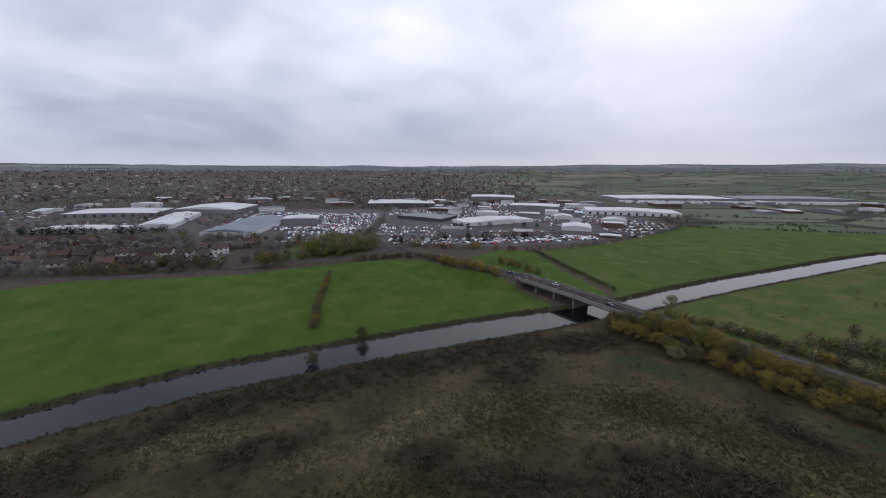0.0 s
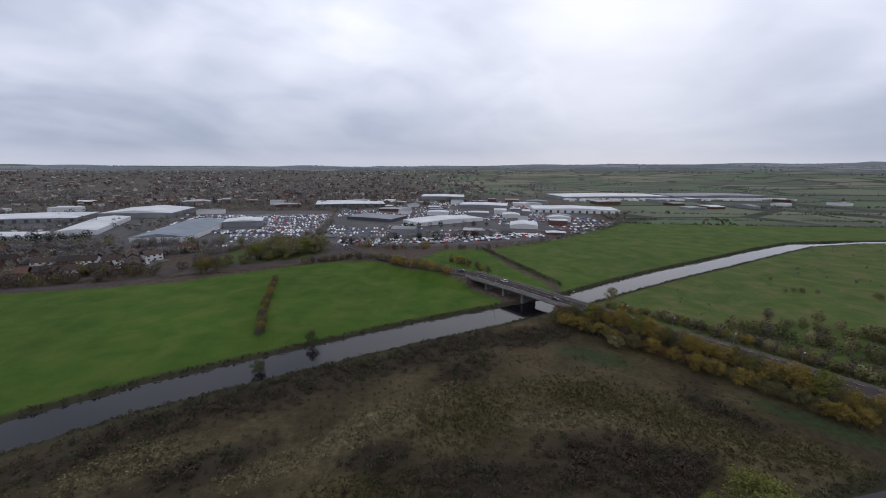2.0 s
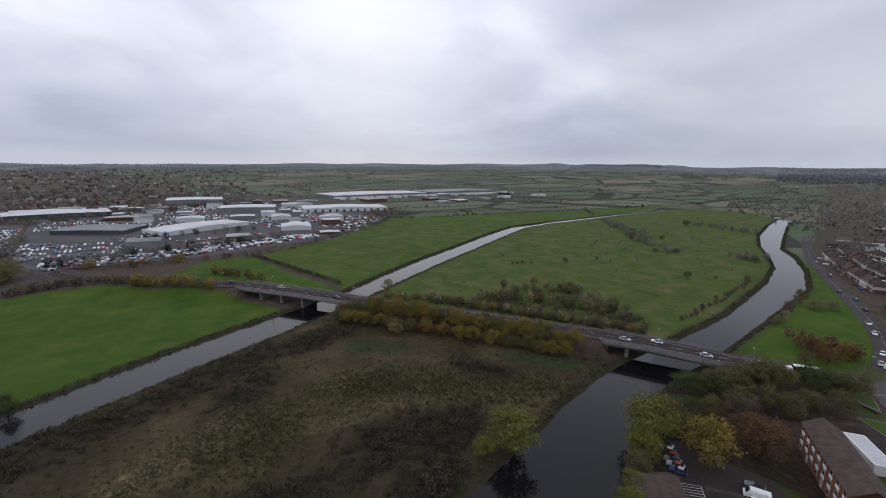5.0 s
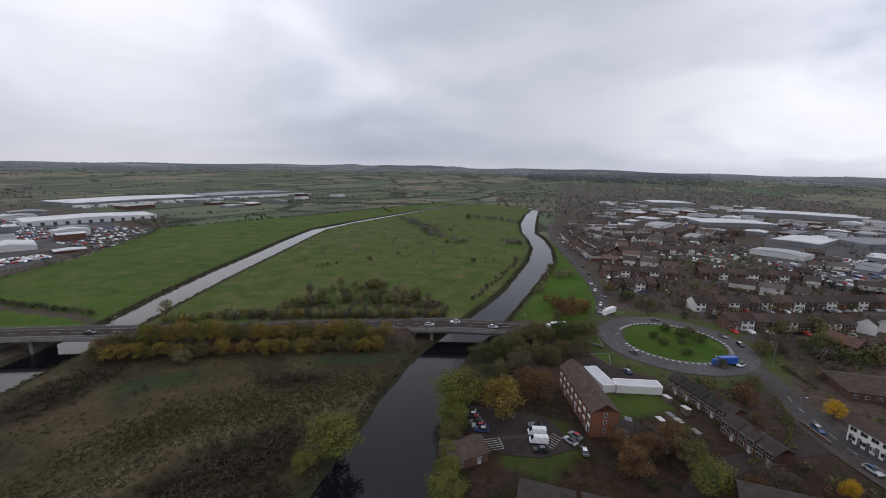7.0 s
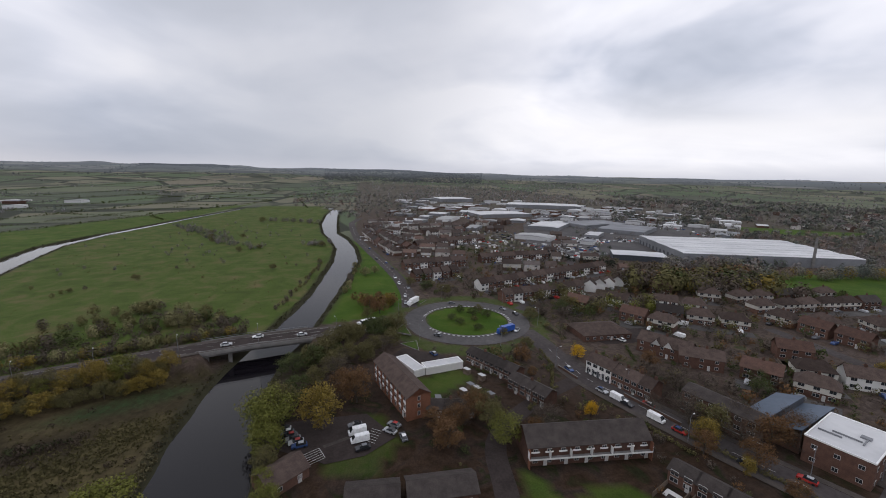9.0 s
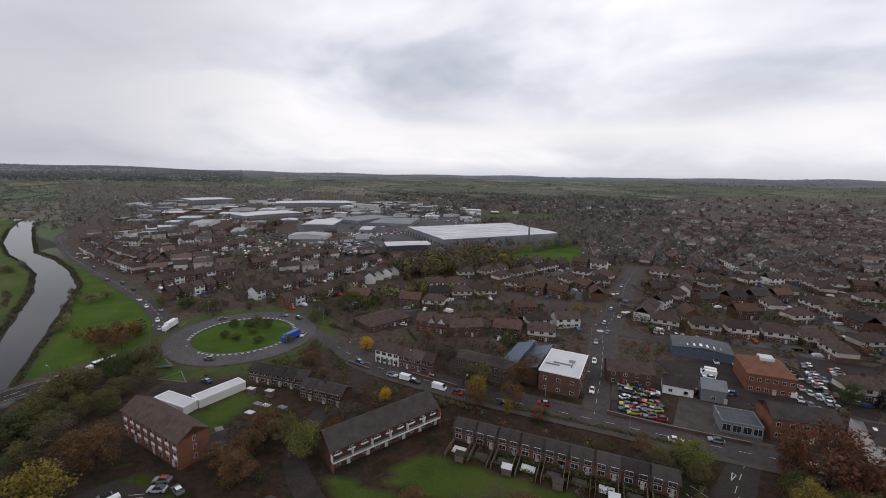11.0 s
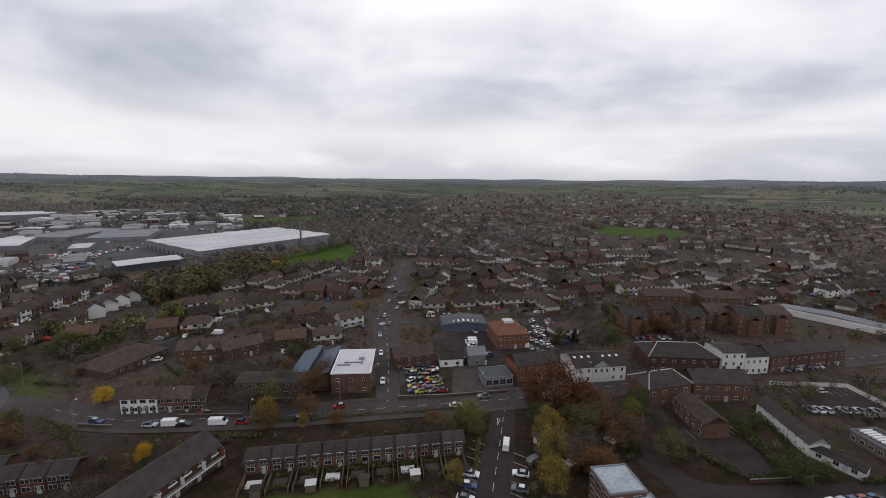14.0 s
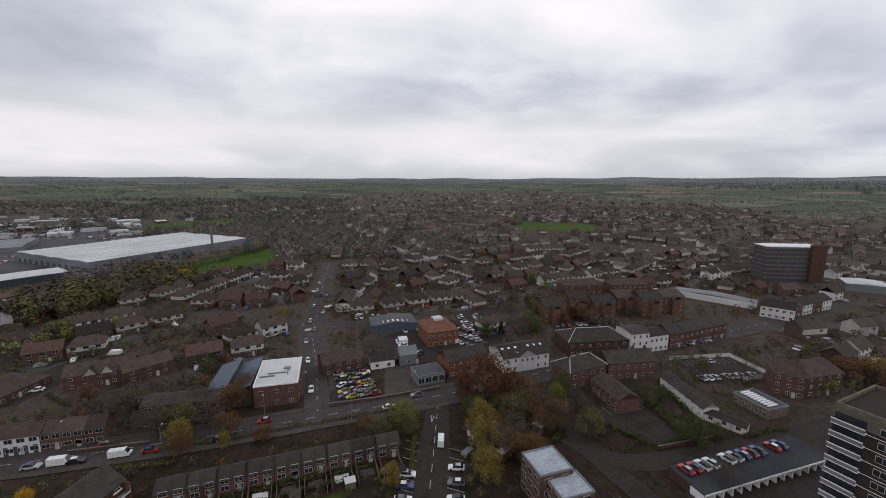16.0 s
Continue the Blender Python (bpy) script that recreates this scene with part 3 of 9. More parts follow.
# ---------------------------------------------------------------- roads
strip("road", BYPASS, 8.0, 0.10, ASPHALT, "grey asphalt road carried over both rivers", "road", zs=[p[2] for p in BYPASS])
strip("pavement", BYPASS, 0, 0.22, PAVING, "narrow pavement along the bridge road", "pavement", left=4.0, right=6.2, zs=[p[2] for p in BYPASS])
strip("pavement", BYPASS, 0, 0.22, PAVING, "narrow pavement along the bridge road", "pavement", left=-6.2, right=-4.0, zs=[p[2] for p in BYPASS])
RIVERSIDE = [(226, 2), (250, 3), (290, 10), (345, 26), (399, 43), (470, 64), (543, 80), (631, 96), (700, 92)]
HIGH_STREET = [(190, -55), (176, -59), (160, -61), (140, -66), (118, -78), (97, -90), (76, -104), (54, -118), (36, -130), (18, -143), (3, -156), (-20, -178), (-45, -196), (-75, -215), (-120, -250), (-190, -300)]
SIDE_STREET = [(73, -110), (88, -135), (103, -158), (114, -173), (124, -196), (135, -220), (161, -267), (190, -330)]
GIVE_WAY = [(36, -124), (31, -100), (27, -80), (22, -55), (14, -30)]
NORTH_EAST = [(222, -60), (245, -82), (275, -100), (330, -130), (400, -160)]
LOOP = [(140, -62), (131, -48), (118, -33), (104, -22), (88, -24), (70, -22), (40, -14)]
CROSS = [(190, -182), (150, -188), (117, -181), (90, -190), (40, -212), (-20, -238)]
GARAGE_LANE = [(-6, -116), (-16, -104), (-30, -111), (-52, -122), (-84, -141), (-130, -170)]
LOWER = [(-6, -150), (-8, -126), (-6, -116), (-16, -104), (-24, -94), (-40, -70)]
RETAIL = [(-300, 262), (-200, 272), (-150, 288), (-114, 318), (-86, 322), (-60, 335), (-42, 352), (-36, 385), (-36, 445), (-67, 504), (-100, 560)]
PARK_ROAD = [(-150, 300), (-139, 340), (-139, 368), (-150, 420), (-170, 500)]
for pts, w, words in ((RIVERSIDE, 9, "busy asphalt road beside the river"), (HIGH_STREET, 9.5, "main street with worn asphalt"), (SIDE_STREET, 8.5, "straight residential side street"),
                      (GIVE_WAY, [7.0, 9.0, 17.0, 18.0, 18.0], "side road with parked cars ending at a give way line"), (NORTH_EAST, 7.5, "residential road off the roundabout"), (LOOP, 6, "narrow service road round the flats"),
                      (CROSS, 7, "residential cross street"), (GARAGE_LANE, 7, "lane beside the garages"), (LOWER, 6.5, "curving access road"), (RETAIL, 8.5, "road along the edge of the meadow"), (PARK_ROAD, 8, "access road of the retail park")):
    strip("road", pts, w, 0.09 + 0.005 * (len(words) % 7), ASPHALT if pts in (GIVE_WAY, LOOP, GARAGE_LANE, LOWER) else MAIN_ASPHALT, words, "road")
for n, (pts, w) in enumerate(((HIGH_STREET[2:], 9.5), ([(79, -120), *SIDE_STREET[1:]], 8.5))):
    for a, b in ((w / 2, w / 2 + 2.2), (-w / 2 - 2.2, -w / 2)):
        strip("pavement", pts, 0, 0.20 + 0.02 * n, PAVING, "grey slab pavement beside the street", "pavement", left=a, right=b)


def disc(name, cx, cy, r0, r1, z, mat, label, category, n=72, squash=1.0):
    v, f = [], []
    for k in range(n):
        w = 2 * math.pi * k / n
        for r in (r0, r1):
            v.append((cx + r * math.cos(w), cy + r * math.sin(w), z))
    for k in range(n):
        a, b = 2 * k, 2 * ((k + 1) % n)
        f.append((a, a + 1, b + 1, b))
    if r0 == 0:
        v = [(cx, cy, z)] + [(cx + r1 * math.cos(2 * math.pi * k / n), cy + r1 * math.sin(2 * math.pi * k / n), z) for k in range(n)]
        f = [(0, k + 1, (k + 1) % n + 1) for k in range(n)]
    return tagged(new(name, mesh_from(name, v, f, mat)), label, category, kind="structure")


v, f = [], []
for k in range(96):
    for i in range(6):
        x, y = RING[0] + (21.5 + 2.2 * i) * math.cos(k * math.pi / 48), RING[1] + (21.5 + 2.2 * i) * math.sin(k * math.pi / 48)
        v.append((x, y, ground_z(x, y) + 0.15))
    f += [(6 * k + i, 6 * k + i + 1, (6 * k + i + 7) % 576, (6 * k + i + 6) % 576) for i in range(5)]
tagged(new("road", mesh_from("road", v, f, PALE_ASPHALT)), "wide circulating carriageway of the roundabout", "road", kind="structure")


# ---------------------------------------------------------------- bridges
POST = Build().box(-0.05, -0.05, 0.4, 0.05, 0.05, 1.05).mesh("post", GREY_METAL)


def bridge(name, s0, s1, piers, label, deep=0.0):
    pts = []
    for k in range(25):
        s = s0 + (s1 - s0) * k / 24
        arr = np.array([s])
        pts.append(Vector([float(line_at(BYPASS, arr, c)[0]) for c in range(3)]))
    top = thing(name, label, "bridge", kind="structure")
    side = [Vector((-(b - a).y, (b - a).x, 0)).normalized() for a, b in zip(pts[:-1], pts[1:])]
    side.append(side[-1])

    def beam(part_name, o0, o1, z0, z1, mat, sag=0.0):
        v, f = [], []
        for k, (p, q) in enumerate(zip(pts, side)):
            u = (2 * k / 24 - 1) ** 2
            for o, z in ((o0, z0 - sag * u), (o1, z0 - sag * u), (o1, z1), (o0, z1)):
                w = p + q * o
                v.append((w.x, w.y, w.z + z))
            if k:
                n = 4 * k
                for i in range(4):
                    j = (i + 1) % 4
                    f.append((n - 4 + i, n - 4 + j, n + j, n + i))
        n = 4 * 24
        f += [(3, 2, 1, 0), (n, n + 1, n + 2, n + 3)]
        put(part_name, mesh_from(part_name, v, f, mat), top)

    beam("deck", -6.8, 6.8, -0.9, 0.0, CONCRETE)
    beam("girder", -6.3, -4.6, -1.25, -0.9, DARKER_CONCRETE, 0.9)
    beam("girder", 4.6, 6.3, -1.25, -0.9, DARKER_CONCRETE, 0.9)
    beam("girder", -1.0, 1.0, -1.25, -0.9, DARKER_CONCRETE, 0.9)
    # extra girders, added to keep the gap below the deck dark
    if deep:
        for o in (-4.4, -2.4, 1.6, 3.6):
            beam("inner_girder", o, o + 0.8, -0.9 - deep, -0.9, DARKER_CONCRETE)
    for o in (-6.7, 6.45):
        beam("parapet", o, o + 0.25, 0.0, 0.45, CONCRETE)
        beam("rail", o + 0.08, o + 0.16, 1.0, 1.1, GREY_METAL)
        for k in range(25):
            put("post", POST, top, Matrix.Translation(pts[k] + side[k] * (o + 0.12)))
    for s in piers:
        arr = np.array([s])
        p = Vector([float(line_at(BYPASS, arr, c)[0]) for c in range(3)])
        k = min(24, int((s - s0) / (s1 - s0) * 24))
        turn = math.atan2(side[k].y, side[k].x)
        put("pier", Build().box(-5.8, -0.7, -p.z - 2.2, 5.8, 0.7, -1.5).mesh("pier", DARKER_CONCRETE), top, Matrix.Translation(p) @ Matrix.Rotation(turn, 4, "Z"))
    return top


bridge("road_bridge", 5.9, 8.15, (5.98, 6.4, 6.75, 7.1, 8.05), "long concrete girder bridge over the wider river")
bridge("road_bridge", 11.3, 13.1, (11.4, 11.75, 13.0), "slim concrete bridge over the narrower river", 1.7)


# ---------------------------------------------------------------- trees
def tree_meshes(seed, tall, spread, leaves, size, kind="round"):
    """A tapered trunk, limbs that fork into boughs, and leaves in uneven clumps about the boughs' ends."""
    r = np.random.default_rng(seed)
    wood = Build()
    wood.tube((0, 0, -0.3), (0, 0, tall * 0.45), tall * 0.028, tall * 0.018, 7)
    lobes = []
    n = 9 if kind == "column" else 15
    for k in range(n):
        w = k * 2.4 + r.uniform(-0.5, 0.5)
        if kind == "column":
            c = np.array([r.normal() * spread * 0.15, r.normal() * spread * 0.15, tall * (0.2 + 0.75 * k / n)])
            rad = spread * (0.75 - 0.5 * k / n)
        else:
            q = (k + 0.5) / n
            out = spread * r.uniform(0.45, 0.78) * math.sin(math.pi * (0.22 + 0.68 * q))
            c = np.array([math.cos(w) * out, math.sin(w) * out, tall * (0.26 + 0.62 * q + r.uniform(-0.05, 0.05))])
            rad = spread * r.uniform(0.24, 0.46)
        lobes.append((c, rad))
        foot = (0, 0, tall * r.uniform(0.18, 0.42))
        wood.tube(foot, tuple(c), tall * 0.010, tall * 0.003, 4)
        if kind != "column":
            fork = np.array(foot) * 0.4 + c * 0.6
            wood.tube(tuple(fork), tuple(c + r.normal(size=3) * rad * 0.6), tall * 0.005, tall * 0.002, 3)
    weight = np.array([rad**2 for _, rad in lobes])
    pts, outs = [], []
    for (c, rad), share in zip(lobes, (leaves * weight / weight.sum()).astype(int)):
        d = r.normal(size=(share, 3))
        d /= np.linalg.norm(d, axis=1)[:, None]
        outs.append(d.copy())
        d *= (r.uniform(0.25, 1.0, (share, 1)) ** 0.45) * rad * np.array([1, 1, 0.85]) * (1 + 0.18 * r.normal(size=(share, 1)))
        pts.append(c + d)
    pts = np.concatenate(pts)
    pts[:, 2] = np.maximum(pts[:, 2], tall * 0.1)
    v, f = leaf_cloud(pts, np.full(len(pts), size), seed, np.concatenate(outs))
    return wood, v, f


TREES = {}


def tree_kind(key, leaf, seed, tall, spread, leaves, size, kind="round"):
    wood, v, f = tree_meshes(seed, tall, spread, leaves, size, kind)
    TREES[key] = (wood.mesh("trunk", BARK), mesh_from("crown", v.tolist(), f.tolist(), LEAF[leaf]), tall)


for n, (leaf, count, size) in enumerate([("yellow", 3300, 0.19), ("gold", 2600, 0.18), ("lime", 3300, 0.19), ("green", 3000, 0.19), ("olive", 3000, 0.18), ("rust", 3000, 0.18), ("bare", 2600, 0.12), ("pale", 3000, 0.18), ("copper", 3600, 0.18)]):
    for k in range(3):
        tree_kind((leaf, k), leaf, 10 * n + k, 9.0, 4.2 + 0.5 * k, count, size)
for k in range(2):
    tree_kind(("conifer", k), "conifer", 200 + k, 12.0, 2.2, 1100, 0.3, "column")
TREE_WORDS = {"copper": "large tree in dark copper autumn leaf", "yellow": "broad tree in yellow autumn leaf", "gold": "small tree in bright golden leaf", "lime": "tree with thin yellow-green leaves", "green": "dense tree with dark green leaves",
              "olive": "dull olive tree losing its leaves", "rust": "tree in rusty brown autumn leaf", "bare": "nearly bare tree with fine brown twigs", "conifer": "tall dark narrow conifer", "pale": "pale willow with grey-yellow leaves"}
_count = 0


def tree(x, y, tall, leaf, wide=1.0, group="", z=None, turn=None):
    global _count
    _count += 1
    kinds = 2 if leaf == "conifer" else 3
    trunk, crown, base = TREES[(leaf, _count % kinds)]
    s = tall / base
    r = random.Random(_count * 7 + 1)
    m = Matrix.LocRotScale((x, y, ground_z(x, y) - 0.1 if z is None else z), Euler((0, 0, r.uniform(0, 6.28) if turn is None else turn)), (s * wide, s * wide, s))
    top = thing("tree" if tall > 3.2 else "bush", TREE_WORDS[leaf], "tree" if tall > 3.2 else "bush", m, group)
    put("trunk", trunk, top)
    put("crown", crown, top)
    return top


FAR_ROWS = {}


def row(points, step, tall, leaves, wide=1.0, jitter=1.2, group="", seed=1, far=False):
    r = random.Random(seed)
    put_tree = (lambda x, y, h, leaf, w, g: FAR_ROWS.setdefault(leaf, []).append((x, y, h, w))) if far else tree
    for (x0, y0), (x1, y1) in zip(points[:-1], points[1:]):
        n = max(1, int(math.hypot(x1 - x0, y1 - y0) / step))
        for k in range(n):
            q = (k + r.random() * 0.6) / n
            put_tree(x0 + (x1 - x0) * q + r.uniform(-jitter, jitter), y0 + (y1 - y0) * q + r.uniform(-jitter, jitter), tall * r.uniform(0.75, 1.25), r.choice(leaves), wide * r.uniform(0.85, 1.2), group)


# yellow belt on the near side of the embankment, brown and olive scrub on the far side
row([(86, 184), (106, 157), (123, 130), (136, 105), (145, 86)], 2.9, 8.0, ["yellow", "olive", "yellow", "lime", "yellow", "rust", "olive"], 0.95, 0.7, "yellow trees along the embankment", 3)
row([(82, 180), (101, 153), (118, 126), (130, 103), (140, 85)], 3.6, 6.2, ["yellow", "olive", "yellow", "olive", "yellow", "rust"], 1.1, 0.9, "yellow trees along the embankment", 13)
tree(97, 150, 5.5, "pale", 1.3)
row([(122, 198), (143, 169), (163, 130), (180, 95), (188, 78)], 1.3, 5.2, ["olive", "bare", "olive", "bare", "yellow", "pale"], 1.35, 1.6, "scrub behind the embankment", 4, True)
row([(160, 165), (185, 140), (203, 112), (200, 92)], 2.4, 6.8, ["olive", "bare", "olive", "pale", "green"], 1.35, 6.0, "scrub behind the embankment", 6, True)
row([(8, 300), (18, 286), (33, 271), (44, 258)], 2.2, 7.5, ["yellow", "lime", "yellow", "olive"], 1.1, 1.6, "yellow trees before the bridge", 7, True)
row([(52, 318), (66, 296), (76, 276)], 3, 6.5, ["yellow", "olive", "rust", "olive"], 1.1, 3, "trees before the bridge", 8, True)
row([(-60, 322), (-27, 334), (-4, 318), (14, 298)], 2.2, 6, ["olive", "bare", "olive", "bare"], 1.1, 2, "hedge trees beside the road", 9, True)
tree(128, 207, 9, "pale")
tree(-47, 149, 6.0, "green", 1.05)
tree(-31, 171, 6.5, "green", 0.9)
tree(78, 63, 13.0, "lime", 1.3)
tree(70, 66, 6.0, "lime", 1.2)

# ---------------------------------------------------------------- buildings
def on_edge(p0, p1):
    """A pose at the middle of a front edge, x along it and y away from the viewer's side, and the edge's length."""
    a, b = Vector(p0), Vector(p1)
    d = b - a
    mid = (a + b) / 2
    if Vector((-d.y, d.x)).dot(mid) < 0:
        d = -d
    return Matrix.Translation((mid.x, mid.y, ground_z(mid.x, mid.y))) @ Matrix.Rotation(math.atan2(d.y, d.x), 4, "Z"), d.length


def warehouse(p0, p1, deep, tall, label, roof=WHITE_METAL, wall=GREY_METAL, rise=1.2, bays=1, doors=0, name="warehouse", category="warehouse", band=None):
    m, w = on_edge(p0, p1)
    top = thing(name, label, category, m)
    put("wall", Build().box(-w / 2, 0, -0.5, w / 2, deep, tall).mesh("wall", wall), top)
    for k in range(bays):
        x0, x1 = -w / 2 + w * k / bays, -w / 2 + w * (k + 1) / bays
        xm = (x0 + x1) / 2
        b = Build()
        o = 0.3
        b.slab([(x0, -o, tall + 0.15), (xm, -o, tall + rise), (xm, deep + o, tall + rise), (x0, deep + o, tall + 0.15)], 0.2)
        b.slab([(xm, -o, tall + rise), (x1, -o, tall + 0.15), (x1, deep + o, tall + 0.15), (xm, deep + o, tall + rise)], 0.2)
        b.poly((x0, -o / 2, tall), (x1, -o / 2, tall), (xm, -o / 2, tall + rise - 0.1))
        put("roof", b.mesh("roof", roof), top)
    trim = Build().box(-w / 2 - 0.15, -0.2, tall - 0.9, w / 2 + 0.15, -0.02, tall + 0.2)
    put("fascia", trim.mesh("fascia", band or wall), top)
    if doors:
        me = Build().box(-1.9, -0.14, 0, 1.9, 0.02, 4.2).mesh("door", DARK_METAL)
        for k in range(doors):
            put("door", me, top, Matrix.Translation((-w / 2 + w * (k + 0.5) / doors, 0, 0)))
    return top


PALE_BLUE = surface("pale_blue_grey_roof", [(0.16, 0.19, 0.215), (0.22, 0.25, 0.275)], 0.05, 0.8, rough=0.6, bump=0.1, grit=0.3)
warehouse((-493, 565), (-382, 588), 69, 5.0, "long pale shed with a glazed front", doors=10)
warehouse((-328, 469), (-294, 478), 126, 5.0, "white roofed retail shed among trees", rise=1.8, wall=WHITE_METAL)
warehouse((-378, 620), (-286, 621), 80, 6.6, "large shop with a shallow curved roof", rise=4.0)
warehouse((-235, 423), (-184, 424), 126, 5.0, "sports hall with a blue-grey roof and pale gable", roof=PALE_BLUE, wall=WHITE_METAL, rise=3.6)
warehouse((-420, 440), (-335, 450), 29, 3.8, "low white shed behind a row of conifers", wall=WHITE_METAL)
warehouse((-111, 745), (10, 755), 80, 6.0, "dark clad store with a pale flat roof", wall=DARK_METAL, rise=0.8)
warehouse((-46, 584), (14, 547), 46, 4.4, "dark low store with a grey roof", wall=DARK_METAL, roof=GREY_METAL, rise=0.6)
warehouse((91, 924), (186, 906), 69, 6.6, "tall pale store beyond the car parks")
warehouse((142, 740), (223, 711), 52, 5.5, "grey retail terrace with a pale roof")
warehouse((47, 509), (140, 553), 41, 4.4, "white roofed trade unit", rise=2.0, wall=WHITE_METAL)
warehouse((156, 483), (188, 472), 34, 4.4, "small white gabled unit at the field edge", rise=2.4, wall=WHITE_METAL)
warehouse((183, 435), (204, 428), 14, 2.2, "low white hut beside a hedge", rise=0.8, wall=BRICK)
warehouse((251, 655), (385, 618), 57, 6.0, "long white warehouse at the field edge", wall=WHITE_METAL, rise=2.0, doors=12)
warehouse((416, 897), (690, 905), 103, 7.1, "very long white distribution shed", wall=GREY_METAL, rise=2.0)
warehouse((703, 906), (966, 907), 92, 7.7, "very long grey distribution shed", wall=GREY_METAL, roof=GREY_METAL, rise=2.0)
# the sheds beyond the houses
warehouse((352, -243), (462, -262), 150, 9, "huge pale sheet-roofed factory shed", rise=1.0, bays=4, doors=12)
big_shed = [o for o in scene.objects if o.name.startswith("warehouse") and o.parent is None][-1]
strip_mat = surface("grey_translucent_strip", [(0.34, 0.35, 0.36), (0.44, 0.45, 0.46)], 0.05, 0.8, rough=0.5, bump=0, grit=0.3)
for k in range(4):
    for s in (-1, 1):
        put("rooflight", Build().box(-0.6, 4, 0, 0.6, 146, 0.08).mesh("rooflight", strip_mat), big_shed, Matrix.Translation((-55.8 + 111.6 * (k + 0.5) / 4 + s * 7.0, 0, 9.6)) @ Matrix.Rotation(s * 0.057, 4, "Y"))
warehouse((366, -184), (350, -228), 26, 5, "low flat white-roofed annexe", rise=0.5, wall=DARK_METAL)
warehouse((560, -199), (583, -162), 70, 5, "pale roofed industrial unit")
warehouse((620, -330), (590, -250), 50, 5, "pale roofed industrial unit", roof=GREY_METAL)
warehouse((757, -216), (729, -115), 60, 6, "long pale industrial shed")
warehouse((982, -217), (936, -381), 80, 8, "cream distribution shed on the horizon")
warehouse((1166, -163), (1145, -70), 90, 9, "cream distribution shed on the horizon")
warehouse((579, -353), (520, -300), 60, 5, "grey twin-bay industrial unit", roof=GREY_METAL, bays=2)


def windows_on(top, me, xs, zs, y, facing=0.0):
    for z in zs:
        for x in xs:
            put("window", me, top, Matrix.Translation((x, y, z)) @ Matrix.Rotation(facing, 4, "Z"))


def window_mesh(w, h):
    """A window of one piece: a shallow box whose front holds two panes in a pale frame."""
    xs, zs = [-w / 2, -w / 2 + 0.08, -0.035, 0.035, w / 2 - 0.08, w / 2], [0, 0.09, h - 0.09, h]
    v = [(x, -0.06, z) for z in zs for x in xs]
    f, glass = [], []
    for j in range(3):
        for i in range(5):
            a = j * 6 + i
            f.append((a, a + 1, a + 7, a + 6))
            glass.append(1 if j == 1 and i in (1, 3) else 0)
    rim = list(range(6)) + [11, 17] + list(range(23, 17, -1)) + [12, 6]
    n = len(v)
    v += [(v[k][0], 0.03, v[k][2]) for k in rim]
    for k in range(len(rim)):
        q = (k + 1) % len(rim)
        f.append((rim[q], rim[k], n + k, n + q))
        glass.append(0)
    me = mesh_from("window", v, f, [FRAME, GLASS])
    for p, g in zip(me.polygons, glass):
        p.material_index = g
    return me


WIN_A, WIN_B, WIN_C = window_mesh(1.3, 1.2), window_mesh(1.9, 1.3), window_mesh(0.9, 1.4)
CHIMNEY_POT = Build().tube((0, 0, 0), (0, 0, 0.4), 0.13, 0.10, 6).mesh("chimney_pot", RED_TILE)
DOOR = Build().box(-0.5, -0.06, 0, 0.5, 0.03, 2.05).mesh("door", FRAME)


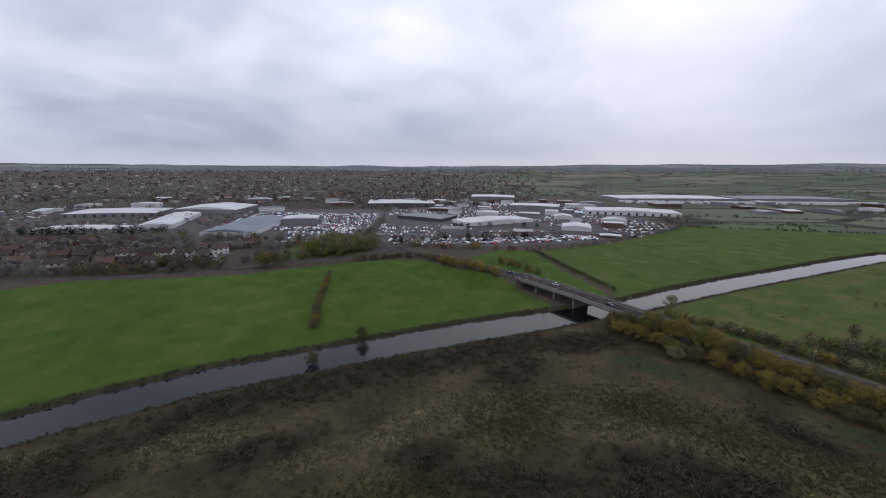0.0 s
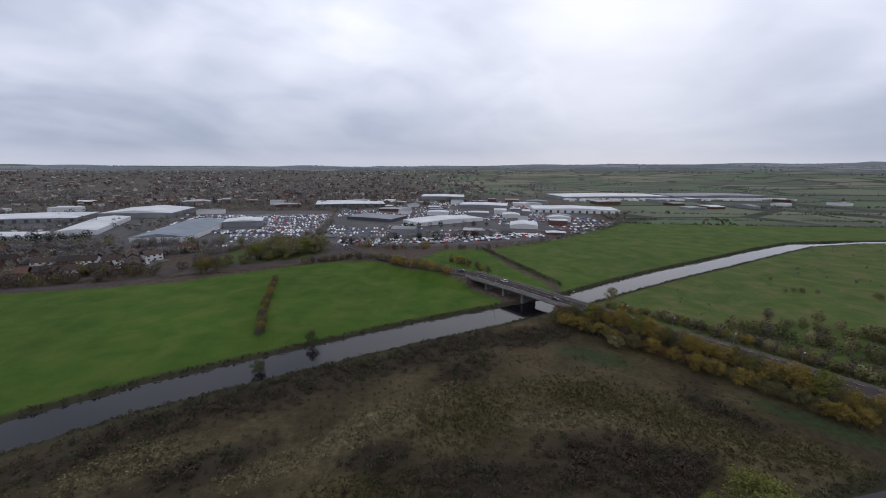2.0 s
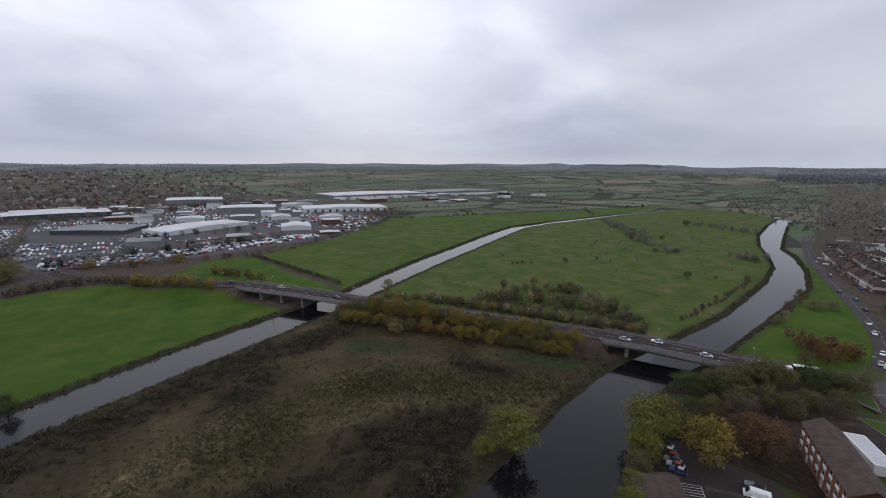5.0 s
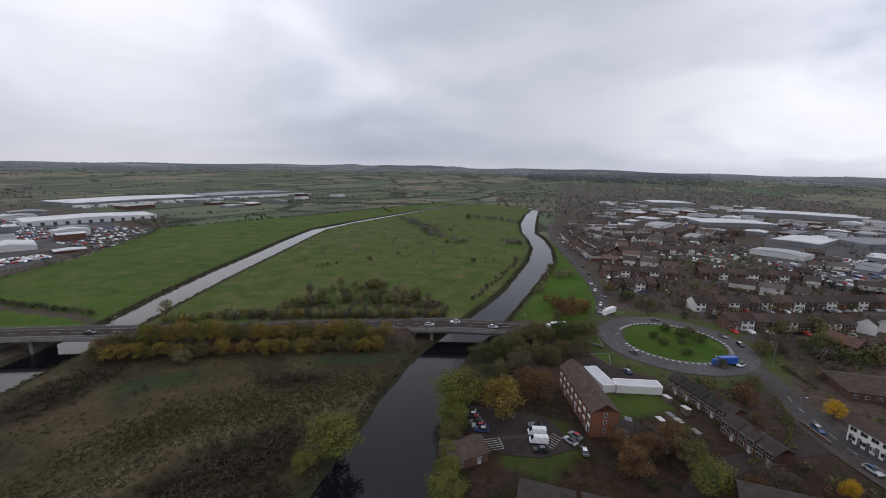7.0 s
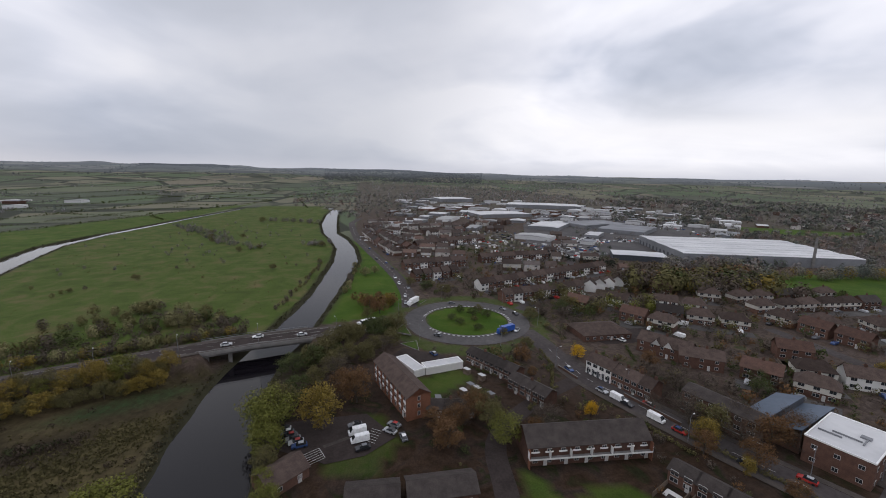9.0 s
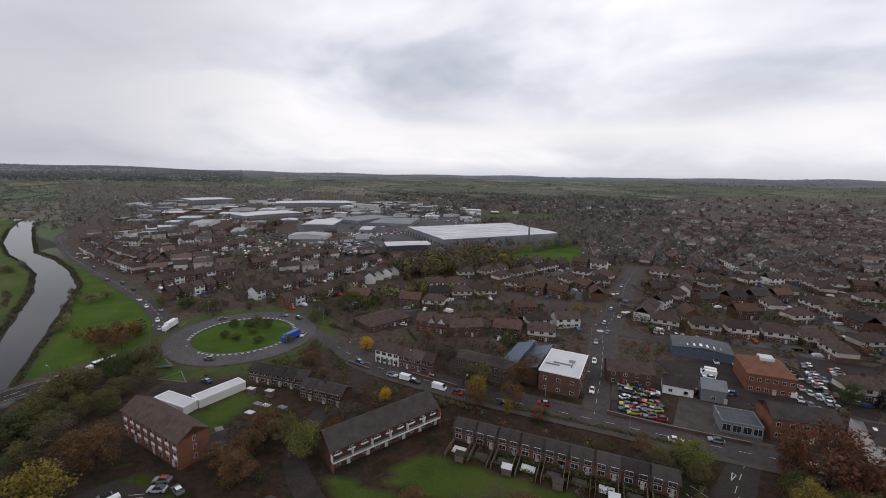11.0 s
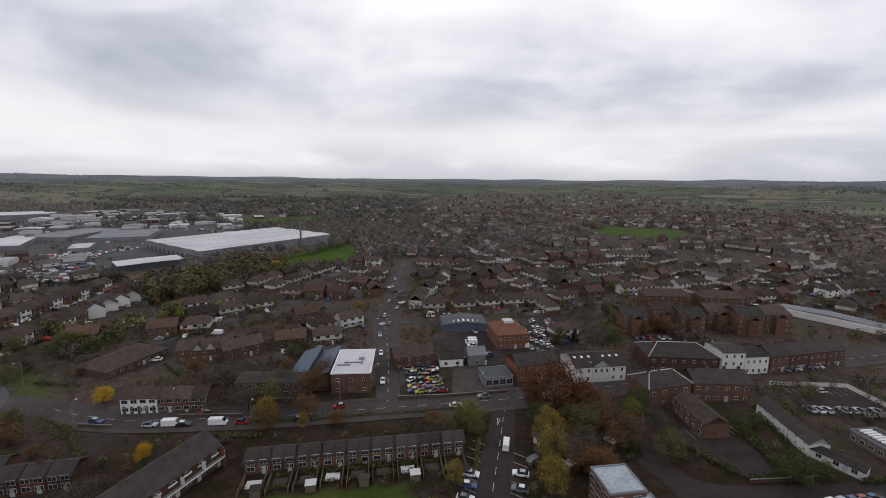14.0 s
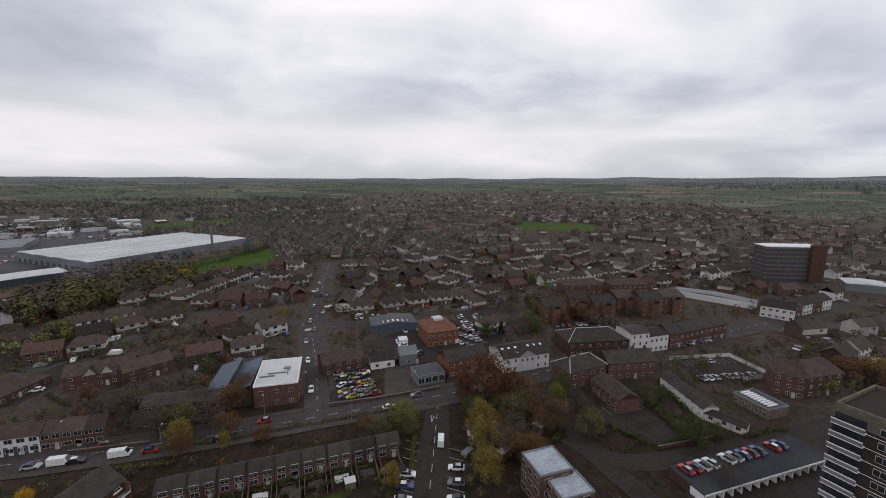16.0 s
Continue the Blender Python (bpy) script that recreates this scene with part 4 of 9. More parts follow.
def gabled(m, w, deep, tall, rise, label, wall=BRICK, roof=TILE, name="house", category="house", hip=0.0, chimneys=(), cols=2, floors=2, win=None, back=True, group="", doors=1, ridge=False, upper=None):
    """A pitched-roof building whose front edge lies at m, ridge along the front."""
    top = thing(name, label, category, m, group)
    b = Build()
    b.box(-w / 2, 0, -0.5, w / 2, deep, tall)
    if not hip:
        for x in (-w / 2, w / 2):
            b.slab([(x, 0, tall), (x, deep, tall), (x, deep / 2, tall + rise)], 0.01)
    put("wall", b.mesh("wall", wall), top)
    if upper:
        put("upper_wall", Build().box(-w / 2 - 0.03, -0.03, tall * 0.52, w / 2 + 0.03, deep + 0.03, tall - 0.12).mesh("upper_wall", upper), top, label="pale rendered upper storey")
    o, h, ym = 0.35, hip, deep / 2
    drop = rise * o / ym
    r = Build()
    r.slab([(-w / 2 - o, -o, tall - drop + 0.12), (w / 2 + o, -o, tall - drop + 0.12), (w / 2 - h + (0 if h else o), ym, tall + rise + 0.12), (-w / 2 + h - (0 if h else o), ym, tall + rise + 0.12)], 0.14)
    r.slab([(w / 2 + o, deep + o, tall - drop + 0.12), (-w / 2 - o, deep + o, tall - drop + 0.12), (-w / 2 + h - (0 if h else o), ym, tall + rise + 0.12), (w / 2 - h + (0 if h else o), ym, tall + rise + 0.12)], 0.14)
    if h:
        for s in (-1, 1):
            q = [(s * (w / 2 + o), -o, tall - drop + 0.12), (s * (w / 2 + o), deep + o, tall - drop + 0.12), (s * (w / 2 - h), ym, tall + rise + 0.12)]
            r.slab(q if s > 0 else q[::-1], 0.14)
    put("roof", r.mesh("roof", roof), top)
    if ridge:
        q = [(-w / 2 + h, ym, tall + rise + 0.2), (w / 2 - h, ym, tall + rise + 0.2)]
        ends = [(q[0], q[1])] + [(q[i], ((-1, 1)[i] * (w / 2 + o), y, tall - drop + 0.2)) for i in (0, 1) for y in (-o, deep + o)]
        for a, b in ends:
            put("ridge", Build().tube(a, b, 0.16, 0.16, 5).mesh("ridge", FRAME), top, label="pale lead flashing")
    for x in chimneys:
        c = Build().box(x - 0.45, ym - 0.3, tall + rise - 0.6, x + 0.45, ym + 0.3, tall + rise + 1.0)
        stack = put("chimney", c.mesh("chimney", BRICK), top)
        for k in (-0.2, 0.2):
            put("chimney_pot", CHIMNEY_POT, stack, Matrix.Translation((x + k, ym, tall + rise + 1.0)))
    win = win or WIN_A
    xs = [-w / 2 + w * (k + 0.5) / cols for k in range(cols)]
    step = tall / floors
    windows_on(top, win, xs, [0.9 + step * k for k in range(floors)], -0.02)
    if back:
        windows_on(top, win, xs, [0.9 + step * k for k in range(floors)], deep + 0.02, math.pi)
    for k in range(doors):
        put("door", DOOR, top, Matrix.Translation((-w / 2 + w * (k + 0.5) / doors + w / cols / 2, -0.02, 0)))
    return top


def edge_house(p0, p1, deep, tall, rise, label, **kw):
    m, w = on_edge(p0, p1)
    return gabled(m, w, deep, tall, rise, label, **kw)


def flat_block(p0, p1, deep, tall, label, wall=BRICK, roof=WHITE_METAL, name="flat_roofed_building", category="building", cols=4, floors=1, win=None, parapet=0.35, side=0, door=False):
    """A box with a parapet, a recessed flat roof and windows in its front and ends."""
    m, w = on_edge(p0, p1)
    top = thing(name, label, category, m)
    put("wall", Build().box(-w / 2, 0, -0.5, w / 2, deep, tall).mesh("wall", wall), top)
    put("roof", Build().box(-w / 2 + 0.25, 0.25, tall, w / 2 - 0.25, deep - 0.25, tall + 0.12).mesh("roof", roof), top)
    p = Build()
    for q in ((-w / 2 - 0.08, -0.08, w / 2 + 0.08, 0.25), (-w / 2 - 0.08, deep - 0.25, w / 2 + 0.08, deep + 0.08), (-w / 2 - 0.08, 0.25, -w / 2 + 0.25, deep - 0.25), (w / 2 - 0.25, 0.25, w / 2 + 0.08, deep - 0.25)):
        p.box(q[0], q[1], tall - 0.1, q[2], q[3], tall + parapet)
    put("parapet", p.mesh("parapet", PAINT if roof is WHITE_METAL else GREY_METAL), top)
    step = tall / max(1, floors)
    if cols:
        windows_on(top, win or WIN_A, [-w / 2 + w * (k + 0.5) / cols for k in range(cols)], [0.9 + step * k for k in range(floors)], -0.02)
    for k in range(side):
        for x, turn in ((-w / 2 - 0.02, -math.pi / 2), (w / 2 + 0.02, math.pi / 2)):
            for f in range(floors):
                put("window", win or WIN_A, top, Matrix.Translation((x, deep * (k + 0.5) / side, 0.9 + step * f)) @ Matrix.Rotation(turn, 4, "Z"))
    return top


# ---------------------------------------------------------------- buildings near the roundabout
def balconies(top, w, zs, y0=-1.3, x0=None, x1=None):
    x0, x1 = (-w / 2, w / 2) if x0 is None else (x0, x1)
    for z in zs:
        b = Build().box(x0, y0, z, x1, -0.02, z + 0.16)
        put("balcony_floor", b.mesh("balcony_floor", CONCRETE), top)
        put("balcony_front", Build().box(x0, y0 - 0.06, z + 0.05, x1, y0, z + 0.5).mesh("balcony_front", RENDERED), top)
        n = max(2, int((x1 - x0) / 5))
        for k in range(n + 1):
            x = x0 + (x1 - x0) * k / n
            put("divider", Build().box(x - 0.06, y0, z + 0.16, x + 0.06, -0.02, z + 2.2).mesh("divider", RENDERED), top)


m, w = on_edge((94.2, -30.8), (96.3, -65))
maisonettes = gabled(m, w, 10, 5.5, 3.2, "brown brick maisonettes with a white balcony band", roof=SLATE, name="maisonette_block", category="flats", cols=9, floors=2, back=False, doors=6)
balconies(maisonettes, w, (2.5,))
for k in range(9):
    put("panel", Build().box(-1.1, -0.09, 3.75, 1.1, 0.0, 4.15).mesh("panel", PAINT), maisonettes, Matrix.Translation((-w / 2 + w * (k + 0.5) / 9, 0, 0)), "white panel under an upper window")
for x in (-w / 2 + 0.1, w / 2 - 0.1):
    put("end_wall", Build().box(x - 0.12, -1.3, 0, x + 0.12, -0.02, 5.3).mesh("end_wall", ORANGE_BRICK), maisonettes)
m, w = on_edge((115.3, 1.1), (141.5, 13.6))
flats = gabled(m, w, 8, 7.8, 2.4, "three storey flats with an orange brick end wall", wall=ORANGE_BRICK, roof=TILE, name="block_of_flats", category="flats", cols=8, floors=3, doors=3)
for k in range(8):
    put("panel", Build().box(-0.9, -0.10, 0, 0.9, 0.0, 0.8).mesh("panel", PAINT), flats, Matrix.Translation((-w / 2 + w * (k + 0.5) / 8, 0, 2.6)))
    put("panel", Build().box(-0.9, -0.10, 0, 0.9, 0.0, 0.8).mesh("panel", PAINT), flats, Matrix.Translation((-w / 2 + w * (k + 0.5) / 8, 0, 5.2)))
for z in (1.2, 3.8, 6.2):
    put("window", WIN_C, flats, Matrix.Translation((w / 2 + 0.02, 4, z)) @ Matrix.Rotation(math.pi / 2, 4, "Z"))
    put("window", WIN_C, flats, Matrix.Translation((-w / 2 - 0.02, 4, z)) @ Matrix.Rotation(-math.pi / 2, 4, "Z"))
flat_block((143.0, -1.0), (155.0, 6.4), 4.8, 2.7, "row of lock-up garages with a pale flat roof", wall=RENDERED, name="garage_row", category="garages", cols=0)
flat_block((145.2, -5.4), (150.4, -20.0), 4.8, 2.7, "row of lock-up garages with a pale flat roof", wall=RENDERED, name="garage_row", category="garages", cols=0)
terrace_words = "brown tiled terraced houses with white porches"
for p0, p1, n, tall in (((156, -22), (137, -37), 5, 4.4), ((134, -34), (120.5, -43.5), 3, 4.2), ((117.5, -5), (116.5, -20), 3, 2.8)):
    a, b = Vector(p0), Vector(p1)
    for k in range(n):
        q0, q1 = a.lerp(b, (k + 0.02) / n), a.lerp(b, (k + 0.98) / n)
        edge_house(q0, q1, 6.5, tall, 1.7, terrace_words, roof=SLATE, chimneys=(0,) if k % 2 else (), cols=2, floors=2 if tall > 4 else 1, group="terraces by the roundabout", back=False, win=WIN_B)
for n, (x, y, turn) in enumerate(((134.5, -21, 0.6), (132, -23, 0.6), (130.5, -18, 0.6), (126, -9, 0.1), (141, -26, 0.7), (146, -21, 0.7), (128, -27, 0.6))):
    shed = thing("garden_shed", "small garden shed with a pale felt roof", "shed", Matrix.Translation((x, y, ground_z(x, y))) @ Matrix.Rotation(turn, 4, "Z"), "sheds behind the terraces")
    put("wall", Build().box(-1.2, -0.9, -0.2, 1.2, 0.9, 2.0).mesh("wall", TIMBER), shed)
    put("roof", Build().slab([(-1.35, -1.05, 2.02), (1.35, -1.05, 2.02), (1.35, 1.05, 2.3), (-1.35, 1.05, 2.3)], 0.08).mesh("roof", WHITE_METAL if n % 3 else GREY_METAL), shed)
# white fronted inn and the cottages that go on from it
a, b = Vector((145.6, -67.5)), Vector((123.0, -80.6))
inn = edge_house(a, a.lerp(b, 0.42), 7.5, 5.4, 2.3, "white painted inn with black framed windows", wall=RENDERED, roof=TILE, chimneys=(-4, 4), cols=4, win=WIN_B, name="inn", category="pub")
for k in range(5):
    put("panel", Build().box(-0.5, -0.07, 0.1, 0.5, 0.0, 2.6).mesh("panel", DARK_METAL), inn, Matrix.Translation((-4.4 + 2.2 * k, 0, 0)), "black painted panel")
for k in range(3):
    edge_house(a.lerp(b, 0.42 + 0.193 * k), a.lerp(b, 0.613 + 0.193 * k), 7.2, 5.1, 2.2, "red brick cottage with white windows beside the inn", roof=TILE, chimneys=(1.8,), cols=2, win=WIN_B, group="cottages beside the inn")
edge_house((175, -79), (178, -103), 17, 3.0, 2.8, "low brown-roofed health centre with deep eaves", roof=TILE, hip=6, name="health_centre", category="building", cols=7, floors=1)
villa_pair = edge_house((166, -99), (150, -112), 9, 5.4, 3.0, "red brick house with pale gables", roof=TILE, chimneys=(0,), cols=5, name="house")
for x in (-2.4, 2.4):
    put("gable", Build().slab([(x - 1.9, -0.5, 5.0), (x + 1.9, -0.5, 5.0), (x, -0.5, 7.6)], 0.01).poly((x - 1.9, -0.5, 5.0), (x + 1.9, -0.5, 5.0), (x, -0.5, 7.6)).mesh("gable", RENDERED), villa_pair, label="white painted gable")
    put("gable_roof", Build().slab([(x - 2.1, -0.7, 4.9), (x, -0.7, 7.8), (x, 3.6, 7.8), (x - 2.1, 1.0, 4.9)], 0.12).slab([(x, -0.7, 7.8), (x + 2.1, -0.7, 4.9), (x + 2.1, 1.0, 4.9), (x, 3.6, 7.8)], 0.12).mesh("gable_roof", TILE), villa_pair)
edge_house((150, -108), (143, -122), 8, 5, 2.8, "brown brick house in a garden", cols=3, chimneys=(2,))
# terrace and lawns by the main street
a, b = Vector((87.4, -64.5)), Vector((39.5, -96.0))
for k in range(9):
    edge_house(a.lerp(b, k / 9), a.lerp(b, (k + 1) / 9 - 0.002), 5.8, 3.7, 1.5, "low grey-roofed terraced house with white windows", roof=SLATE, cols=2, group="terrace along the lawn", back=False, win=WIN_B)
    q = a.lerp(b, (k + 0.5) / 9)
    if k % 2 == 0:
        shed = thing("garden_shed", "small weathered garden shed behind the terrace", "shed", on_edge(q + Vector((-5, 7)), q + Vector((-7, 5.6)))[0])
        put("wall", Build().box(-1.2, 0, 0, 1.2, 1.8, 2.0).mesh("wall", TIMBER), shed)
        put("roof", Build().slab([(-1.35, -0.1, 2.0), (1.35, -0.1, 2.0), (1.35, 1.9, 2.3), (-1.35, 1.9, 2.3)], 0.08).mesh("roof", WHITE_METAL if k % 4 else SLATE), shed)
# white-roofed hall with its blue-grey wings
hall = flat_block((94.0, -106.5), (81.8, -113.2), 20.5, 7.4, "brick hall with a bright white flat roof", wall=BRICK, name="hall", category="hall", cols=3, floors=2, side=4)
for x, y, sx, sy in ((2.5, 12, 2.2, 1.6), (-3.5, 6.5, 5.0, 0.25), (-0.5, 8.5, 6.0, 0.25), (3.0, 9.0, 0.3, 4.0)):
    put("roof_plant", Build().box(x - sx / 2, y - sy / 2, 7.5, x + sx / 2, y + sy / 2, 7.95).mesh("roof_plant", GREY_METAL), hall)
m, w = on_edge((108.4, -99.5), (95.2, -106.2))
wing = thing("hall_wing", "long wing with steep blue-grey sheet roofs", "hall", m)
put("wall", Build().box(-w / 2, 2, -0.5, w / 2, 25, 5).mesh("wall", BRICK), wing)
for k in range(2):
    x0, x1 = -w / 2 + w * k / 2, -w / 2 + w * (k + 1) / 2
    put("roof", Build().slab([(x0, 1.7, 5.1), (x1, 1.7, 7.4), (x1, 25.3, 7.4), (x0, 25.3, 5.1)], 0.2).mesh("roof", BLUE_METAL), wing)
    put("upstand", Build().box(x1 - 0.2, 1.8, 5, x1 - 0.02, 25.2, 7.3).mesh("upstand", DARK_METAL), wing)
edge_house((121.6, -90.5), (101.5, -100.5), 8, 5.6, 1.6, "two storey brown block with white window bands", cols=6, win=WIN_B, name="office_block", category="offices", roof=SLATE)
# yard behind the street
edge_house((83.0, -131.5), (71.3, -142.3), 9, 5.2, 2.6, "long brick workshop with a white sign board", cols=4, name="workshop", category="workshop", roof=TILE)
edge_house((68, -142), (60, -147), 6, 3.4, 1.6, "small white-walled workshop by the yard", wall=RENDERED, cols=2, floors=1, name="workshop", category="workshop", roof=SLATE)
edge_house((58, -148), (52, -152), 7, 4.6, 2.2, "grey gabled shed at the yard", wall=GREY_METAL, roof=GREY_METAL, cols=1, floors=1, name="shed", category="shed")
blue = warehouse((83.1, -177.6), (63.6, -188.9), 14, 3.9, "blue trade unit with a row of rooflights", wall=BLUE_METAL, roof=DARK_METAL, rise=1.2, name="trade_unit", category="warehouse")
for k in range(9):
    put("rooflight", Build().box(-0.5, 2.0, 0, 0.5, 5.0, 0.1).mesh("rooflight", PAINT), blue, Matrix.Translation((-9.6 + 2.3 * k, 0, 5.06 - 0.107 * abs(-9.6 + 2.3 * k))))
m, w = on_edge((52.0, -168.5), (40.2, -176.5))
gabled(m, w, 17, 7.0, 3.6, "orange brick offices with a hipped orange roof", wall=ORANGE_BRICK, roof=ORANGE_TILE, hip=5, cols=6, floors=2, win=WIN_A, name="office_building", category="offices")
lantern = thing("roof_lantern", "pale flat lantern on the orange roof", "roof lantern", m)
put("lantern", Build().box(-2.2, 6.4, 9.6, 2.2, 10.6, 10.9).mesh("lantern", WHITE_METAL), lantern)
edge_house((36.5, -142.5), (23.5, -153.6), 10, 6.6, 2.6, "red brick shop with a dark slate roof", wall=ORANGE_BRICK, roof=SLATE, cols=5, win=WIN_A, name="shop", category="shop")
glassy = flat_block((46.0, -133.6), (37.4, -139.8), 9, 3.6, "glazed showroom with a flat dark roof", wall=GREY_METAL, roof=DARK_METAL, cols=4, win=window_mesh(2.2, 2.2), name="showroom", category="shop")
# white villa, its broad gable to the street
m, w = on_edge((16.6, -151.6), (-0.4, -162.4))
villa = gabled(m, w, 14, 6.2, 2.6, "white rendered hall with a pedimented front and slate roof", wall=RENDERED, roof=SLATE, cols=6, floors=2, win=WIN_C, name="white_villa", category="hall")
put("pediment", Build().slab([(-3.6, -0.25, 6.3), (3.6, -0.25, 6.3), (0, -0.25, 8.6)], 0.01).box(-3.6, -0.25, -0.4, 3.6, -0.06, 6.3).poly((-3.6, -0.25, 6.3), (3.6, -0.25, 6.3), (0, -0.25, 8.6)).mesh("pediment", RENDERED), villa, label="white gabled centre of the front")
put("pediment_roof", Build().slab([(-3.9, -0.5, 6.2), (0, -0.5, 8.85), (0, 6.0, 8.85), (-3.9, 0.0, 6.2)], 0.12).slab([(0, -0.5, 8.85), (3.9, -0.5, 6.2), (3.9, 0.0, 6.2), (0, 6.0, 8.85)], 0.12).mesh("pediment_roof", SLATE), villa)
for x in (-2.2, 0, 2.2):
    put("window", WIN_C, villa, Matrix.Translation((x, -0.27, 4.0)))
for k in range(7):
    if k not in (3,):
        put("rooflight", Build().box(-0.45, -0.5, 0, 0.45, 0.5, 0.1).mesh("rooflight", PAINT), villa, Matrix.Translation((-w / 2 + w * (k + 0.5) / 7, 4.9, 8.13)) @ Matrix.Rotation(0.355, 4, "X"))
# brick terrace by the bend, and what stands round it
edge_house((-8.5, -174.2), (-34.1, -184.0), 14, 6.6, 3.4, "grand brick house with a hipped slate roof", roof=SLATE, hip=6, ridge=True, cols=7, chimneys=(-9, 9), name="town_house", category="house")
edge_house((-34.8, -183.6), (-43.0, -187.7), 11, 9.2, 1.2, "tall white stucco town house", wall=RENDERED, roof=SLATE, cols=3, floors=3, win=WIN_C, name="town_house", category="house")
edge_house((-43.2, -187.9), (-52.0, -193.2), 10, 7.4, 1.6, "white stucco town house with tall windows", wall=RENDERED, roof=SLATE, cols=4, win=WIN_C, name="town_house", category="house")
for k in range(4):
    a, b = Vector((-53, -194)), Vector((-84, -217))
    edge_house(a.lerp(b, k / 4), a.lerp(b, (k + 1) / 4 - 0.01), 10, 7, 2.8, "tall brick house on the main street", roof=SLATE, cols=3, chimneys=(2.5,), name="town_house", group="brick houses on the main street")
edge_house((-7.5, -144), (-21, -155), 10, 7.0, 3.2, "large red brick house with slate hips", roof=SLATE, hip=4, ridge=True, cols=4, chimneys=(-5, -1, 5), name="town_house", category="house")
edge_house((-22, -156), (-40, -163.5), 10, 6.8, 3.0, "red brick terrace with white porches", roof=SLATE, cols=6, chimneys=(-8, -3, 3, 8), name="town_house", category="house")
gabled(Matrix.Translation((-25.6, -142.7, 0)) @ Matrix.Rotation(math.atan2(-0.89, 0.45), 4, "Z"), 15, 8, 4.8, 2.2, "brick wing with a brown tiled roof", cols=5, name="house_wing", category="house", roof=TILE)
# long white range along a lane
m = Matrix.Translation((-43.8, -146.0, 0)) @ Matrix.Rotation(math.atan2(20, -7), 4, "Z")
gabled(m, 22, 5.5, 3.9, 2.2, "long whitewashed range with a slate roof", wall=RENDERED, roof=SLATE, cols=7, floors=2, win=window_mesh(0.6, 0.8), name="long_range", category="building", back=True)
m = Matrix.Translation((-52.4, -132.6, 0)) @ Matrix.Rotation(math.atan2(6.5, -9), 4, "Z")
gabled(m, 11, 4.2, 2.5, 0.9, "low whitewashed outbuilding with slate roof", wall=RENDERED, roof=SLATE, cols=3, floors=1, name="outbuilding", category="building")
flat_block((-67.5, -140.5), (-61.5, -150.5), 9, 3.2, "flat roofed pavilion with white louvres", wall=TIMBER, roof=DARK_METAL, cols=5, name="pavilion", category="building")
for k in range(9):
    slat = thing("roof_louvre", "white slatted louvre on the pavilion roof", "louvre", on_edge((-67.5, -140.5), (-61.5, -150.5))[0], group="louvres on the pavilion roof")
    put("slat", Build().box(-5 + 1.1 * k, 2.0, 3.33, -4.4 + 1.1 * k, 6.0, 3.7).mesh("slat", PAINT), slat)
edge_house((-77.0, -160.0), (-86.0, -157.5), 12, 8, 3.6, "brown brick flats with a wide tiled roof", cols=3, floors=3, roof=TILE, hip=3, name="block_of_flats", category="flats")
edge_house((-87.0, -159), (-101.5, -166.4), 11, 8, 3.6, "brown brick flats with a wide tiled roof", cols=4, floors=3, roof=TILE, hip=3, name="block_of_flats", category="flats")
for k in range(6):
    a = Vector((2, -214)).lerp(Vector((-76, -243)), k / 6) + Vector((-0.06, -0.99)) * (0, 9, 3, 12, 4, 10)[k]
    b = a + Vector((-11.6, -4.4))
    edge_house(a, b, 15, (9.6, 10.4, 9.6)[k % 3], 2.6, "four storey orange-brown brick flats in stepped blocks", wall=BROWN_BRICK, roof=TILE if k % 2 else SLATE, cols=4, floors=4, name="block_of_flats", category="flats", group="stepped brick flats", doors=1)
    gable = [o for o in scene.objects if o.name.startswith("block_of_flats") and o.parent is None][-1]
    put("stair_bay", Build().box(-2.2, -2.2, -0.5, 2.2, -0.03, 8.6).mesh("stair_bay", BROWN_BRICK), gable)
    put("stair_roof", Build().slab([(-2.5, -2.5, 8.6), (0, -2.5, 10.4), (0, 3.0, 10.4), (-2.5, 3.0, 8.6)], 0.12).slab([(0, -2.5, 10.4), (2.5, -2.5, 8.6), (2.5, 3.0, 8.6), (0, 3.0, 10.4)], 0.12).mesh("stair_roof", SLATE), gable)
for p0, p1 in (((-10, -262), (-34, -272)), ((-40, -272), (-62, -280))):
    edge_house(p0, p1, 12, 9.0, 3.0, "long red-brown brick flats behind the stepped blocks", wall=BROWN_BRICK, roof=TILE, cols=7, floors=3, name="block_of_flats", category="flats", group="red-brown flats", hip=3)
# slab office block, dark with white floor bands
m, w = on_edge((-158, -352), (-196, -358))
office = thing("office_tower", "dark slab office block with pale floor bands", "offices", m)
put("wall", Build().box(-w / 2, 0, 0, w / 2, 15, 26).mesh("wall", DARK_METAL), office)
for k in range(8):
    put("floor_band", Build().box(-w / 2 - 0.1, -0.15, 3.2 * k + 2.4, w / 2 + 0.1, 15.1, 3.2 * k + 3.3).mesh("floor_band", TIMBER), office)
put("stair_tower", Build().box(w / 2 - 9, -3, 0, w / 2 + 1, -0.16, 28).mesh("stair_tower", BRICK), office)
put("roof", Build().box(-w / 2 - 0.3, -0.3, 26, w / 2 + 0.3, 15.3, 26.6).mesh("roof", PAINT), office)
warehouse((-200, -335), (-222, -328), 20, 5, "low podium with a white roof edge", name="podium", category="building")
edge_house((-115, -257), (-128, -250), 11, 6.5, 3, "white corner shop with gabled roofs", wall=RENDERED, roof=SLATE, cols=5, name="shop", category="shop")
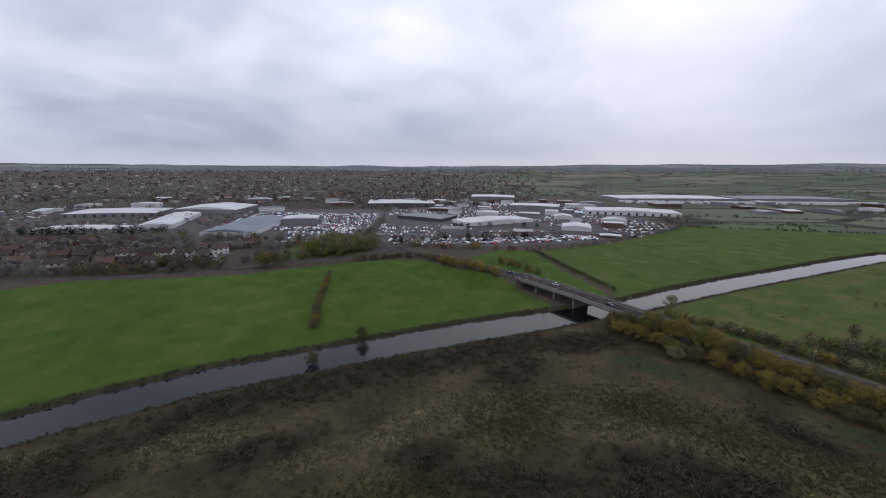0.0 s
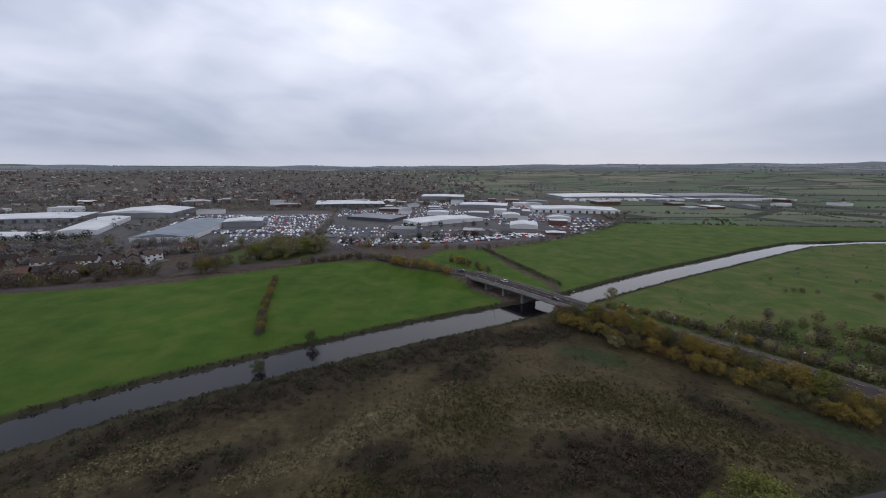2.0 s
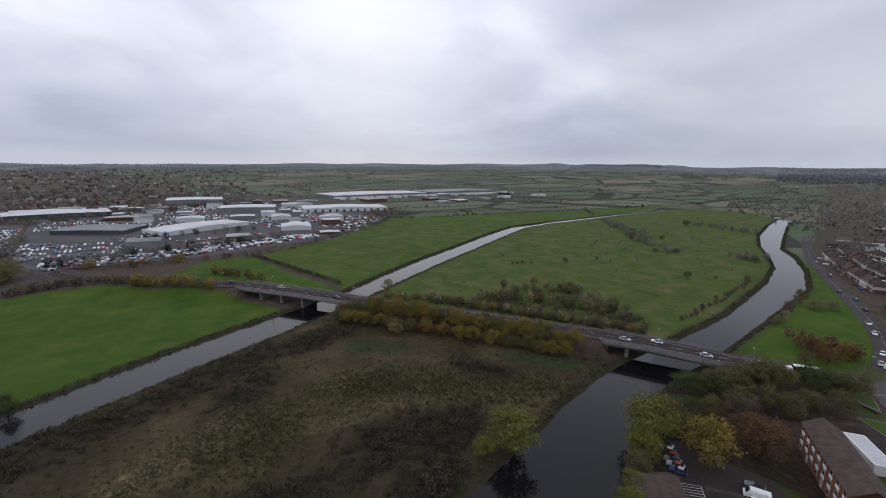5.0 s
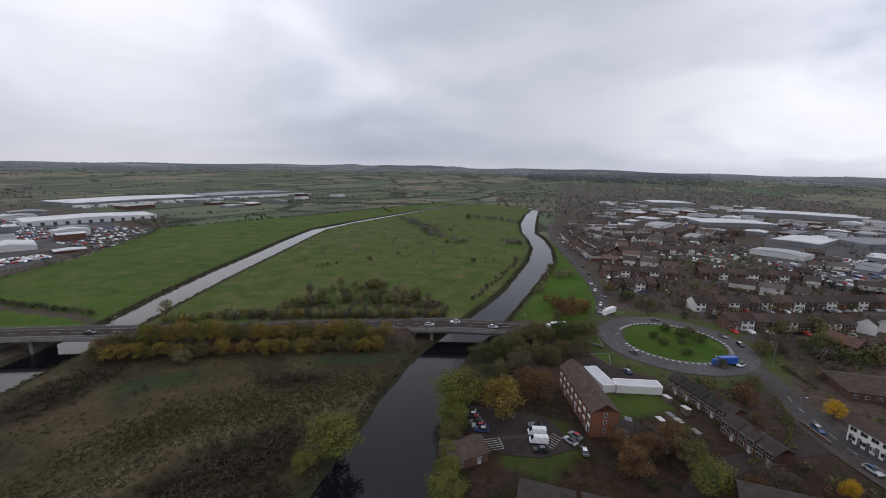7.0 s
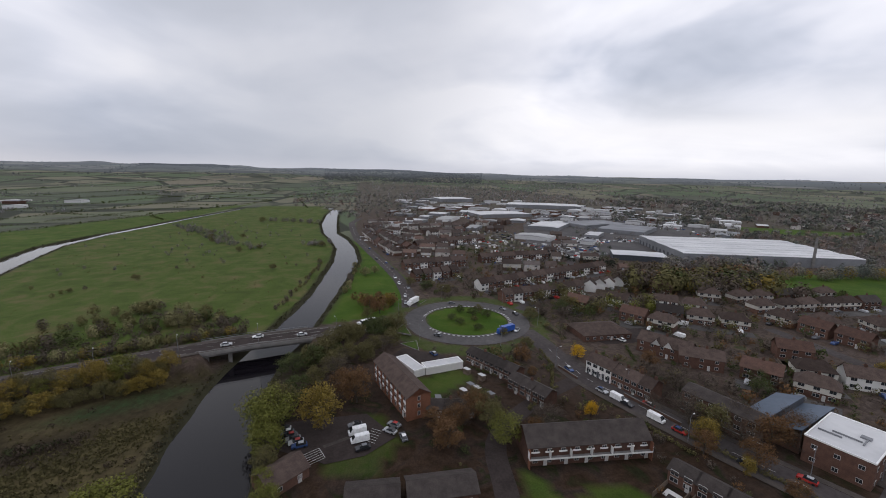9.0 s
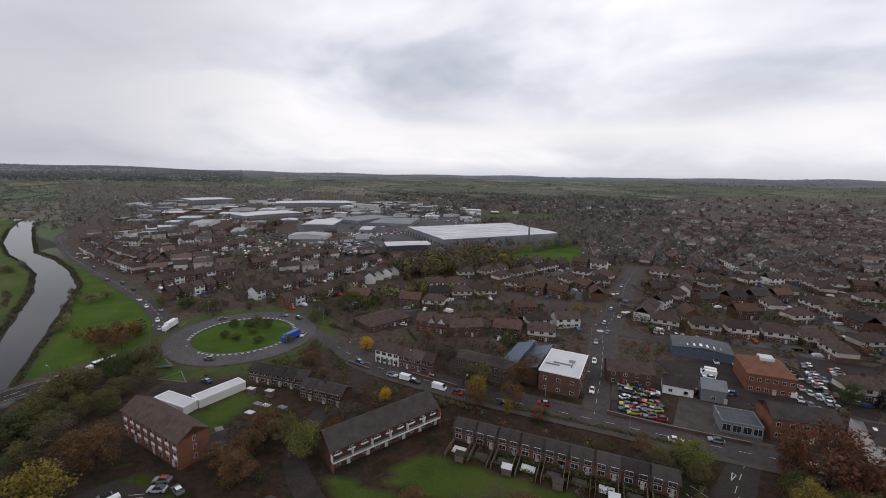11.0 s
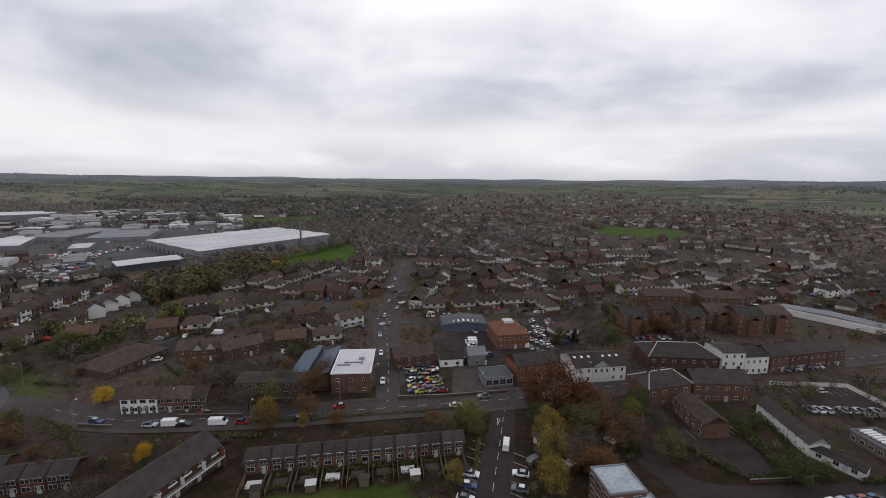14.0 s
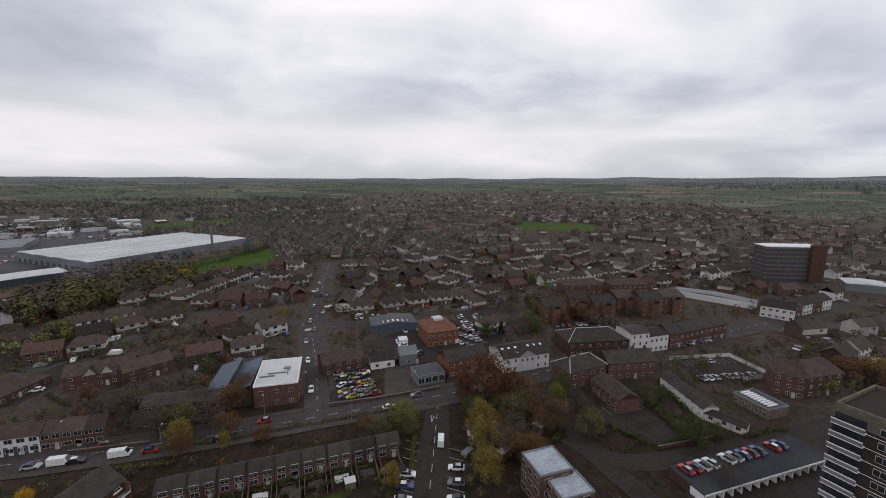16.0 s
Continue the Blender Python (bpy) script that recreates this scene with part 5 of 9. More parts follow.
for k in range(4):
    a, b = Vector((-131, -258)), Vector((-163, -283))
    edge_house(a.lerp(b, k / 4), a.lerp(b, (k + 1) / 4 - 0.01), 10, 6, 2.8, "white rendered shop on the main street", wall=RENDERED if k % 2 else BRICK, roof=SLATE, cols=3, name="shop", category="shop", group="shops on the main street")
warehouse((-80, -292), (-118, -270), 10, 3.6, "long low market hall with a grey roof", name="market_hall", category="shop", roof=GREY_METAL, wall=RENDERED)

# ---------------------------------------------------------------- tower block and garages
m, w = on_edge((-52.5, -89.0), (-59.0, -81.0))
tower = thing("tower_block", "tall dark brick tower block with white balcony bands", "tower block", m)
TALL, FLOORS = 32.0, 12
TOWER_WIN = window_mesh(2.0, 1.35)
put("wall", Build().box(-w / 2, 0, -0.5, w / 2, 16, TALL).mesh("wall", surface("dark_brown_brick", [(0.035, 0.028, 0.025), (0.055, 0.043, 0.037)], 0.5, 5.0)), tower)
put("roof", Build().box(-w / 2 + 0.4, 0.4, TALL, w / 2 - 0.4, 15.6, TALL + 0.1).mesh("roof", ASPHALT), tower)
p = Build()
for q in ((-w / 2, 0, w / 2, 0.4), (-w / 2, 15.6, w / 2, 16), (-w / 2, 0.4, -w / 2 + 0.4, 15.6), (w / 2 - 0.4, 0.4, w / 2, 15.6)):
    p.box(*q[:2], TALL, *q[2:], TALL + 0.8)
put("parapet", p.mesh("parapet", TIMBER), tower)
put("top_band", Build().box(-w / 2 - 0.05, -0.05, TALL - 2.6, w / 2 + 0.05, 16.05, TALL - 0.02).mesh("top_band", surface("olive_cladding", [(0.10, 0.095, 0.07), (0.14, 0.13, 0.10)], 0.3, 2.0)), tower)
# which end of the front is the far left one as seen from the air
END = -1 if (m @ Vector((-w / 2, 0, 0))).y < (m @ Vector((w / 2, 0, 0))).y else 1
for k in range(FLOORS):
    z = 2.6 * k + 0.2
    x0, x1 = sorted((END * w / 2, END * (w / 2 - 5.0)))
    ledge = put("balcony_floor", Build().box(x0, -1.1, z, x1, -0.06, z + 0.15).mesh("balcony_floor", PAINT), tower)
    put("balcony_rail", Build().box(x0, -1.14, z + 0.95, x1, -1.06, z + 1.15).mesh("balcony_rail", PAINT), ledge)
    put("balcony_screen", Build().box(x0, -1.1, z + 0.2, x1, -1.06, z + 0.9).mesh("balcony_screen", GREY_METAL), ledge)
    put("balcony_glass", Build().box(x0 + 0.2, -0.10, z + 0.6, x1 - 0.2, -0.055, z + 2.2).mesh("balcony_glass", GLASS), tower)
    put("window", TOWER_WIN, tower, Matrix.Translation((END * (w / 2 - 7.6), -0.06, z + 0.7)))
    put("floor_line", Build().box(-w / 2 - 0.04, -0.04, z - 0.12, w / 2 + 0.04, 16.04, z).mesh("floor_line", PAINT), tower)
    for q in range(3):
        put("window", WIN_B, tower, Matrix.Translation((END * (w / 2 + 0.06), 3 + 4.5 * q, z + 0.8)) @ Matrix.Rotation(END * math.pi / 2, 4, "Z"))
    for q in range(2):
        u = -END * w / 2
        rail = put("balcony_rail", Build().box(min(u, u - END), 1.0 + 8 * q, z + 0.2, max(u, u - END), 7.4 + 8 * q, z + 0.35).box(u - END * 1.0 - 0.04, 1.0 + 8 * q, z + 0.95, u - END * 1.0 + 0.04, 7.4 + 8 * q, z + 1.15).mesh("balcony_rail", PAINT), tower, label="white slatted balcony on the side")
duct = Build()
for q in range(3):
    duct.tube((1 + q, 6, TALL + 0.1), (1 + q, 6, TALL + 1.0), 0.35, 0.35, 8).tube((1 + q, 6, TALL + 1.0), (1 + q, 7, TALL + 1.3), 0.35, 0.35, 8)
put("roof_vent", duct.mesh("roof_vent", WHITE_METAL), tower)
m, w = on_edge((-35.3, -96.4), (-73.0, -119.6))
deck = thing("garage_deck", "parking deck over a row of white framed garages", "garages", m)
put("slab", Build().box(-w / 2, 0, 2.3, w / 2, 10.5, 2.65).mesh("slab", surface("dark_asphalt_deck", [(0.035, 0.036, 0.042), (0.055, 0.056, 0.062)], 0.1, 2.0)), deck)
put("fascia", Build().box(-w / 2, -0.1, 2.2, w / 2, -0.003, 2.7).mesh("fascia", PAINT), deck)
put("wall", Build().box(-w / 2, 4.0, -0.5, w / 2, 10.4, 2.28).mesh("wall", BRICK), deck)
for k in range(16):
    put("pillar", Build().box(-0.15, 0, -0.5, 0.15, 3.98, 2.28).mesh("pillar", PAINT), deck, Matrix.Translation((-w / 2 + 0.2 + (w - 0.4) * k / 15, 0, 0)))
    if k < 15:
        put("garage_door", Build().box(0.2, 2.6, -0.2, (w - 0.4) / 15 - 0.2, 2.7, 2.2).mesh("garage_door", DARK_METAL), deck, Matrix.Translation((-w / 2 + 0.2 + (w - 0.4) * k / 15, 0, 0)))
DECK_POSE, DECK_W = m, w
pale = surface("pale_blue_felt_roof", [(0.30, 0.34, 0.38), (0.42, 0.46, 0.50)], 0.3, 1.0, rough=0.7)
block = flat_block((2.1, -85.0), (-5.2, -89.6), 8.6, 9.0, "three storey brick flats with a pale felt roof", roof=pale, cols=2, floors=3, side=3, win=WIN_B, name="block_of_flats", category="flats")
flat_block((-2.6, -80.8), (-9.6, -85.0), 7, 7.6, "lower brick flats with a pale felt roof", roof=pale, cols=2, floors=3, side=2, win=WIN_B, name="block_of_flats", category="flats")
edge_house((85, 32), (93, 25), 8, 2.8, 2.2, "low brown bungalow by the river", roof=TILE, cols=2, floors=1, name="bungalow", category="house")
edge_house((79, 14), (80, 2), 8, 2.8, 1.8, "low bungalow with a plain grey roof", roof=SLATE, cols=3, floors=1, name="bungalow", category="house")
edge_house((80, 0), (82, -16), 8, 3.2, 2.0, "low bungalow with a grey roof", roof=SLATE, cols=4, floors=1, name="bungalow", category="house")

# ---------------------------------------------------------------- housing estates
TAKEN = []
for o in list(scene.objects):
    if o.parent is None and o.type == "EMPTY" and o.name.split(".")[0] not in ("tree", "bush", "road_bridge"):
        r = 0.0
        for c in o.children:
            for v in c.bound_box:
                r = max(r, (c.matrix_basis @ Vector(v)).xy.length)
        TAKEN.append((o.matrix_basis.translation.x, o.matrix_basis.translation.y, min(r, 60)))
ROADS = [(BYPASS, 9), (RIVERSIDE, 7), (HIGH_STREET, 9), (SIDE_STREET, 9), (GIVE_WAY, 8), (NORTH_EAST, 7), (LOOP, 6), (CROSS, 7), (GARAGE_LANE, 7), (LOWER, 6), (RETAIL, 9), (PARK_ROAD, 8)]
OPEN = [FIELD_A, FIELD_T, FIELD_B, FIELD_C, FIELD_D, MARSH, *GREENS]


GRID = 4.0
_gx, _gy = np.meshgrid(np.arange(-720, 1300, GRID), np.arange(-1320, 1000, GRID))
FROM_ROAD = np.min([segment_distance(_gx, _gy, pts)[0] - half for pts, half in ROADS] + [np.hypot(_gx - RING[0], _gy - RING[1]) - 38], 0)
FROM_RIVER = np.min([segment_distance(_gx, _gy, pts)[0] - 14 for pts in (RIVER_A, RIVER_B)], 0)
IN_OPEN = np.any([inside(_gx, _gy, f) for f in OPEN], 0)


def clear(x, y, r=6.0, roads=True, things=True, open_land=True, rivers=True):
    i, j = int((x + 720) / GRID + 0.5), int((y + 1320) / GRID + 0.5)
    if 0 <= i < _gx.shape[1] and 0 <= j < _gx.shape[0]:
        if (roads and FROM_ROAD[j, i] < r * 0.8) or (rivers and FROM_RIVER[j, i] < r) or (open_land and IN_OPEN[j, i]):
            return False
    return not (things and any((x - a) ** 2 + (y - b) ** 2 < (c + r) ** 2 for a, b, c in TAKEN))


ALLOTMENTS = [(398, -30), (380, -118), (505, -165), (568, -70)]
CREAM = surface("cream_rendered_upper_wall", [(0.40, 0.38, 0.34), (0.52, 0.50, 0.46)], 0.15, 1.5, vary=0.2, grit=0.3)
HOUSES = []
for n, (wall, roof, hip, words) in enumerate([(BRICK, TILE, 3.0, "semi-detached house, brick below and cream above, hipped roof"), (RENDERED, TILE, 0.0, "white rendered semi-detached house with a tiled roof"),
                                              (BRICK, RED_TILE, 0.0, "red brick semi-detached house with a red roof"), (BRICK, SLATE, 0.0, "brick house with a slate roof and chimney")]):
    HOUSES.append(gabled(pose(0, 0, -400 - 20 * n), 12.5, 8.0, 5.0, 3.0, words, wall=wall, roof=roof, hip=hip, chimneys=(0,), cols=3, back=False, doors=1, win=WIN_B, upper=CREAM if n == 0 else None))
for n, (wall, words) in enumerate([(RENDERED, "white fronted terraced house with a brown roof"), (BRICK, "brick terraced house with a brown roof")]):
    HOUSES.append(gabled(pose(0, 0, -500 - 20 * n), 6.2, 8.0, 5.2, 2.8, words, wall=wall, roof=TILE, chimneys=(3.0,), cols=2, back=False, doors=1, win=WIN_B))
for n, (wall, roof, hip, words) in enumerate([(BRICK, TILE, 2.5, "small brown-roofed house of the far estate"), (RENDERED, TILE, 0.0, "small white house of the far estate"), (BRICK, RED_TILE, 0.0, "small red-roofed house of the far estate")]):
    HOUSES.append(gabled(pose(0, 0, -600 - 20 * n), 11.5, 8.0, 5.0, 3.0, words, wall=wall, roof=roof, hip=hip, chimneys=(), cols=2, back=False, doors=0, win=WIN_B, upper=CREAM if n == 0 else None))
PLACED, PLOTS = [], []


def house_at(kind, x, y, turn, group="", scale=1.0):
    PLACED.append((x, y))
    PLOTS.append((x, y, turn, 6.4 if kind > 3 else 14.0))
    one = copy_thing(HOUSES[kind], Matrix.Translation((x, y, ground_z(x, y))) @ Matrix.Rotation(turn, 4, "Z") @ Matrix.Translation((0, -4, 0)) @ Matrix.Diagonal((scale, 1, 1, 1)))
    if group:
        one["group"] = group
    return one


def toward(x, y, turn):
    """The same row direction, turned so that the front looks to the valley."""
    f = Vector((math.sin(turn), -math.cos(turn)))
    return turn if f.dot(Vector((-x, -y))) > 0 else turn + math.pi


TERRACES = [((264, -45), (324, -157)), ((239, -56), (261, -114)), ((325, 6), (342, -46)), ((289, -2), (306, -36)), ((421, -3), (472, -82)), ((352, -60), (372, -126))]
for (x0, y0), (x1, y1) in TERRACES:
    n = int(math.hypot(x1 - x0, y1 - y0) / 6.4)
    turn = math.atan2(y1 - y0, x1 - x0)
    for k in range(n):
        x, y = x0 + (x1 - x0) * k / n, y0 + (y1 - y0) * k / n
        house_at(4 if (k * 7 + int(x0)) % 3 == 0 else 5, x, y, toward(x, y, turn), "terraces beyond the roundabout")
        TAKEN.append((x, y, 6))
# gabled white houses, gable to the street
for k in range(7):
    x, y = 262 + 3.2 * k, -118 - 8.0 * k
    house_at(1, x, y, math.atan2(-y, -x), "white gabled houses beyond the roundabout", 0.62)
    TAKEN.append((x, y, 6))
STREETS = [[(216, -191), (218, -210), (221, -238), (224, -280)], [(195, -174), (169, -179), (140, -193)], [(145, -214), (160, -230), (193, -237)], [(202, -261), (187, -266), (169, -268)],
           [(113, -205), (121, -231), (124, -271), (142, -315)], [(111, -204), (94, -213), (70, -233), (45, -249), (30, -270)], [(114, -256), (105, -279), (98, -296), (85, -326)], [(76, -318), (40, -289)],
           [(119, -339), (102, -374), (85, -412)], [(45, -364), (6, -403)], [(29, -328), (15, -346), (-12, -378)], [(6, -296), (-27, -321), (-52, -346)], [(172, -300), (192, -345), (215, -395)], [(150, -335), (170, -385)],
           [(235, -195), (240, -240), (246, -290)], [(72, -270), (56, -300), (44, -318)], [(94, -250), (80, -272), (66, -292)], [(60, -350), (38, -368)], [(134, -285), (122, -318)], [(180, -212), (200, -213)],
           [(556, 74), (454, 44), (377, 15)], [(554, 56), (460, 27), (385, -3)], [(541, 35), (498, -4), (523, -39)], [(-60, -300), (-85, -322), (-105, -350)], [(-40, -385), (-70, -412)], [(20, -430), (-30, -455)]]
for n, line in enumerate(STREETS):
    for (x0, y0), (x1, y1) in zip(line[:-1], line[1:]):
        count = max(1, int(math.hypot(x1 - x0, y1 - y0) / 13.6))
        turn = math.atan2(y1 - y0, x1 - x0)
        for k in range(count):
            x, y = x0 + (x1 - x0) * (k + 0.5) / count, y0 + (y1 - y0) * (k + 0.5) / count
            if all((x - a) ** 2 + (y - b) ** 2 > 144 for a, b in PLACED) and clear(x, y, 5):
                house_at((0, 0, 2, 0, 1, 0, 3)[(3 * k + n) % 7], x, y, toward(x, y, turn), "semi-detached houses along the streets")


def estate(x0, y0, x1, y1, patch, gap, seed, keep=None, turn0=0.0, limit=999, kinds=(0, 1, 2, 3)):
    """Rows of houses in patches, each patch with its own direction."""
    r = random.Random(seed)
    cores = [(r.uniform(x0, x1), r.uniform(y0, y1), turn0 + r.choice((0, 0.35, -0.4, math.pi / 2, math.pi / 2 + 0.3))) for _ in range(int((x1 - x0) * (y1 - y0) / patch**2))]
    out = []
    for k, (cx, cy, turn) in enumerate(cores):
        d, s = Vector((math.cos(turn), math.sin(turn))), Vector((-math.sin(turn), math.cos(turn)))
        for i in range(-6, 7):
            for j in range(-12, 13):
                q = Vector((cx, cy)) + s * (i * gap + (3 if i % 2 else -3)) + d * (j * 15.0 + r.uniform(-1, 1))
                if not (x0 < q.x < x1 and y0 < q.y < y1) or min(range(len(cores)), key=lambda n: (cores[n][0] - q.x) ** 2 + (cores[n][1] - q.y) ** 2) != k:
                    continue
                if (keep is None or keep(q.x, q.y)) and r.random() < 0.9:
                    out.append((q.x, q.y, turn + (math.pi if i % 2 else 0)))
    return out


def town_east(x, y):
    return clear(x, y, 7) and not (30 < x < 90 and -205 < y < -110) and not (-115 < x < 12 and -290 < y < -100) and math.degrees(math.atan2(x, y)) % 360 > 92


def free(x, y, r):
    return all((x - a) ** 2 + (y - b) ** 2 > r * r for a, b in PLACED)


near = [h for h in estate(-130, -330, 255, -85, 78, 27, 11, town_east, 0.75)]
near.sort(key=lambda h: math.hypot(h[0], h[1]))
for n, (x, y, turn) in enumerate(near[:150]):
    if free(x, y, 13.5):
        house_at((0, 0, 1, 2, 3, 0, 2)[n % 7], x, y, toward(x, y, turn), "houses of the estate")
for n, (x, y, turn) in enumerate(estate(-345, 290, -160, 395, 60, 26, 5, lambda x, y: clear(x, y, 7), 0.2)):
    if free(x, y, 12):
        house_at((3, 0, 3, 2)[n % 4], x, y, toward(x, y, turn), "houses beyond the meadow")
for x, y, turn in ((-212, 330, 0.1), (-196, 330, 0.1), (-178, 346, 0.9)):
    house_at(1, x, y, turn, "white gabled houses beyond the meadow")


FAR_UPPER = surface("cream_upper_walls", [(0.40, 0.38, 0.34), (0.52, 0.50, 0.46)], 0.05, 0.5, per="island", bump=0, vary=0.25, grit=0.3)
FAR_PANE = surface("far_windows", [(0.06, 0.065, 0.07), (0.10, 0.10, 0.105)], 0.05, 0.5, per="island", bump=0, rough=0.3, spots=[(0.0, (1, 1, 1)), (0.6, (5, 5, 5))])
LAWN = surface("garden_lawns", [(0.042, 0.050, 0.022), (0.062, 0.062, 0.034)], 0.08, 0.8, per="island", vary=0.3, bump=0, spots=[(0.0, (1, 1, 1)), (0.5, (1.15, 0.86, 1.2)), (0.75, (1.5, 1.2, 2.0))])
DRIVE = surface("estate_streets_and_drives", [(0.072, 0.068, 0.066), (0.100, 0.094, 0.090)], 0.1, 0.8, per="island", vary=0.2, bump=0)


def far_houses(name, spots, seed, wall, roof, label):
    """Small houses by the hundred, too far off to be told apart: walls in one mesh, roofs in another."""
    r = random.Random(seed)
    a, b, upper, panes, drive, lawn = (Build() for _ in range(6))
    for x, y, turn in spots:
        pale = r.random()
        w, d, h, e = r.uniform(8, 15), r.uniform(7, 9), r.uniform(4.6, 5.8), r.uniform(2.2, 3.4)
        z = ground_z(x, y)
        c, s = math.cos(turn), math.sin(turn)
        at = lambda u, v, t: (x + c * u - s * v, y + s * u + c * v, z + t)
        n = len(a.v)
        a.v += [at(-w / 2, -d / 2, -1), at(w / 2, -d / 2, -1), at(w / 2, d / 2, -1), at(-w / 2, d / 2, -1), at(-w / 2, -d / 2, h), at(w / 2, -d / 2, h), at(w / 2, d / 2, h), at(-w / 2, d / 2, h), at(-w / 2, 0, h + e), at(w / 2, 0, h + e)]
        a.f += [(n, n + 1, n + 5, n + 4), (n + 2, n + 3, n + 7, n + 6), (n + 1, n + 2, n + 6, n + 9, n + 5), (n + 3, n, n + 4, n + 8, n + 7)]
        n = len(b.v)
        o = 0.4
        b.v += [at(-w / 2 - o, -d / 2 - o, h - 0.1), at(w / 2 + o, -d / 2 - o, h - 0.1), at(w / 2 + o, 0, h + e + 0.15), at(-w / 2 - o, 0, h + e + 0.15), at(w / 2 + o, d / 2 + o, h - 0.1), at(-w / 2 - o, d / 2 + o, h - 0.1)]
        b.f += [(n, n + 1, n + 2, n + 3), (n + 3, n + 2, n + 4, n + 5)]
        if r.random() < 0.6:
            u = r.uniform(-w / 3, w / 3)
            n = len(a.v)
            a.v += [at(u + i, j, h + e + k) for k in (-0.6, 1.1) for i, j in ((-0.5, -0.35), (0.5, -0.35), (0.5, 0.35), (-0.5, 0.35))]
            a.f += [(n, n + 1, n + 5, n + 4), (n + 1, n + 2, n + 6, n + 5), (n + 2, n + 3, n + 7, n + 6), (n + 3, n, n + 4, n + 7), (n + 4, n + 5, n + 6, n + 7)]
        for v0, v1, side in ((-d / 2 - 0.05, -d / 2 - 0.09, 1), (d / 2 + 0.05, d / 2 + 0.09, -1)):
            if pale > 0.5:
                upper.poly(*[at(i, v0, t) for i, t in ((-w / 2 * side, 2.6), (w / 2 * side, 2.6), (w / 2 * side, h - 0.1), (-w / 2 * side, h - 0.1))])
            for u in (-w / 4, w / 4):
                for t in (0.9, h - 1.8):
                    panes.poly(*[at(u + i * side, v1, t + k) for i, k in ((-0.9, 0), (0.9, 0), (0.9, 1.2), (-0.9, 1.2))])
        if math.hypot(x, y) < 1500:
            for part_of, v0, v1, u0, u1 in ((drive, -d / 2 - 9, -d / 2 - 1.5, -7.4, 7.4), (lawn, d / 2 + 2, d / 2 + 11, -6.5, -0.4), (lawn, d / 2 + 2, d / 2 + 11, 0.4, 6.5)):
                q = [at(u, v, 0)[:2] for u, v in ((u0, v0), (u1, v0), (u1, v1), (u0, v1))]
                if all(clear(i, j, 0.5, roads=False, things=False) for i, j in q):
                    part_of.poly(*[(i, j, ground_z(i, j) + 0.16) for i, j in q])
    top = thing(name, label, "houses", kind="stuff")
    put("upper_wall", upper.mesh("upper_wall", FAR_UPPER), top)
    put("windows", panes.mesh("windows", FAR_PANE), top)
    if lawn.v:
        put("lawns", lawn.mesh("lawns", LAWN), top)
        put("drives", drive.mesh("drives", DRIVE), top)
    put("wall", a.mesh("wall", wall), top)
    put("roof", b.mesh("roof", roof), top)


FAR_WALL = surface("mixed_house_walls", [(0.082, 0.056, 0.046), (0.118, 0.078, 0.064)], 0.05, 0.5, per="island", bump=0, spots=[(0.0, (1, 1, 1)), (0.5, (4.6, 6.4, 7.3)), (0.72, (1.6, 2.0, 2.2))])
FAR_ROOF = surface("mixed_house_roofs", [(0.068, 0.053, 0.047), (0.105, 0.080, 0.070)], 0.05, 0.5, per="island", bump=0, vary=0.35, spots=[(0.0, (1, 1, 1)), (0.68, (1.25, 1.1, 1.03)), (0.84, (1.05, 1.15, 1.22))])
r = random.Random(8)
spots = estate(-420, -1150, 300, -300, 120, 34, 21, lambda x, y: clear(x, y, 7) and free(x, y, 13) and not (-90 < x < 5 and -220 < y < -110), 0.7)
spots.sort(key=lambda h: math.hypot(h[0], h[1]))
for n, (x, y, turn) in enumerate(spots[:70]):
    house_at((6, 6, 7, 8, 6)[n % 5], x, y, toward(x, y, turn), "houses of the far estate")
spots = spots[70:]
for line in ([(166, -392), (118, -437), (93, -486)], [(254, -420), (214, -497), (154, -556)], [(310, -498), (269, -583), (204, -638)], [(15, -518), (-49, -593), (-114, -617)], [(-55, -468), (-109, -482), (-186, -498)], [(-63, -682), (-148, -766), (-262, -872)], [(-51, -362), (-75, -355)]):
    for (x0, y0), (x1, y1) in zip(line[:-1], line[1:]):
        for k in range(int(math.hypot(x1 - x0, y1 - y0) / 9)):
            u = 9 * k / math.hypot(x1 - x0, y1 - y0)
            for off in (0, 22):
                x, y = x0 + (x1 - x0) * u, y0 + (y1 - y0) * u - off
                spots = [h for h in spots if (h[0] - x) ** 2 + (h[1] - y) ** 2 > 196]
                spots.append((x, y, math.atan2(y1 - y0, x1 - x0)))
spots += estate(-420, -330, -118, -120, 90, 32, 23, lambda x, y: clear(x, y, 7) and free(x, y, 13), 0.4)
spots += estate(300, -180, 640, 75, 110, 36, 22, lambda x, y: clear(x, y, 7) and free(x, y, 13) and y > -0.55 * (x - 300) - 190 and not inside(np.array([x]), np.array([y]), ALLOTMENTS)[0], 1.85)
near_spots = [h for h in spots if math.hypot(h[0], h[1]) < 520]
far_houses("housing_stuff", spots, 1, FAR_WALL, FAR_ROOF, "brown roofed suburban houses spreading to the horizon")
spots = []
for k in range(2600):
    turn, d = radians(r.choice((r.uniform(-52, 14), r.uniform(112, 218)))), 700 + 2600 * r.random() ** 1.3
    x, y = d * math.sin(turn), d * math.cos(turn)
    if (y > 780 or y < -600) and (y > 0 or d < south_edge(math.degrees(turn) % 360)) and clear(x, y, 8, open_land=True):
        spots.append((x, y, r.uniform(0, 3.1)))
far_houses("housing_stuff", spots, 2, FAR_WALL, FAR_ROOF, "distant suburban houses among bare trees")

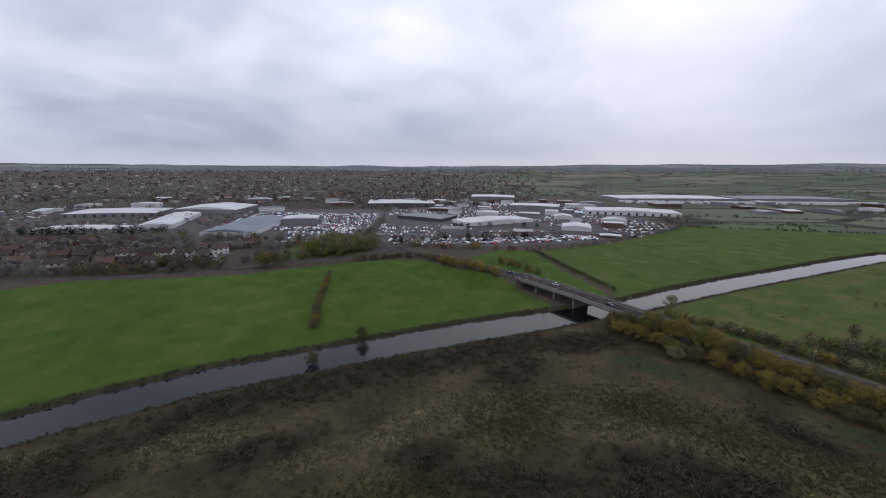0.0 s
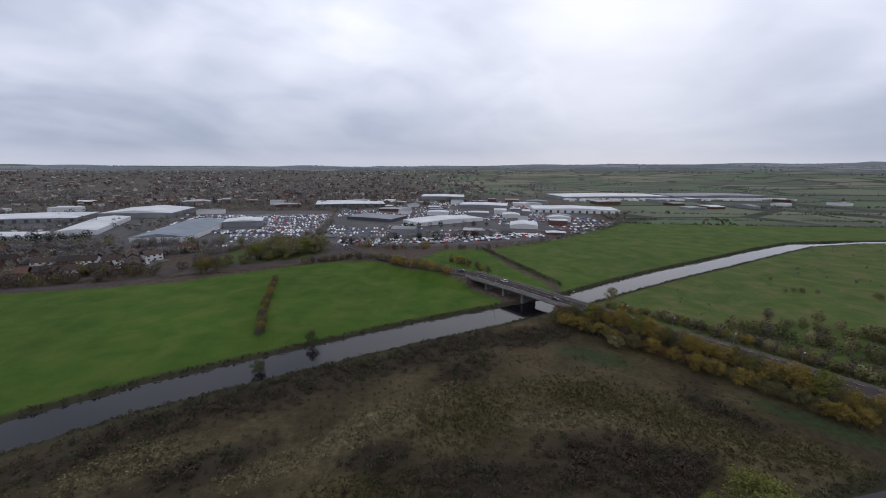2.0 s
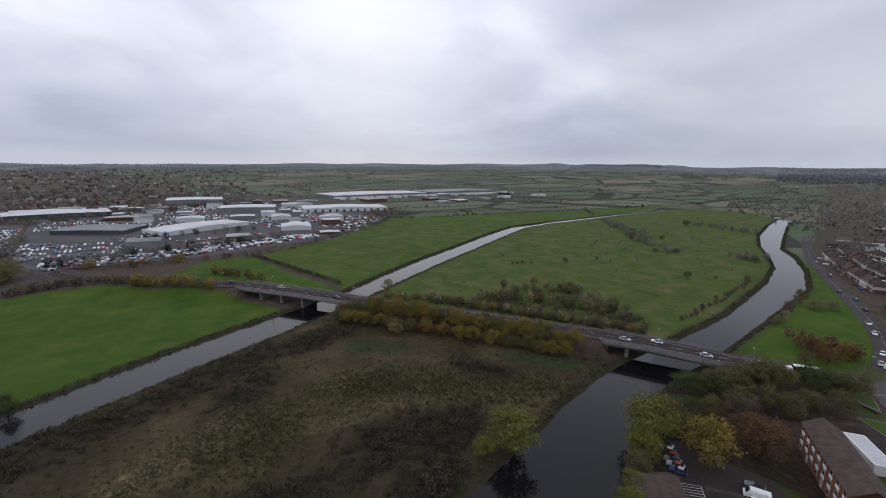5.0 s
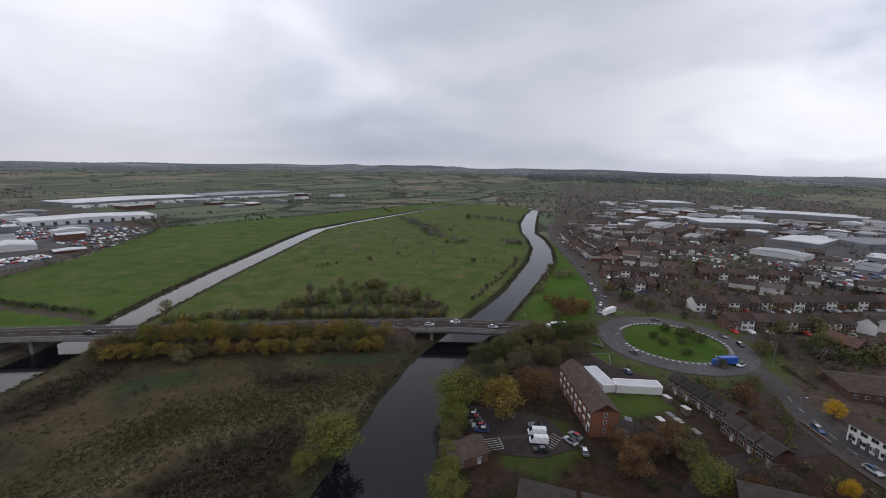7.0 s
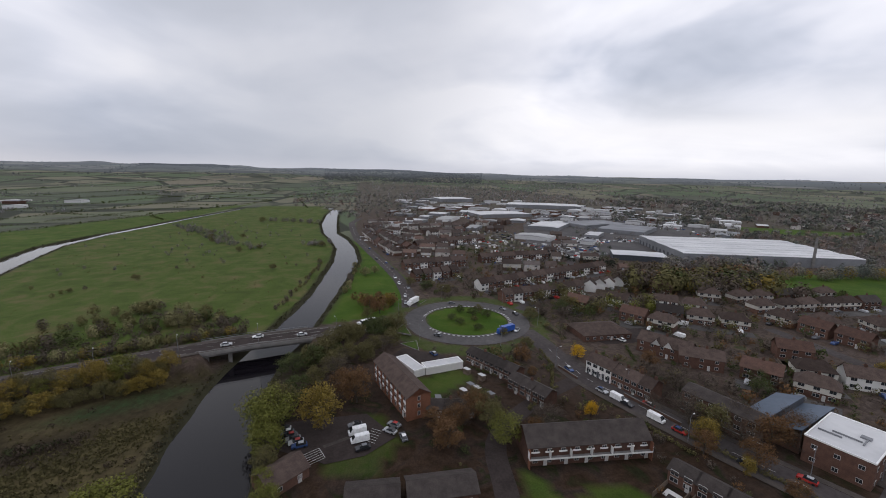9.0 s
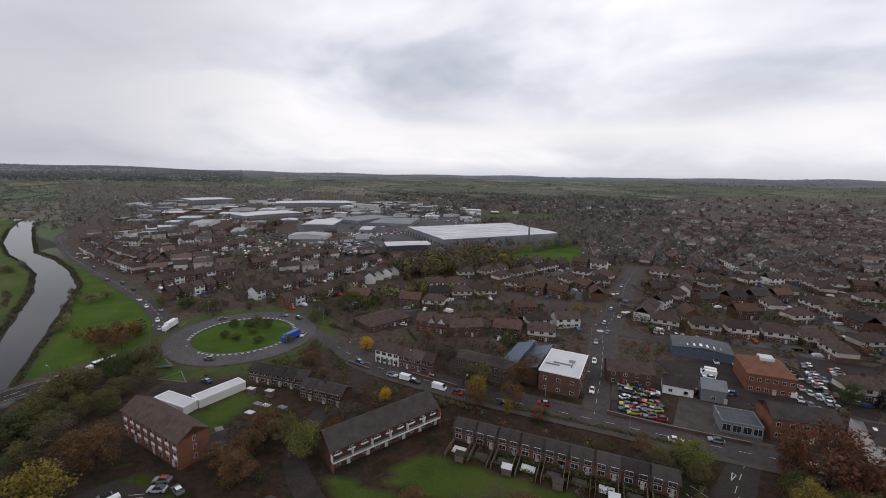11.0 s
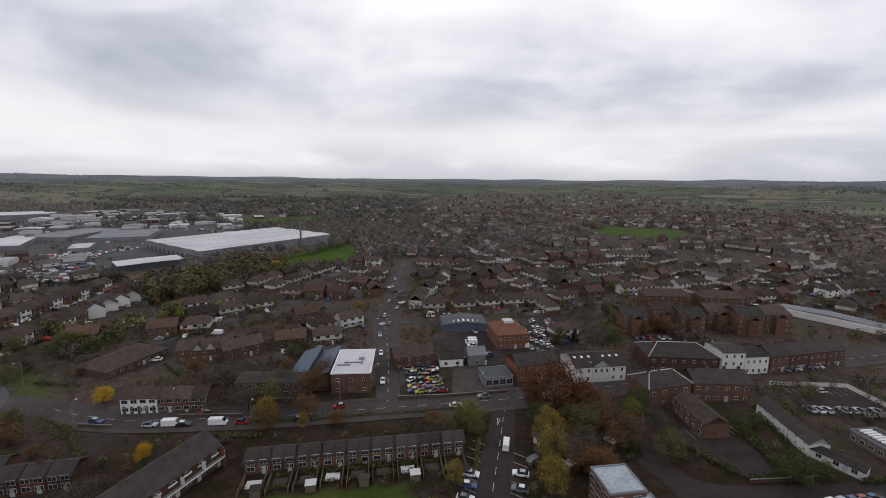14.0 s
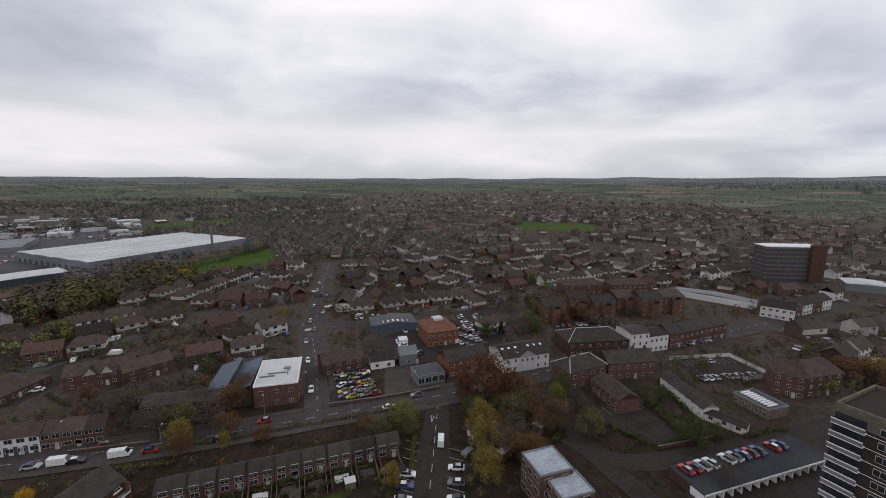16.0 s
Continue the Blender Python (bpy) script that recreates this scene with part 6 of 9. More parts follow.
for o in HOUSES:
    for c in (*o.children_recursive, o):
        bpy.data.objects.remove(c)

# ---------------------------------------------------------------- industrial and retail clutter
r = random.Random(31)
PALE_SHEET = surface("weathered_pale_sheet", [(0.24, 0.24, 0.24), (0.34, 0.34, 0.335)], 0.04, 0.6, rough=0.7, bump=0.1, grit=0.4, vary=0.3)
shed_mats = [WHITE_METAL, PALE_SHEET, WHITE_METAL, PALE_SHEET, GREY_METAL, PALE_SHEET]


def sheds(count, box, seed, keep=None, big=(20, 55), tall=(4, 7), turn=0.3):
    q = random.Random(seed)
    made = 0
    for _ in range(count * 6):
        x, y = q.uniform(box[0], box[2]), q.uniform(box[1], box[3])
        w, d = q.uniform(*big), q.uniform(*big) * 0.7
        if made < count and (keep is None or keep(x, y)) and clear(x, y, max(w, d) * 0.62, roads=False):
            a = turn + q.choice((0, math.pi / 2))
            c = Vector((math.cos(a), math.sin(a))) * w / 2
            warehouse((x - c.x, y - c.y), (x + c.x, y + c.y), d, q.uniform(*tall), "plain sheet-clad industrial unit with a low roof", roof=q.choice(shed_mats), wall=q.choice((GREY_METAL, WHITE_METAL, GREY_METAL, WHITE_METAL, BRICK)), rise=q.uniform(0.6, 2.0), name="industrial_unit")
            TAKEN.append((x, y, max(w, d) * 0.6))
            made += 1


sheds(150, (430, -560, 1000, -90), 2, lambda x, y: y < -0.35 * (x - 430) - 110 and y > -1.5 * (x - 330) - 160, turn=0.95, big=(14, 44), tall=(3, 4.6))
sheds(44, (560, -300, 1250, 40), 3, lambda x, y: 80 < math.degrees(math.atan2(x, y)) < 112, turn=1.2, big=(18, 52), tall=(3, 4.8))
sheds(40, (-40, 440, 330, 860), 4, lambda x, y: not inside(np.array([x]), np.array([y]), [(98, 362), (187, 403), (270, 468), (325, 520), (520, 470), (330, 600)])[0], turn=-0.25, big=(16, 42))
sheds(12, (-620, 520, -150, 900), 5, turn=0.2, big=(20, 50))
sheds(10, (330, 640, 1000, 880), 6, turn=0.05, big=(18, 50), tall=(4, 7))


def scattered_cars(name, spots, label):
    """Parked cars far off, as one mesh: body, cabin."""
    v, f = [], []
    for x, y, turn in spots:
        z = ground_z(x, y) + 0.1
        c, s = math.cos(turn), math.sin(turn)
        at = lambda p, q, t: (x + c * p - s * q, y + s * p + c * q, z + t)
        n = len(v)
        v += [at(p, q, t) for t, k in ((0.25, 1.0), (0.85, 1.0), (1.42, 0.62)) for p, q in ((-2.1 * k, -0.88), (2.1 * k, -0.88), (2.1 * k, 0.88), (-2.1 * k, 0.88))]
        for b in (n, n + 4):
            f += [(b, b + 1, b + 5, b + 4), (b + 1, b + 2, b + 6, b + 5), (b + 2, b + 3, b + 7, b + 6), (b + 3, b, b + 4, b + 7)]
        f.append((n + 8, n + 9, n + 10, n + 11))
    return tagged(new(name, mesh_from(name, v, f, CAR_MIX)), label, "parked cars", kind="stuff")


CAR_STOPS = [(0.0, (1, 1, 1)), (0.24, (0.55, 0.56, 0.58)), (0.42, (0.03, 0.03, 0.035)), (0.58, (0.16, 0.165, 0.18)), (0.72, (0.05, 0.09, 0.22)), (0.84, (0.45, 0.04, 0.035)), (0.92, (0.28, 0.29, 0.30))]
CAR_MIX = surface("mixed_car_paint", [(0.75, 0.75, 0.75), (0.82, 0.82, 0.82)], 0.2, 1.0, rough=0.25, per="island", bump=0, spots=CAR_STOPS, spec=0.6)
PAINTWORK = surface("car_paint", [(0.75, 0.75, 0.75), (0.80, 0.80, 0.80)], 0.2, 1.0, rough=0.22, per="object", bump=0, spots=CAR_STOPS, spec=0.6)
WHITE_PAINTWORK = surface("white_van_paint", [(0.74, 0.74, 0.74), (0.80, 0.80, 0.80)], 0.2, 1.0, rough=0.25, bump=0, spec=0.6)
BLUE_PAINTWORK = surface("blue_lorry_paint", [(0.012, 0.07, 0.33), (0.018, 0.09, 0.40)], 0.2, 1.0, rough=0.3, bump=0, spec=0.6)
NAVY = surface("navy_curtain", [(0.012, 0.014, 0.04), (0.02, 0.022, 0.055)], 0.2, 1.0, rough=0.5, bump=0)
YELLOW_PAINTWORK = surface("yellow_car_paint", [(0.46, 0.42, 0.04), (0.54, 0.46, 0.05)], 0.2, 1.0, rough=0.3, bump=0, spec=0.6)
TYRE = surface("tyre", [(0.015, 0.015, 0.015), (0.025, 0.025, 0.025)], 2.0, 6.0, rough=0.9)
spots = []
for i in range(58):
    for j in range(34):
        if r.random() < 0.86 and j % 5 != 4:
            spots.append((-255 + 3.2 * i + r.uniform(-0.3, 0.3), 398 + 5.6 * j + 3.4 * (j // 2) + r.uniform(-0.3, 0.3), math.pi / 2 + 0.06))
for i in range(120):
    for j in range(52):
        if r.random() < 0.66 and j % 3 != 2:
            spots.append((-60 + 3.1 * i + r.uniform(-0.4, 0.4), 436 + 8.4 * j + r.uniform(-0.4, 0.4), math.pi / 2 + r.uniform(-0.1, 0.1)))
for k in range(260):
    spots.append((r.uniform(-640, -260), r.uniform(440, 700), r.uniform(0, 3)))
for k in range(420):
    u = r.random()
    spots.append((-40 + 230 * u + r.uniform(-8, 8), 392 + 40 * u * u + r.uniform(-6, 26), r.uniform(0, 3)))
for k in range(900):
    spots.append((r.uniform(400, 860), r.uniform(-420, -60), r.uniform(0, 3)))
for i in range(34):
    for j in range(16):
        if r.random() < 0.6:
            spots.append((372 + 4.0 * i, -290 + 9.5 * j + 1.2 * i, 1.2))
for k in range(160):
    spots.append((r.uniform(-300, 260), r.uniform(-520, -330), r.uniform(0, 3)))
scattered_cars("parked_car_stuff", [q for q in spots if clear(q[0], q[1], 1.0, roads=False)], "hundreds of parked cars in rows on asphalt")


trailers = Build()
q = random.Random(17)
for k in range(120):
    x = 400 + 4.9 * k + q.uniform(-0.6, 0.6)
    if q.random() < 0.7:
        y, z = 882 + q.uniform(-3, 3), ground_z(x, 882) + 1.2
        trailers.box(x - 1.3, y - 6.5, z, x + 1.3, y + 6.5, z + 2.9)
    if q.random() < 0.35:
        y, z = 858 + q.uniform(-3, 3), ground_z(x, 858) + 1.2
        trailers.box(x - 1.3, y - 6.0, z - 1.0, x + 1.3, y + 6.0, z + 2.8)
tagged(new("trailer_stuff", trailers.mesh("trailer_stuff", RENDERED)), "white lorry trailers parked along the long sheds", "trailers", kind="stuff")


# gardens behind and before the houses: fences, sheds, cars
fence, shed_wall, shed_roof, parked = Build(), Build(), Build(), []
q = random.Random(66)
for x, y, turn, wide in PLOTS + [(a, b, c, 13.0) for a, b, c in near_spots]:
    c, s = math.cos(turn), math.sin(turn)
    z = ground_z(x, y)
    at = lambda u, v, t: (x + c * u - s * v, y + s * u + c * v, z + t)
    for u in ((-wide / 2, 0, wide / 2) if wide > 8 else (wide / 2,)):
        if q.random() < 0.8:
            a, b = 4.5, 4.5 + q.uniform(7, 13)
            n = len(fence.v)
            fence.v += [at(u - 0.05, a, -0.3), at(u + 0.05, a, -0.3), at(u + 0.05, b, -0.3), at(u - 0.05, b, -0.3), at(u - 0.05, a, 1.6), at(u + 0.05, a, 1.6), at(u + 0.05, b, 1.6), at(u - 0.05, b, 1.6)]
            fence.f += [tuple(n + i for i in f) for f in ((4, 5, 6, 7), (0, 1, 5, 4), (1, 2, 6, 5), (2, 3, 7, 6), (3, 0, 4, 7))]
    for _ in range(2):
        if q.random() < 0.75:
            u, v, w, d, h = q.uniform(-wide / 2 + 2, wide / 2 - 1), q.uniform(6, 15), q.uniform(1.4, 3.0), q.uniform(1.4, 2.6), q.uniform(1.9, 2.5)
            for part_of, (t0, t1, o) in ((shed_wall, (-0.3, h, 0)), (shed_roof, (h, h + 0.25, 0.2))):
                n = len(part_of.v)
                part_of.v += [at(u + i * (w / 2 + o), v + j * (d / 2 + o), t) for t in (t0, t1) for i, j in ((-1, -1), (1, -1), (1, 1), (-1, 1))]
                part_of.f += [tuple(n + i for i in f) for f in ((4, 5, 6, 7), (0, 1, 5, 4), (1, 2, 6, 5), (2, 3, 7, 6), (3, 0, 4, 7))]
    if q.random() < 0.7:
        p = at(q.uniform(-wide / 3, wide / 3), -7.5, 0)
        parked.append((p[0], p[1], turn + q.choice((0, math.pi / 2))))
lawn, drive = Build(), Build()
for x, y, turn, wide in PLOTS:
    c, s = math.cos(turn), math.sin(turn)
    for part_of, v0, v1, u0, u1 in ((drive, -13.5, -6.0, -wide / 2, wide / 2), (lawn, 6, 15, -wide / 2 + 0.3, -0.4), (lawn, 6, 15, 0.4, wide / 2 - 0.3)):
        k = [(x + c * u - s * v, y + s * u + c * v) for u, v in ((u0, v0), (u1, v0), (u1, v1), (u0, v1))]
        if all(clear(i, j, 0.5, things=False) for i, j in k):
            part_of.poly(*[(i, j, ground_z(i, j) + 0.10) for i, j in k])
tagged(new("lawn_stuff", lawn.mesh("lawn_stuff", LAWN)), "small green and brown back lawns between fences", "lawns", kind="stuff")
tagged(new("drive_stuff", drive.mesh("drive_stuff", DRIVE)), "grey asphalt drives and closes before the houses", "drives", kind="stuff")
tagged(new("fence_stuff", fence.mesh("fence_stuff", TIMBER)), "brown timber fences between the gardens", "fences", kind="stuff")
tagged(new("shed_stuff", shed_wall.mesh("shed_stuff", surface("shed_walls", [(0.09, 0.07, 0.055), (0.15, 0.12, 0.10)], 0.3, 2.0, per="island", vary=0.4))), "small timber sheds in the gardens", "sheds", kind="stuff")
tagged(new("shed_stuff", shed_roof.mesh("shed_stuff", surface("shed_roofs", [(0.10, 0.10, 0.10), (0.13, 0.13, 0.13)], 0.3, 2.0, per="island", spots=[(0.0, (0.6, 0.55, 0.5)), (0.45, (1.5, 1.5, 1.5)), (0.65, (4.6, 4.6, 4.7)), (0.85, (2.5, 2.5, 2.6))]))), "flat felt and sheet roofs of garden sheds", "sheds", kind="stuff")
scattered_cars("parked_car_stuff", [p for p in parked if clear(p[0], p[1], 1.5, roads=False, open_land=True, things=False)], "cars parked before the houses")


beds, huts = Build(), Build()
q = random.Random(88)
for i in range(26):
    for j in range(9):
        x, y = 384 + 7.2 * i + 2.0 * j + q.uniform(-0.5, 0.5), -26 - 17 * j + 1.8 * i + q.uniform(-0.5, 0.5)
        if inside(np.array([x]), np.array([y]), ALLOTMENTS)[0] and clear(x, y, 4, open_land=False):
            for k in range(3):
                u = x - 3.0 + 2.1 * k
                beds.poly(*[(a, b, ground_z(a, b) + 0.14) for a, b in ((u, y - 7), (u + 1.8, y - 7), (u + 1.8, y + 7), (u, y + 7))])
            if q.random() < 0.7:
                a, b, z = x + q.uniform(-2, 2), y + q.uniform(-7, 7), ground_z(x, y)
                huts.box(a - 1.2, b - 1.0, z - 0.2, a + 1.2, b + 1.0, z + 2.1)
tagged(new("allotment_stuff", beds.mesh("allotment_stuff", surface("dug_beds_and_grass", [(0.060, 0.050, 0.036), (0.090, 0.076, 0.056)], 0.08, 0.8, per="island", vary=0.3, bump=0, spots=[(0.0, (1, 1, 1)), (0.4, (0.8, 1.1, 0.6)), (0.75, (1.5, 1.4, 1.3))]))), "narrow allotment beds of soil and grass", "allotments", kind="stuff")
tagged(new("allotment_stuff", huts.mesh("allotment_stuff", surface("allotment_huts", [(0.16, 0.15, 0.14), (0.24, 0.23, 0.22)], 0.3, 2.0, per="island", vary=0.3, bump=0, spots=[(0.0, (0.5, 0.5, 0.5)), (0.4, (1, 1, 1)), (0.75, (2.4, 2.4, 2.4))]))), "small huts and greenhouses on the allotments", "sheds", kind="stuff")
LOTS = []


def lot(name, pts, label, z=0.07, mat=ASPHALT):
    LOTS.append(pts)
    return tagged(new(name, mesh_from(name, [(x, y, max(z, ground_z(x, y) + z)) for x, y in pts], [tuple(range(len(pts)))], mat)), label, "car park", kind="structure")


lot("car_park", [(-255, 390), (-90, 395), (-62, 500), (-75, 700), (-265, 700)], "large asphalt car park full of cars", 0.15, PALE_ASPHALT)
lot("car_park", [(-62, 430), (150, 440), (235, 480), (330, 600), (330, 880), (-75, 880)], "asphalt yards between retail sheds", 0.17, PALE_ASPHALT)
lot("car_park", [(395, 845), (1000, 850), (1000, 896), (395, 890)], "pale concrete lorry yard before the long sheds", 0.3, PALE_ASPHALT)
lot("car_park", [(-620, 420), (-260, 450), (-270, 700), (-640, 720)], "asphalt yards round the white sheds", 0.18, PALE_ASPHALT)
lot("car_park", [(430, -120), (640, -170), (900, -280), (900, -420), (640, -480), (480, -400), (420, -240)], "pale asphalt yards of the industrial estate", 0.3, PALE_ASPHALT)
lot("car_park", [(385, -150), (440, -120), (520, -150), (520, -300), (425, -300), (405, -212), (352, -150)], "pale asphalt car park beside the big shed", 0.28, PALE_ASPHALT)
lot("car_park", [(-40, 388), (60, 380), (150, 400), (200, 440), (150, 442), (-60, 430)], "worn asphalt forecourts behind the field hedge", 0.19, PALE_ASPHALT)
lot("car_park", [(70, -114.5), (56, -122.5), (72, -147), (85, -136)], "asphalt scrapyard crowded with cars", 0.15)
lot("car_park", [(55, -123.5), (36, -136.5), (44, -152), (64, -146)], "worn concrete yard behind the street", 0.15, PAVING)
lot("car_park", [(60, -150), (84, -165), (60, -200), (25, -185), (38, -155)], "asphalt car park behind the offices", 0.16)
lot("car_park", [(-52, -180), (-74.5, -190), (-82, -174), (-57, -162)], "walled asphalt car park", 0.15)
lot("car_park", [(-21, -147), (-40, -126), (-30, -118), (-14, -128)], "small asphalt car park with white bays", 0.15)
lot("car_park", [(-33, -105), (-76, -131), (-100, -118), (-60, -86), (-30, -80)], "asphalt yard round the garages", 0.145)
lot("car_park", [(97, 22), (104, 38), (116, 38), (120, 14), (108, 4), (100, 12)], "asphalt car park by the flats", 0.15)
lot("car_park", [(142, 4), (156, 12), (170, 4), (162, -14), (152, -14), (146, -4)], "asphalt court before the garages", 0.15)
lot("car_park", [(185, -80), (172, -88), (176, -118), (192, -118), (190, -90)], "asphalt car park of the health centre", 0.15)


# ---------------------------------------------------------------- vehicles
def wheel_mesh():
    b = Build()
    b.tube((0, -0.11, 0), (0, 0.11, 0), 0.32, 0.32, 10)
    b.f.append(tuple(range(9, -1, -1)))
    return b.mesh("wheel", TYRE)


WHEEL = wheel_mesh()


def section(parts, mat, name, half):
    """A body from side profiles: lists of (x, z), extruded across, pulled in a little at the top."""
    v, f = [], []
    for prof in parts:
        n, k = len(v), len(prof)
        top = max(z for _, z in prof)
        for s in (-1, 1):
            for x, z in prof:
                v.append((x, s * (half - (0.13 if z > top - 0.2 and top > 1 else 0.0)), z))
        f += [tuple(range(n, n + k)), tuple(range(n + 2 * k - 1, n + k - 1, -1))]
        f += [(n + (i + 1) % k, n + i, n + k + i, n + k + (i + 1) % k) for i in range(k)]
    return mesh_from(name, v, f, mat)


BODY = [(-2.1, 0.3), (2.1, 0.3), (2.15, 0.62), (1.9, 0.78), (0.95, 0.92), (-1.75, 0.95), (-2.12, 0.85)]
CABIN = [(0.95, 0.90), (0.25, 1.42), (-1.15, 1.44), (-1.85, 0.93)]
CAR_BODY = section([BODY], PAINTWORK, "body", 0.88)
CAR_GLASS = section([CABIN], GLASS, "windows", 0.80)
CAR_ROOF = section([[(0.22, 1.43), (0.18, 1.50), (-1.1, 1.52), (-1.18, 1.45)]], PAINTWORK, "roof_panel", 0.70)
VAN_BODY = section([[(-2.6, 0.35), (2.6, 0.35), (2.65, 0.9), (2.2, 1.15), (1.45, 2.15), (-2.6, 2.2)]], WHITE_PAINTWORK, "body", 0.95)
VAN_GLASS = section([[(2.22, 1.2), (1.52, 2.08), (1.46, 2.06), (2.14, 1.18)]], GLASS, "windscreen", 0.86)
YELLOW_BODY = section([BODY], YELLOW_PAINTWORK, "body", 0.88)
LAMP_RED = surface("tail_lamp", [(0.3, 0.01, 0.01), (0.35, 0.02, 0.02)], 1, 4, rough=0.3, bump=0)


def car_proto(body, glass, roof, label, name="car", long=1.32, big=1.0):
    top = thing(name, label, name)
    shell = put("body", body, top)
    put("window_glass", glass, shell, label="dark tinted car windows")
    if roof:
        put("roof_panel", roof, shell)
    for x in (-long, long):
        for y in (-0.8, 0.8):
            put("wheel", WHEEL, top, Matrix.Translation((x, y, 0.32)))
    return top


CAR = car_proto(CAR_BODY, CAR_GLASS, CAR_ROOF, "parked hatchback car with dark windows")
VAN = car_proto(VAN_BODY, VAN_GLASS, None, "white panel van with a dark windscreen", "van", 1.7)
SCRAP = car_proto(YELLOW_BODY, CAR_GLASS, None, "yellow scrapped car in the yard")


def vehicle(proto, x, y, turn, z=None, group="", label=""):
    one = copy_thing(proto, Matrix.Translation((x, y, (ground_z(x, y) + 0.12 if z is None else z))) @ Matrix.Rotation(turn, 4, "Z"))
    if group:
        one["group"] = group
    if label:
        one["label"] = label
    return one


def on_road(pts, s, side, z=None):
    arr = np.array([s])
    x, y = float(line_at(pts, arr, 0)[0]), float(line_at(pts, arr, 1)[0])
    i = min(int(s), len(pts) - 2)
    d = Vector((pts[i + 1][0] - pts[i][0], pts[i + 1][1] - pts[i][1])).normalized()
    return x - d.y * side, y + d.x * side, math.atan2(d.y, d.x) + (math.pi if side > 0 else 0)


for s, side in ((5.6, 2), (6.6, 2), (7.6, -2), (11.7, -2), (12.2, 2), (12.9, -2), (3.2, 2), (13.8, 2)):
    x, y, a = on_road(BYPASS, s, side)
    vehicle(CAR, x, y, a, float(line_at(BYPASS, np.array([s]), 2)[0]) + 0.12, "cars on the bridge road", "car driving over the river bridge road")
for s in (0.3, 0.9, 1.4, 1.7, 2.1, 2.6, 3.0, 3.3, 4.2, 5.0):
    x, y, a = on_road(RIVERSIDE, s, 2.2 if int(s * 10) % 2 else -2.2)
    vehicle(CAR, x, y, a, group="cars beside the river", label="car in the line of traffic beside the river")
for s, side, what in ((2.6, -2.4, CAR), (3.9, 2.4, CAR), (4.15, -3.4, VAN), (4.45, -3.4, CAR), (3.75, -3.4, CAR), (5.6, 2.4, CAR), (7.1, -2.2, CAR), (7.6, 2.4, CAR), (8.6, -2.4, VAN), (11.6, 3, CAR), (11.8, 3, CAR), (12.0, 3, CAR)):
    x, y, a = on_road(HIGH_STREET, s, side)
    vehicle(what, x, y, a, group="vehicles on the main street")
for s, side in ((0.5, 2.0), (1.4, 3.0), (2.3, 3.0), (3.1, -2), (3.6, 2), (4.2, -3), (4.6, 3), (5.2, -3), (5.5, 3), (5.9, 2)):
    x, y, a = on_road(SIDE_STREET, s, side)
    vehicle(CAR, x, y, a, group="cars on the side street")
for s, what in ((3.35, CAR), (3.6, VAN), (5.15, CAR)):
    x, y, a = on_road(HIGH_STREET, s, -3.2)
    vehicle(what, x, y, a, group="vehicles on the main street")
x, y, a = on_road(GIVE_WAY, 0.85, 1.9)
vehicle(VAN, x, y, a)
for s, side in ((1.35, 6.4), (1.5, -6.0), (1.62, 6.4), (1.7, -6.0), (1.88, 6.4), (1.92, -6.0), (2.12, -6.0), (2.2, 6.4), (2.35, -6.0)):
    x, y, a = on_road(GIVE_WAY, s, side)
    vehicle(CAR, x, y, a + math.pi / 2, group="cars parked end-on")
for w, rad in ((0.2, 28), (2.5, 27), (4.1, 28), (5.0, 29), (5.35, 28)):
    vehicle(CAR, RING[0] + rad * math.cos(w), RING[1] + rad * math.sin(w), w - math.pi / 2, 0.24, "cars on the roundabout", "car circling the roundabout")
q = random.Random(77)
for k in range(25):
    i, j = k % 5, k // 5
    p = Vector((68.0, -117.5)).lerp(Vector((57.5, -123.5)), (i + 0.5) / 5) + Vector((12.5, -18)) * (j + 0.5) / 5
    vehicle(SCRAP if k % 4 == 1 else CAR, p.x + q.uniform(-0.6, 0.6), p.y + q.uniform(-0.6, 0.6), q.choice((0.5, 1.0, -0.6, 0.7)) + q.uniform(-0.35, 0.35) + q.choice((0, math.pi)), 0.20, "cars in the scrapyard", "old car crowded into the scrapyard")
for k in range(9):
    p = Vector((46, -158)).lerp(Vector((56, -146)), k / 9)
    vehicle(CAR, p.x + 8, p.y - 3, 0.4, 0.20, "cars behind the offices")
for k in range(26):
    vehicle(VAN if k % 9 == 4 else CAR, 30 + (k % 7) * 2.9 + q.uniform(-0.3, 0.3), -172 - (k // 7) * 8.5 - (k % 7) * 1.6, -1.05, 0.20, "cars behind the offices")
def rank(a, b, turn, group, gaps=(), vans=()):
    """A rank of cars parked side by side from a to b."""
    a, b = Vector(a), Vector(b)
    n = int((b - a).length / 2.7)
    for k in range(n):
        if k not in gaps:
            p = a.lerp(b, (k + 0.5) / n)
            vehicle(VAN if k in vans else CAR, p.x, p.y, turn + q.uniform(-0.08, 0.08), 0.20, group)


